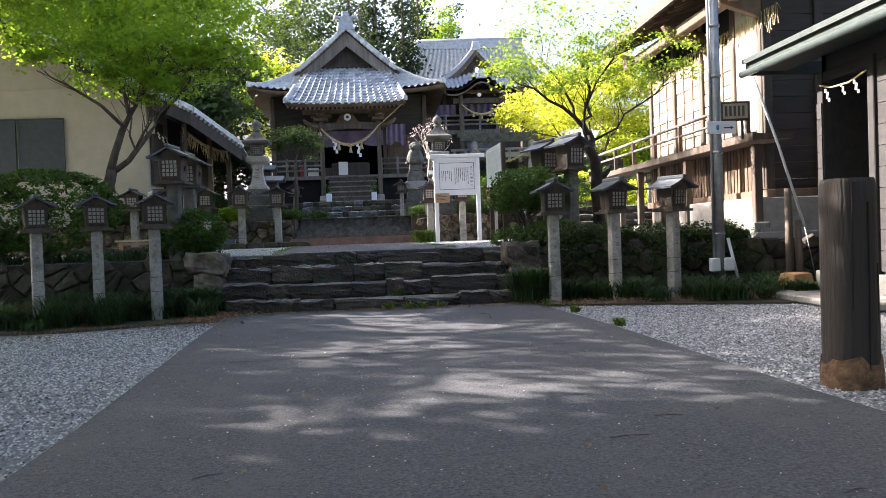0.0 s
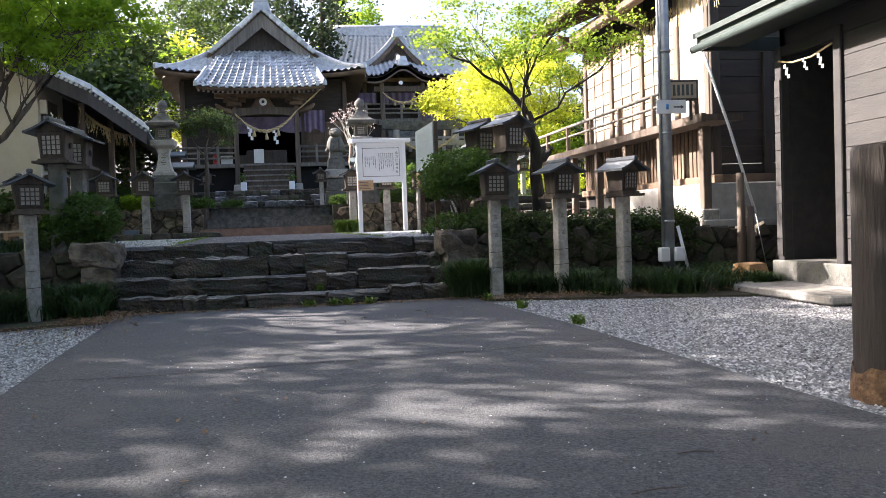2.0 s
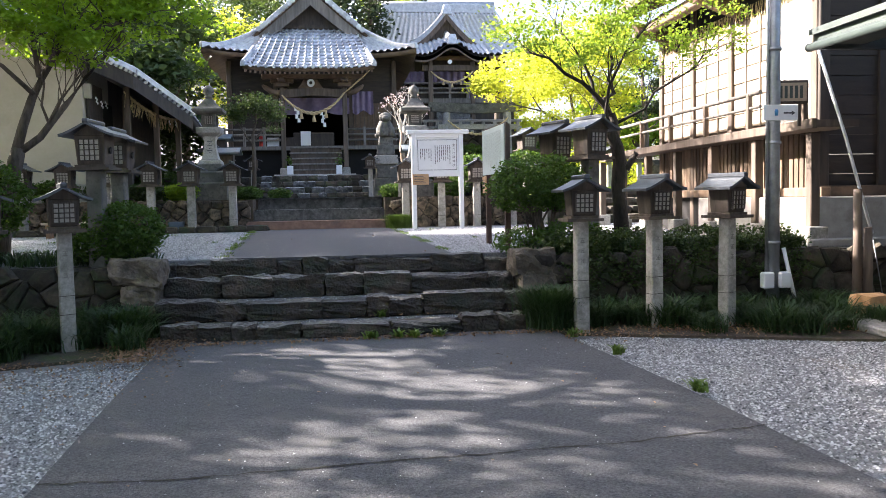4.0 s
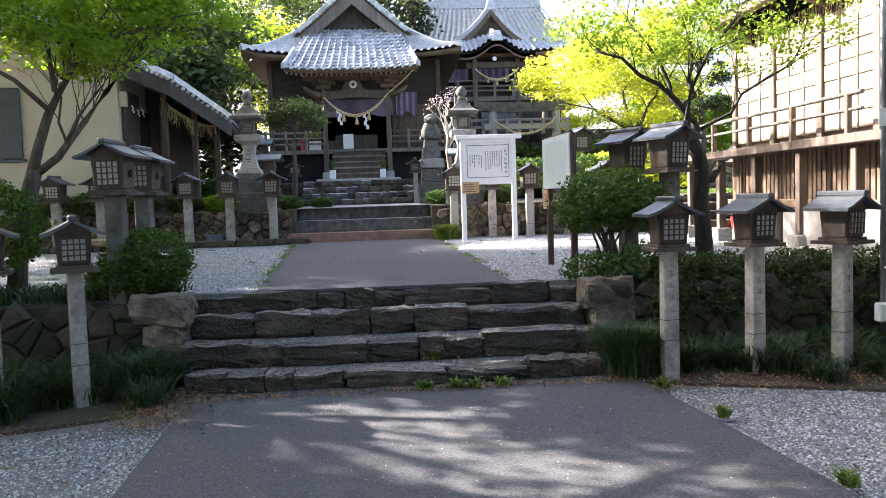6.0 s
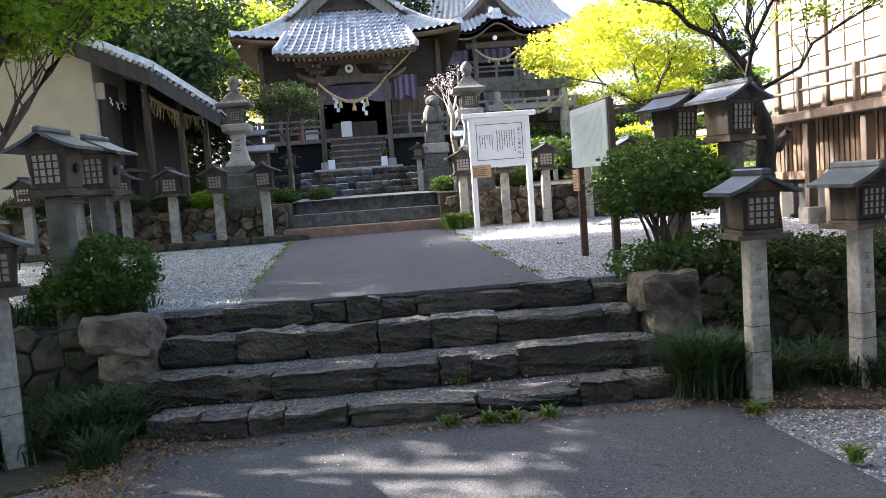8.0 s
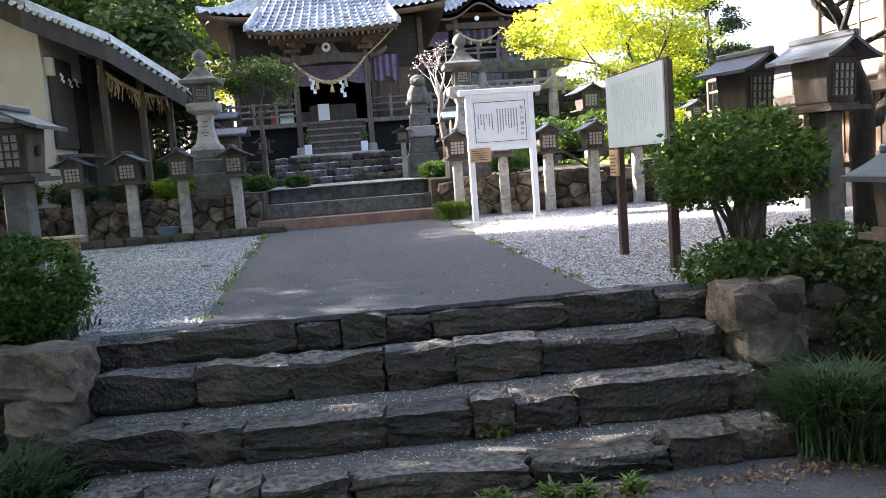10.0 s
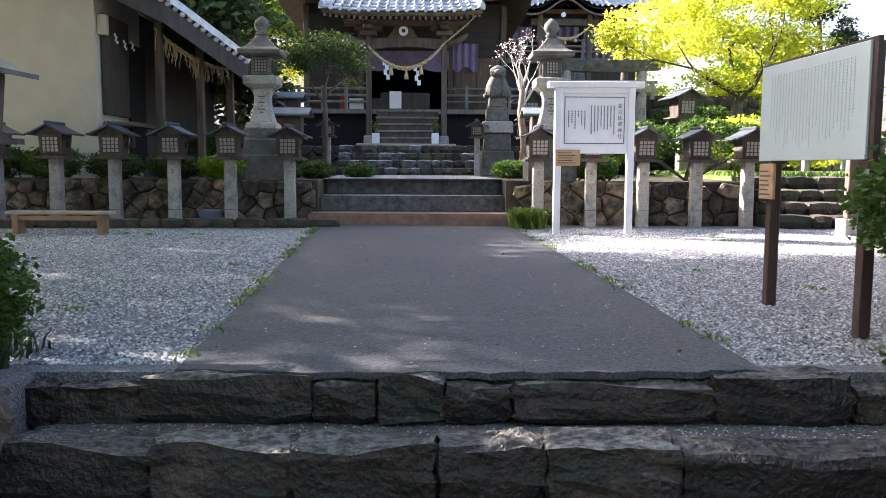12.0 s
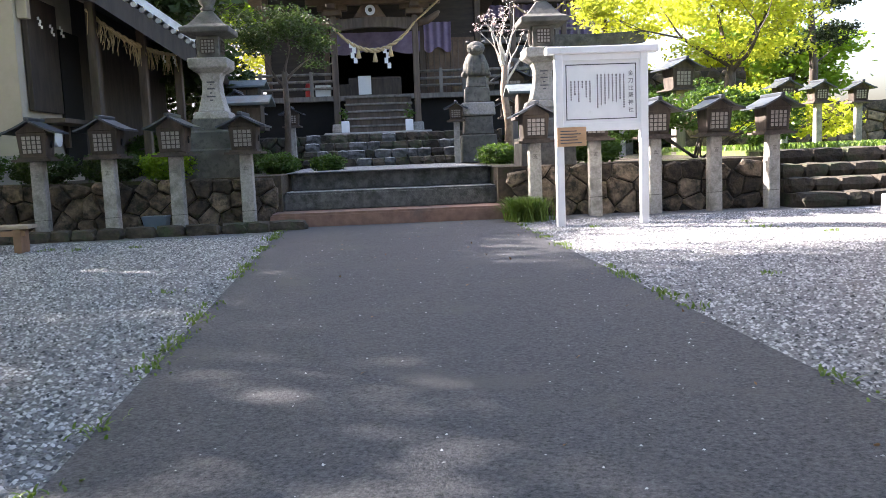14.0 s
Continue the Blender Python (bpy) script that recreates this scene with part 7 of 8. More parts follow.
# tree on the landing before the side hall
branching_tree((3.92, 0.55, LAND), "dark crooked tree with sparse fresh leaves",
               [((3.95, 0.55, 0.88), 0.12), ((3.92, 0.55, 1.45), 0.105), ((3.89, 0.55, 1.73), 0.10), ((3.92, 0.55, 2.04), 0.105), ((3.88, 0.55, 2.29), 0.095), ((3.77, 0.55, 2.49), 0.11), ((3.83, 0.55, 2.64), 0.075), ((3.79, 0.55, 2.77), 0.06)],
               [([(3.79, 0.55, 2.76), (3.66, 0.51, 2.88), (3.52, 0.46, 2.99), (3.31, 0.38, 3.19), (3.07, 0.29, 3.34), (2.76, 0.21, 3.49), (2.38, 0.12, 3.63)], 0.045, 0.014),
                ([(3.85, 0.55, 2.62), (4.04, 0.51, 2.70), (4.26, 0.46, 2.84), (4.41, 0.42, 3.06), (4.70, 0.38, 3.21), (4.92, 0.33, 3.38), (5.12, 0.29, 3.62)], 0.026, 0.012),
                ([(3.78, 0.55, 2.77), (3.70, 0.59, 3.00), (3.84, 0.64, 3.06), (3.76, 0.68, 3.27), (3.86, 0.72, 3.49), (3.80, 0.72, 3.79), (3.89, 0.72, 4.13)], 0.04, 0.014),
                ([(3.71, 0.55, 2.84), (3.57, 0.64, 3.04), (3.56, 0.72, 3.25), (3.43, 0.81, 3.49), (3.33, 0.89, 3.79), (3.07, 0.98, 4.13)], 0.035, 0.012),
                ([(3.80, 0.55, 2.50), (3.67, 0.38, 2.76), (3.63, 0.12, 3.10), (3.76, -0.14, 3.53), (4.02, -0.40, 3.87)], 0.03, 0.012),
                ([(3.92, 0.55, 1.97), (4.04, 0.55, 2.01), (4.15, 0.55, 2.14), (4.17, 0.55, 2.19)], 0.06, 0.045)],
               8500, 0.058, FRESH, DARK_BARK, 8,
               [(2.90, 0.38, 3.87, 0.9, 0.8, 0.6), (3.93, 0.55, 4.22, 1.1, 0.9, 0.55), (2.47, 0.38, 4.05, 0.7, 0.7, 0.5), (4.71, 0.29, 3.96, 0.6, 0.7, 0.4), (3.42, 0.55, 4.82, 1.4, 1.0, 0.5)], clump=0.11, per=7, twig=0.45, depth=3, share=0.7)
# sunlit lime-green maple on the terrace
tree((10.5, 24.5, TERR), "spreading maple with yellow-green sunlit leaves", [((10.5, 24.5, 1.6), 0.25), ((10.3, 24.5, 3.2), 0.2), ((10.4, 24.5, 4.6), 0.16)],
     [((10.4, 24.5, 4.4), (0.8, 0.1, 0.6), 0.11), ((10.4, 24.5, 4.4), (-0.8, 0.1, 0.6), 0.11), ((10.4, 24.5, 4.5), (0.1, 0.5, 1.0), 0.10), ((10.4, 24.5, 4.2), (0.2, -0.8, 0.5), 0.09)],
     [(8.6, 25, 6.2, 1.5, 1.6, 0.7), (10.6, 25, 6.6, 1.9, 1.8, 0.8), (12.2, 25, 6.2, 1.5, 1.8, 0.7), (10.8, 25, 8.2, 2.2, 1.8, 0.8), (11.2, 24, 4.9, 1.8, 1.4, 0.4), (8.8, 26, 7.8, 1.3, 1.4, 0.7), (12.6, 25, 7.6, 1.2, 1.4, 0.5), (9.3, 24.4, 5.0, 1.2, 1.0, 0.35)],
     17000, 0.15, LIME, seed=11, clump=0.26, depth=4, limb_len=1.9, tip_share=0.35)
tree((14.6, 27.5, TERR), "dark pine beside the yellow-green maple", [((14.6, 27.5, 1.5), 0.2), ((14.7, 27.5, 4.5), 0.15), ((14.5, 27.5, 7.6), 0.08)],
     [((14.6, 27.5, 4.6), (0.9, 0, 0.3), 0.05), ((14.6, 27.5, 5.2), (-0.9, 0, 0.3), 0.05), ((14.6, 27.5, 6.2), (0.7, 0.2, 0.5), 0.04), ((14.6, 27.5, 7.0), (-0.5, -0.2, 0.6), 0.04)],
     [(14.6, 27.5, 7.9, 0.9, 0.9, 0.4), (15.4, 27.5, 6.9, 0.8, 0.8, 0.3), (13.9, 27.5, 6.6, 0.7, 0.8, 0.3), (15.1, 27.5, 5.7, 0.9, 0.8, 0.25), (14.0, 27.5, 5.3, 0.7, 0.7, 0.25)], 6000, 0.14, CONIFER, seed=17, clump=0.16, per=18, limb_len=0.8, depth=2)
tree((8.6, 34, 5.0), "small lime-green tree behind the torii", [((8.6, 34, 3), 0.2), ((8.6, 34, 7.5), 0.15)], [], [(9.5, 34, 8.0, 2.6, 2.0, 1.6), (12.5, 35, 9, 2.5, 2, 2)], 7000, 0.2, LIME, seed=12)
# clipped evergreen before the shrine
tree((-2.75, 14.0, TERR), "small round-headed evergreen tree on a thin stem", [((-2.75, 14.0, 1.6), 0.07), ((-2.7, 14, 2.8), 0.06), ((-2.72, 14, 3.6), 0.05)],
     [((-2.72, 14, 3.3), (-0.7, 0.1, 0.7), 0.035), ((-2.72, 14, 3.4), (0.6, 0.2, 0.8), 0.035), ((-2.72, 14, 3.5), (0, -0.3, 1), 0.035)],
     [(-2.8, 14, 4.45, 0.95, 0.85, 0.42), (-3.35, 14, 4.25, 0.55, 0.6, 0.30), (-2.2, 14, 4.3, 0.5, 0.6, 0.34)], 5000, 0.075, EVERGREEN, seed=14, clump=0.12, depth=2, limb_len=0.5)


def pale_tree():
    e = thing("tree", (2.05, 17.6, TERR), "small pale budding tree with upright twigs", "tree")
    bm, tips, rr = B(), [], random.Random(31)
    tube(bm, [(0, 0, -0.1), (0.05, 0, 0.9), (-0.06, 0, 1.7), (0.0, 0, 2.5)], [0.11, 0.10, 0.085, 0.06], 8)
    part("trunk", bm, BARK_TAN, e)
    bm = B()
    for a in range(7):
        an = a * math.tau / 7
        grow(bm, (0, 0, 1.9 + 0.09 * a), (math.cos(an) * 0.75, math.sin(an) * 0.5, 0.8), 0.58, 0.042, 4, rr, tips, 0.6, 0.3)
    part("twig_head", bm, BARK_PALE, e, "pale bare twigs")
    t = np.repeat(np.array(tips), 9, axis=0)
    b = leaves("buds", t + rng.normal(size=t.shape) * 0.06, 0.06, BLOSSOM, e)
    b["kind"] = "stuff"


pale_tree()


def wood_tree(x, y, h, r, kind, seed):
    rr = random.Random(seed)
    z0 = max(ground_height(x, y), 1.6 if 11.5 < y < 60 and abs(x) < 30 else 0)
    if kind == "conifer":
        blobs = []
        for k in range(9):
            f = k / 8
            blobs.append((x + rr.uniform(-0.5, 0.5), y + rr.uniform(-0.5, 0.5), z0 + h * (0.30 + 0.68 * f), r * (1.05 - 0.85 * f), r * (1.05 - 0.85 * f), h * 0.06))
        return tree((x, y, z0), "tall dark conifer in the wood behind the shrine", [((x, y, z0 - 0.3), 0.3), ((x, y, z0 + h * 0.5), 0.2), ((x, y, z0 + h * 0.95), 0.05)], [], blobs, 5200, 0.34, CONIFER, seed=seed, clump=0.42, per=20, group="trees of the wood behind", flat=0.3)
    leaf = {"green": EVERGREEN, "bright": MAPLE, "lime": LIME}[kind]
    blobs = [(x + rr.uniform(-0.7, 0.7) * r, y + rr.uniform(-0.5, 0.5) * r, z0 + h * rr.uniform(0.42, 0.92), r * rr.uniform(0.45, 0.8), r * rr.uniform(0.45, 0.8), h * rr.uniform(0.08, 0.15)) for _ in range(8)]
    lab = {"green": "dark broad-leaved tree in the wood behind", "bright": "fresh green tree in the wood behind", "lime": "yellow-green sunlit tree in the wood behind"}[kind]
    lim = [((x, y, z0 + h * 0.4), (rr.uniform(-1, 1), rr.uniform(-1, 1), 0.9), 0.12) for _ in range(4)]
    return tree((x, y, z0), lab, [((x, y, z0 - 0.3), 0.28), ((x + 0.2, y, z0 + h * 0.3), 0.22), ((x, y, z0 + h * 0.6), 0.12)], lim, blobs, 5200, 0.30, leaf, seed=seed, clump=0.42, per=22, depth=2, limb_len=h * 0.16, group="trees of the wood behind", tip_share=0.2)


WOOD = [(0.2, 44, 19, 2.6, "conifer"), (2.2, 47, 20, 2.4, "conifer"), (-2.5, 47, 15, 3.2, "green"), (-6.0, 43, 13.5, 3.6, "lime"), (-9.5, 40, 12, 3.6, "bright"), (-12, 34, 12, 3.4, "green"),
        (-10.2, 27, 9.5, 2.6, "green"), (-13.5, 26, 12, 3.6, "bright"), (-9.0, 33, 12, 3.2, "green"), (-17, 22, 13, 4, "bright"), (-16, 32, 15, 4, "green"), (-5.0, 50, 18, 3.5, "green"), (-13, 47, 18, 4, "green"),
        (-20, 40, 17, 4.5, "green"), (-24, 28, 16, 4.5, "green"), (-2, 56, 20, 3.5, "conifer"), (4, 60, 19, 3, "conifer"), (9, 64, 15, 3.5, "green"), (5.6, 66, 18, 2.0, "bright"), (8.2, 72, 19, 2.0, "conifer"), (11.5, 69, 16, 2.4, "bright"), (15, 58, 9, 3.2, "lime"), (20, 50, 8, 3.4, "lime"),
        (17, 34, 6.0, 2.6, "bright"), (16.5, 41, 7, 3.0, "lime"), (-8, 22.5, 6.5, 1.8, "green"), (-18, 14, 14, 4, "bright"), (-20, 4, 12.0, 4.2, "green"), (-19, -8, 15, 4.5, "green"),
        (-7.6, 58, 20, 4, "green"), (-21, -20, 15, 4.5, "green"), (14, -22, 13, 4, "green"), (3, -38, 14, 4.5, "green"), (-9, -36, 14, 4.5, "green")]
for i, w in enumerate(WOOD):
    wood_tree(*w, 200 + i)

# wooded slope closing the distance
V, F = grid_surface(lambda u, v: (-90 + 105 * u, 62 + 50 * v + 8 * math.sin(u * 9), 4 + 26 * v * (1 - 0.45 * u) + 1.5 * math.sin(u * 23) * v - 6 * u * v), 24, 5)
tagged(raw("backdrop", V, F, HILL, True), "dark wooded slope behind the shrines", kind="structure")


# ---- shrubs and grasses ----
def shrub(at, blobs, n, size, label, leaf=SHRUB, stems=5, seed=1, clump=0.06, name="shrub", shell=0.55):
    e = thing(name, at, label, "shrub")
    rr = random.Random(seed)
    for k in range(stems):
        bm = B()
        b = rr.choice(blobs)
        tube(bm, [(rr.uniform(-0.12, 0.12), rr.uniform(-0.12, 0.12), -0.05), (b[0] * 0.5 + rr.uniform(-0.1, 0.1), b[1] * 0.5, b[2] * 0.5), (b[0] + rr.uniform(-0.2, 0.2), b[1] + rr.uniform(-0.2, 0.2), b[2])], [0.022, 0.016, 0.008], 6)
        part("stem", bm, BARK, e)
    leaves("foliage", cloud(blobs, n, clump, 14, shell), size, leaf, e, 0.45)
    return e


shrub((2.62, 0.2, LAND), [(0, 0, 1.0, 0.62, 0.6, 0.36), (-0.25, 0, 0.85, 0.45, 0.5, 0.3), (0.3, 0.1, 0.85, 0.4, 0.5, 0.3)], 9000, 0.055, "glossy green shrub with dark bare stems", stems=16, seed=2)
shrub((2.35, -0.25, LAND), [(0, 0, 0.15, 0.45, 0.2, 0.2), (0.6, -0.1, 0.2, 0.4, 0.2, 0.25)], 3000, 0.05, "low trailing shrub over the wall's edge", seed=3)
shrub((-2.95, -0.15, LAND), [(0, 0, 0.42, 0.50, 0.45, 0.36), (-0.15, 0, 0.25, 0.48, 0.45, 0.28)], 14000, 0.045, "dense rounded green azalea shrub", seed=4, shell=0.75, clump=0.04)
shrub((-5.35, 0.0, LAND), [(0, 0, 0.85, 1.2, 0.9, 0.68), (-0.9, 0, 0.75, 0.9, 0.8, 0.6)], 22000, 0.055, "large rounded clipped shrub with fresh tips", seed=5, shell=0.8, clump=0.045)
shrub((5.0, 13.0, TERR), [(-1.2, 0, 0.8, 0.9, 0.6, 0.45), (0.2, 0, 0.9, 0.9, 0.6, 0.42), (1.3, 0, 0.7, 0.7, 0.6, 0.5)], 8000, 0.085, "broad green hedge behind the row of lanterns", stems=12, seed=6)
shrub((8.2, 18.0, TERR), [(0, 0, 1.1, 1.4, 0.8, 0.6), (2.0, 0.4, 0.8, 1.0, 0.8, 0.5)], 7000, 0.10, "sunlit yellow-green shrub on the lawn", LIME, seed=7)
for i, (x, w) in enumerate(((3.0, 0.5), (3.75, 0.45), (4.6, 0.55), (5.5, 0.6))):
    shrub((x, -0.55, LAND - 0.1), [(0, 0, 0.22, w, 0.28, 0.20), (0.1, -0.22, -0.12, w * 0.8, 0.16, 0.24)], 3600, 0.05, "trailing green shrub hanging over the low wall", EVERGREEN, seed=40 + i)
for x, y, s in ((-7.0, 24.6, 1.9), (-9.6, 25.4, 2.2)):
    shrub((x, y, TERR), [(0, 0, s * 0.8, s * 1.1, 1.0, s * 0.85), (0.6, 0, s * 1.5, s * 0.7, 0.9, s * 0.5)], 9000, 0.16, "tall dark evergreen bush behind the cream house", EVERGREEN, seed=int(-x * 9))
for x, y, s, lf in ((4.2, 30.2, 1.6, EVERGREEN), (6.4, 30.0, 2.2, SHRUB), (8.8, 29.9, 2.0, EVERGREEN), (11.0, 30.0, 2.4, SHRUB), (13.2, 29.5, 2.0, EVERGREEN), (-7.6, 11.6, 0.5, SHRUB), (-6.4, 11.6, 0.42, EVERGREEN), (-5.3, 11.55, 0.4, EVERGREEN), (-4.35, 11.55, 0.38, MAPLE), (-3.6, 14.9, 0.4, EVERGREEN), (-2.8, 13.2, 0.3, SHRUB), (-2.0, 14.2, 0.25, SHRUB), (1.5, 15.0, 0.35, SHRUB), (2.9, 12.3, 0.4, SHRUB), (3.4, 15.2, 0.5, EVERGREEN),
                    (-6.3, 18.5, 0.9, SHRUB), (-8.6, 11.6, 0.5, EVERGREEN)):
    shrub((x, y, TERR), [(0, 0, s * 0.6, s * 1.15, s, s * 0.6)], min(int(3600 * s / 0.4), 9000), 0.06 if s < 1.2 else 0.16, "low green shrub on the terrace edge", lf, seed=int(x * 10) + 99)


def blades(name, roots, height, spread, material, parent=None, width=0.010):
    """Arching grass blades, three quads each, from root points."""
    n = len(roots)
    a = rng.uniform(0, math.tau, n)
    d = np.stack([np.cos(a), np.sin(a), np.zeros(n)], 1)
    s = np.stack([-np.sin(a), np.cos(a), np.zeros(n)], 1) * width
    h = (height * rng.uniform(0.55, 1.15, n))[:, None]
    out = (spread * rng.uniform(0.3, 1.2, n))[:, None]
    rows = []
    for f, w in ((0, 1.0), (0.45, 0.95), (0.8, 0.7), (1.0, 0.15)):
        c = roots + d * out * f ** 1.8 + np.array((0, 0, 1)) * h * (f - 0.33 * f ** 3)
        rows += [c - s * w, c + s * w]
    V = np.stack(rows, 1).reshape(-1, 3)
    i = np.arange(n)[:, None] * 8
    F = np.concatenate([i + np.array([[0, 1, 3, 2]]), i + np.array([[2, 3, 5, 4]]), i + np.array([[4, 5, 7, 6]])])
    return fast(name, V, F, material, parent)


def tuft(at, n, height, spread, label, material=GRASS, r=0.12, width=0.009):
    e = thing("grass_tuft", at, label, "grass")
    blades("foliage", rng.normal(size=(n, 3)) * (r, r, 0.0), height, spread, material, e, width)


tuft((2.27, -1.70, 0.03), 2200, 0.66, 0.40, "large arching tuft of dark green grass by the steps", r=0.11, width=0.006)
tuft((-2.62, -1.6, 0.05), 700, 0.50, 0.40, "arching tuft of dark green grass by the steps", r=0.12)
tuft((1.32, 10.15, LAND), 1300, 0.50, 0.36, "round green tuft at the foot of the upper steps", WEED, 0.12, 0.007)
for x, y in ((0.15, -1.93), (0.45, -1.95), (0.62, -1.98), (0.9, -1.96), (0.3, -1.25), (2.35, -2.35), (2.5, -3.4), (2.62, -5.0)):
    tuft((x, y, 0.02 if y < -1.5 else 0.17), 40, 0.13, 0.10, "fresh green weed growing in a joint", WEED, 0.03, 0.012)


def verge(name, n, box, height, label, avoid=None):
    x0, x1, y0, y1 = box
    c = rng.uniform((x0, y0), (x1, y1), (n // 130, 2))
    if avoid is not None:
        c = c[[not avoid(p) for p in c]]
    p = np.repeat(c, 130, axis=0) + rng.normal(size=(len(c) * 130, 2)) * 0.075
    tall = np.repeat(rng.uniform(0.35, 1.15, len(c)), 130)
    ob = blades(name, np.column_stack([p, np.full(len(p), 0.02)]), height * tall, 0.40 * tall, GRASS, None, 0.007)
    tagged(ob, label, "grass", kind="stuff")


verge("grass_west", 15000, (-7.5, -2.35, -2.9, -0.9), 0.50, "long dark green grass on the shaded verge", lambda p: p[1] < -2.2 - (p[0] + 2.4) * -0.35 * 0.6 and p[0] > -4.0)
verge("grass_east", 11000, (2.35, 6.2, -2.9, -0.9), 0.40, "long green grass on the verge under the wall", lambda p: p[1] < -1.9 - (p[0] - 2.3) * 0.33)
verge_pts = np.column_stack([rng.uniform(2.3, 6.2, 2600), rng.uniform(-0.65, 0.3, 2600), np.full(2600, LAND)])
tagged(blades("grass_wall_top", verge_pts, 0.26, 0.2, GRASS, None, 0.009), "grass along the top of the wall", "grass", kind="stuff")
verge_pts = np.column_stack([rng.uniform(-8, -2.6, 2200), rng.uniform(-0.5, 0.5, 2200), np.full(2200, LAND)])
tagged(blades("grass_wall_top_west", verge_pts, 0.24, 0.2, GRASS, None, 0.009), "grass along the top of the west wall", "grass", kind="stuff")
c = np.column_stack([rng.uniform(5.9, 16, 7000), rng.uniform(12, 20, 7000), np.full(7000, TERR + 0.1)])
tagged(blades("lawn_grass", c, 0.16, 0.12, WEED, None, 0.014), "short sunlit grass on the side terrace", "grass", kind="stuff")
# weeds along the path's edges and in the gravel
p = []
for k in range(46):
    t = rnd.random()
    x, y = ((-1.75 - 0.66 * t, 0.1 + 10.3 * t) if rnd.random() < 0.6 else (1.34 - 0.24 * t, 0.1 + 10.3 * t))
    p += [(x + rnd.gauss(0, 0.05), y + rnd.gauss(0, 0.08), LAND + 0.01) for _ in range(22)]
for k in range(26):
    x, y = rnd.uniform(-6, 6), rnd.uniform(0.3, 9.5)
    if -2.3 < x < 1.5:
        continue
    p += [(x + rnd.gauss(0, 0.06), y + rnd.gauss(0, 0.06), LAND + 0.01) for _ in range(18)]
tagged(blades("weeds", np.array(p), 0.045, 0.045, WEED, None, 0.007), "small weeds along the path and in the gravel", "weeds", kind="stuff")


# ---- gravel, dead leaves and twigs ----
def pebbles(name, pts, size, material, label):
    n = len(pts)
    base = np.array([(1, 0, -0.2), (0, 1, -0.2), (-1, 0, -0.2), (0, -1, -0.2), (0, 0, 1)], float)
    s = (size * rng.uniform(0.5, 1.4, (n, 1, 1))) * rng.uniform(0.6, 1.25, (n, 5, 1)) * np.array((1, 1, 0.6))
    a = rng.uniform(0, math.tau, n)
    R = np.zeros((n, 3, 3))
    R[:, 0, 0], R[:, 0, 1], R[:, 1, 0], R[:, 1, 1], R[:, 2, 2] = np.cos(a), -np.sin(a), np.sin(a), np.cos(a), 1
    V = np.einsum("nij,nkj->nki", R, base[None] * s) + pts[:, None]
    f = np.array([(0, 1, 4), (1, 2, 4), (2, 3, 4), (3, 0, 4)])
    F = (np.arange(n)[:, None, None] * 5 + f[None]).reshape(-1, 3)
    tagged(fast(name, V.reshape(-1, 3), F, material), label, "gravel", kind="stuff")


def on_landing(n):
    y = 0.12 + 10.0 * rng.uniform(0, 1, n) ** 1.35
    x = rng.uniform(-8.5, 8.5, n)
    left, right = -1.73 - 0.066 * y, 1.32 - 0.024 * y
    keep = ((x < left - 0.01) | (x > right + 0.01)) & ~((x < -2.55) & (y > 9.6))
    return np.column_stack([x, y, np.full(n, LAND + 0.004)])[keep]


def in_yard(n):
    y = rng.uniform(-12, -2.3, n)
    x = rng.uniform(-6.5, 6.4, n)
    left = np.interp(y, (-14, -8.6, -4.5, -1.55), (-1.55, -1.75, -2.0, -2.12))
    right = np.interp(y, (-14, -8.6, -4.8, -1.75), (3.2, 2.76, 2.55, 2.25))
    keep = ((x < left) & (y < -2.5 + 0.35 * (x + 2.2))) | ((x > right) & (y < -2.1 - 0.32 * (x - 2.3)) & (x < 5.9))
    return np.column_stack([x, y, np.full(n, -0.017)])[keep]


pebbles("gravel_landing", on_landing(170000), 0.013, PEBBLE, "loose pale grey gravel on the landing")
pebbles("gravel_yard", in_yard(170000), 0.0125, PEBBLE, "loose pale grey gravel in the yard")


def on_treads(n):
    y = rng.uniform(0, 0.34, n)
    k = rng.integers(0, 3, n)
    return np.column_stack([rng.uniform(-2.25, 1.95, n), np.array((-1.46, -0.94, -0.36))[k] + y, np.array((0.157, 0.362, 0.577))[k]])


def on_path(n):
    x = rng.uniform(-1.9, 2.6, n)
    return np.column_stack([x, rng.uniform(-12.8, -2.1, n), np.full(n, 0.0235)])


pebbles("asphalt_grit", on_path(1100), 0.006, PEBBLE, "stray pale grit on the asphalt")
pebbles("path_grit", np.column_stack([rng.uniform(-1.7, 1.1, 700), rng.uniform(0.1, 9.5, 700), np.full(700, LAND + 0.0175)]), 0.006, PEBBLE, "stray pale grit on the upper path")
pebbles("tread_grit", on_treads(4500), 0.007, PEBBLE, "loose grit lying on the step treads")


def scatter(n, fx, fy, z):
    return np.column_stack([fx(n), fy(n), np.full(n, z)])


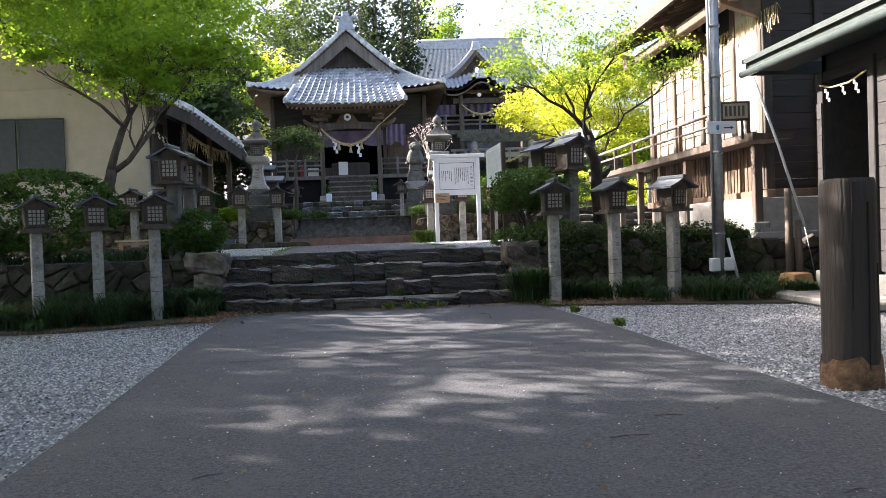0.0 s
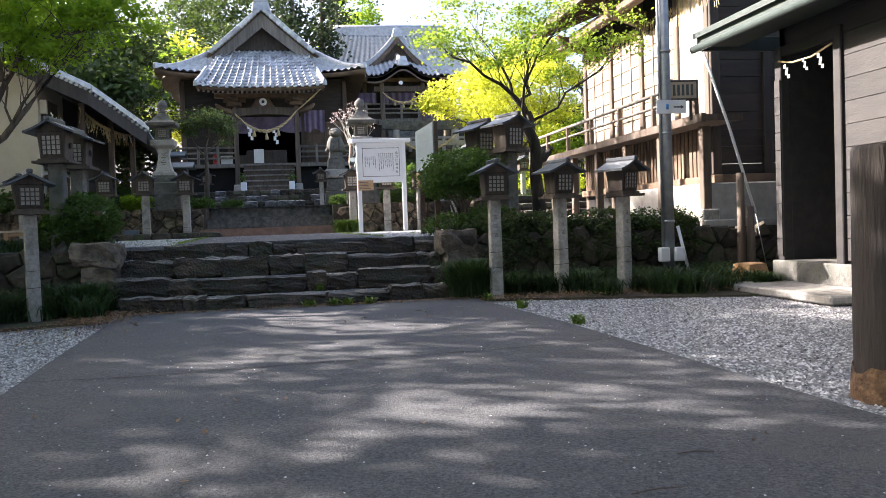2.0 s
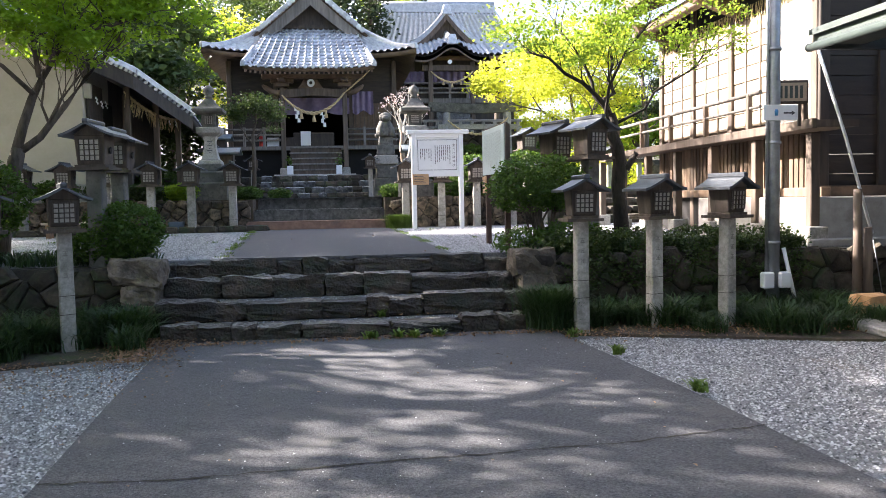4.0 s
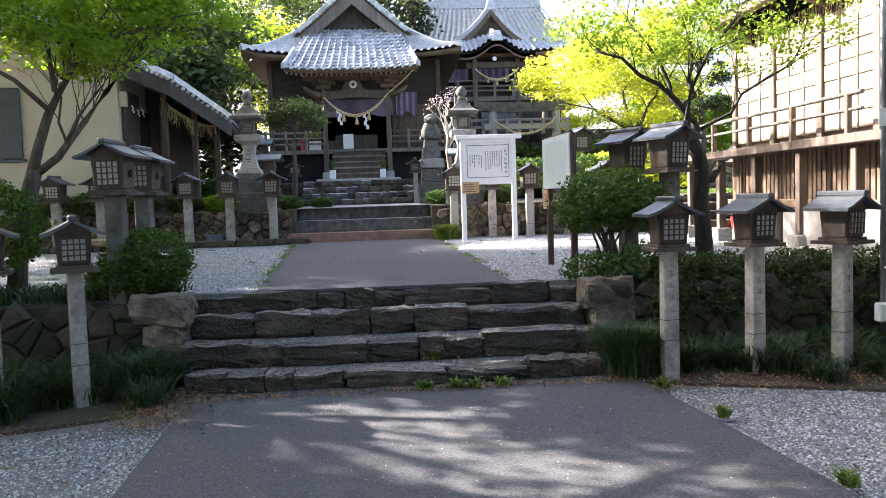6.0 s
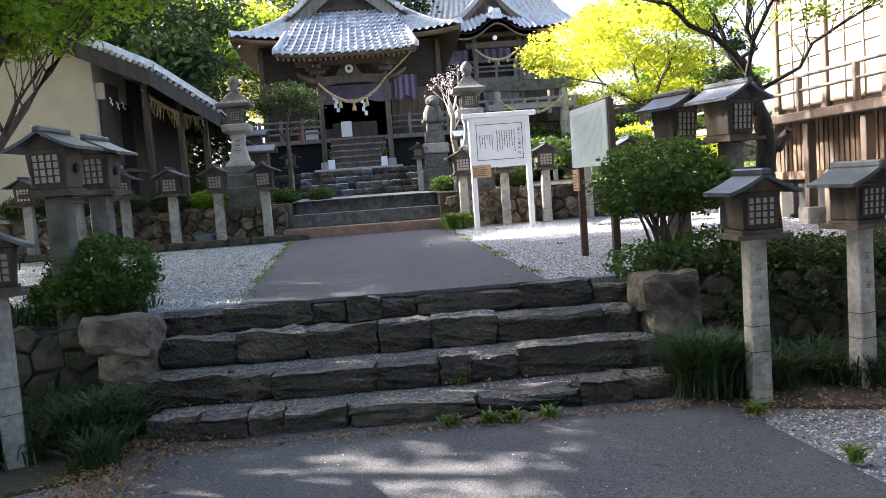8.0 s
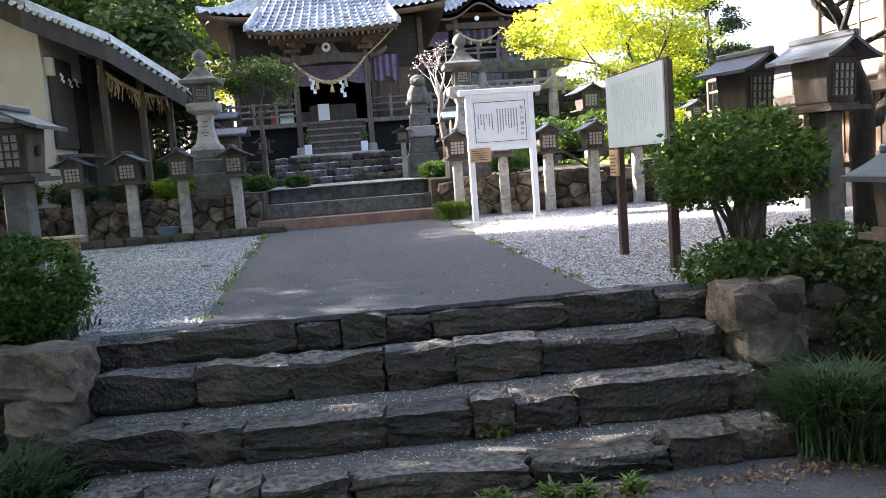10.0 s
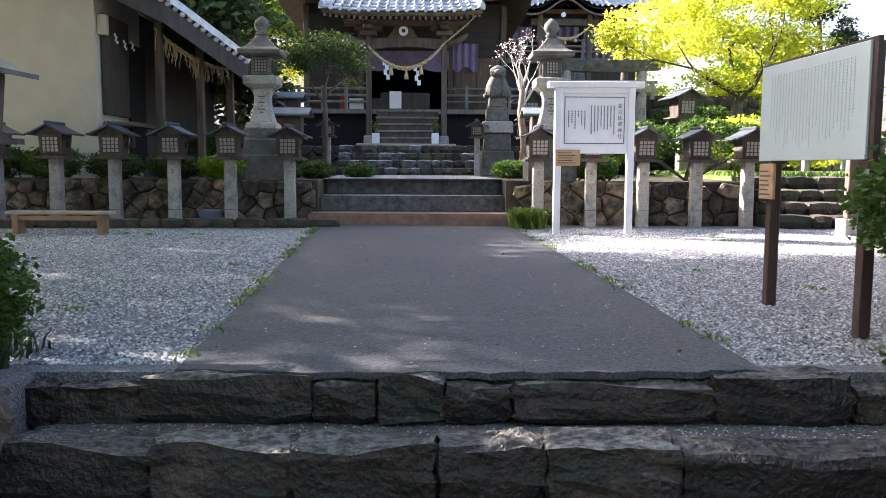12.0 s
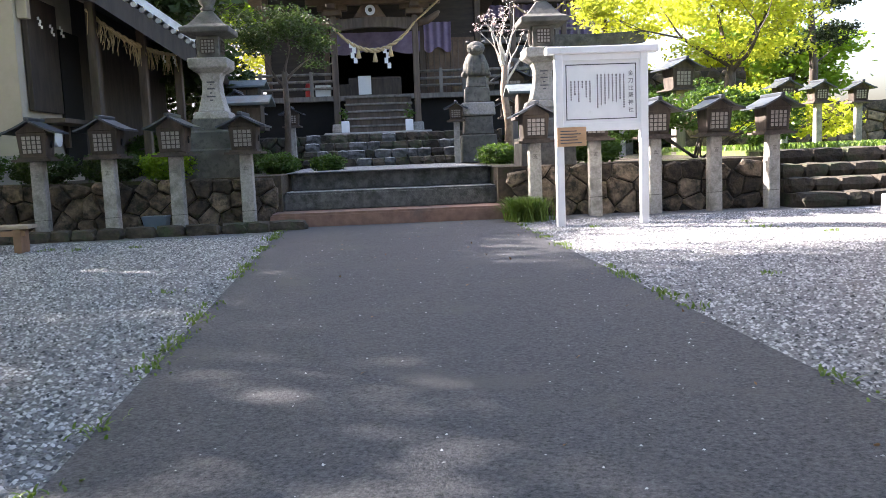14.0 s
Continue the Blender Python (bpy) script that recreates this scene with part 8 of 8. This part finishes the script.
dry = np.concatenate([scatter(900, lambda n: rng.uniform(-2.3, 2.2, n), lambda n: -1.98 + rng.normal(size=n) * 0.07, 0.035),
                      scatter(1300, lambda n: rng.normal(size=n) * 0.22 - 2.25, lambda n: rng.uniform(-3.0, -1.6, n), 0.06),
                      scatter(1200, lambda n: rng.uniform(2.2, 6.0, n), lambda n: -2.35 + rng.normal(size=n) * 0.25, 0.06),
                      scatter(700, lambda n: rng.uniform(-4.6, -1.7, n), lambda n: -2.6 - rng.exponential(0.7, n), 0.02),
                      scatter(600, lambda n: rng.uniform(4.8, 6.5, n), lambda n: rng.uniform(-2.6, -0.9, n), 0.07),
                      scatter(60, lambda n: rng.uniform(-1.8, 2.6, n), lambda n: rng.uniform(-11, -2, n), 0.03),
                      scatter(40, lambda n: rng.uniform(-1.8, 1.2, n), lambda n: rng.uniform(0.3, 10, n), LAND + 0.022),
                      scatter(160, lambda n: rng.uniform(-2.2, 2.0, n), lambda n: -1.22 + rng.normal(size=n) * 0.05, 0.185)])
tagged(leaves("dead_leaves", dry, 0.036, DRY, None, 0.9), "scattered brown dead leaves", "leaves", kind="stuff")
for x, y, a, L in ((1.3, -9.6, 0.1, 0.22), (1.9, -10.6, 0.3, 0.12), (1.65, -9.2, -0.1, 0.16), (-0.75, -9.9, 0.5, 0.14), (0.7, -3.6, 0.9, 0.1), (1.35, -3.2, -0.4, 0.1)):
    bm = B()
    d = Vector((math.cos(a), math.sin(a), 0)) * L / 2
    tube(bm, [Vector((x, y, 0.028)) - d, Vector((x, y + 0.012, 0.031)), Vector((x, y, 0.028)) + d], [0.003, 0.0035, 0.002], 5)
    solo("twig", bm, BARK, "thin dark fallen twig on the asphalt", "twig", "twigs on the asphalt")


def crack(pts, w, seed, z):
    """A narrow dark open crack in the asphalt."""
    r = random.Random(seed)
    V, F = [], []
    n = 60
    for i in range(n + 1):
        t = i / n * (len(pts) - 1)
        k = min(int(t), len(pts) - 2)
        p = Vector(pts[k]).lerp(Vector(pts[k + 1]), t - k)
        o = r.uniform(-0.018, 0.018)
        ww = w * r.uniform(0.35, 1.3)
        V += [(p.x, p.y + o - ww, z), (p.x, p.y + o + ww, z)]
        if i:
            F.append((2 * i - 2, 2 * i, 2 * i + 1, 2 * i - 1))
    tagged(raw("crack", V, F, JOINT), "narrow dark crack across the asphalt", kind="structure")


crack([(-1.88, -6.35), (-1.2, -6.42), (0.3, -6.3), (1.6, -6.2), (2.62, -6.0)], 0.010, 3, 0.0265)
crack([(-2.4, 8.2), (-1.2, 8.15), (0.0, 8.3), (1.1, 8.2)], 0.010, 4, LAND + 0.0205)

# the plan's units become metres
for ob in [o for o in bpy.data.objects if o.parent is None and o.type in {"MESH", "EMPTY"}]:
    ob.matrix_basis = Matrix.Scale(METRE, 4) @ ob.matrix_basis
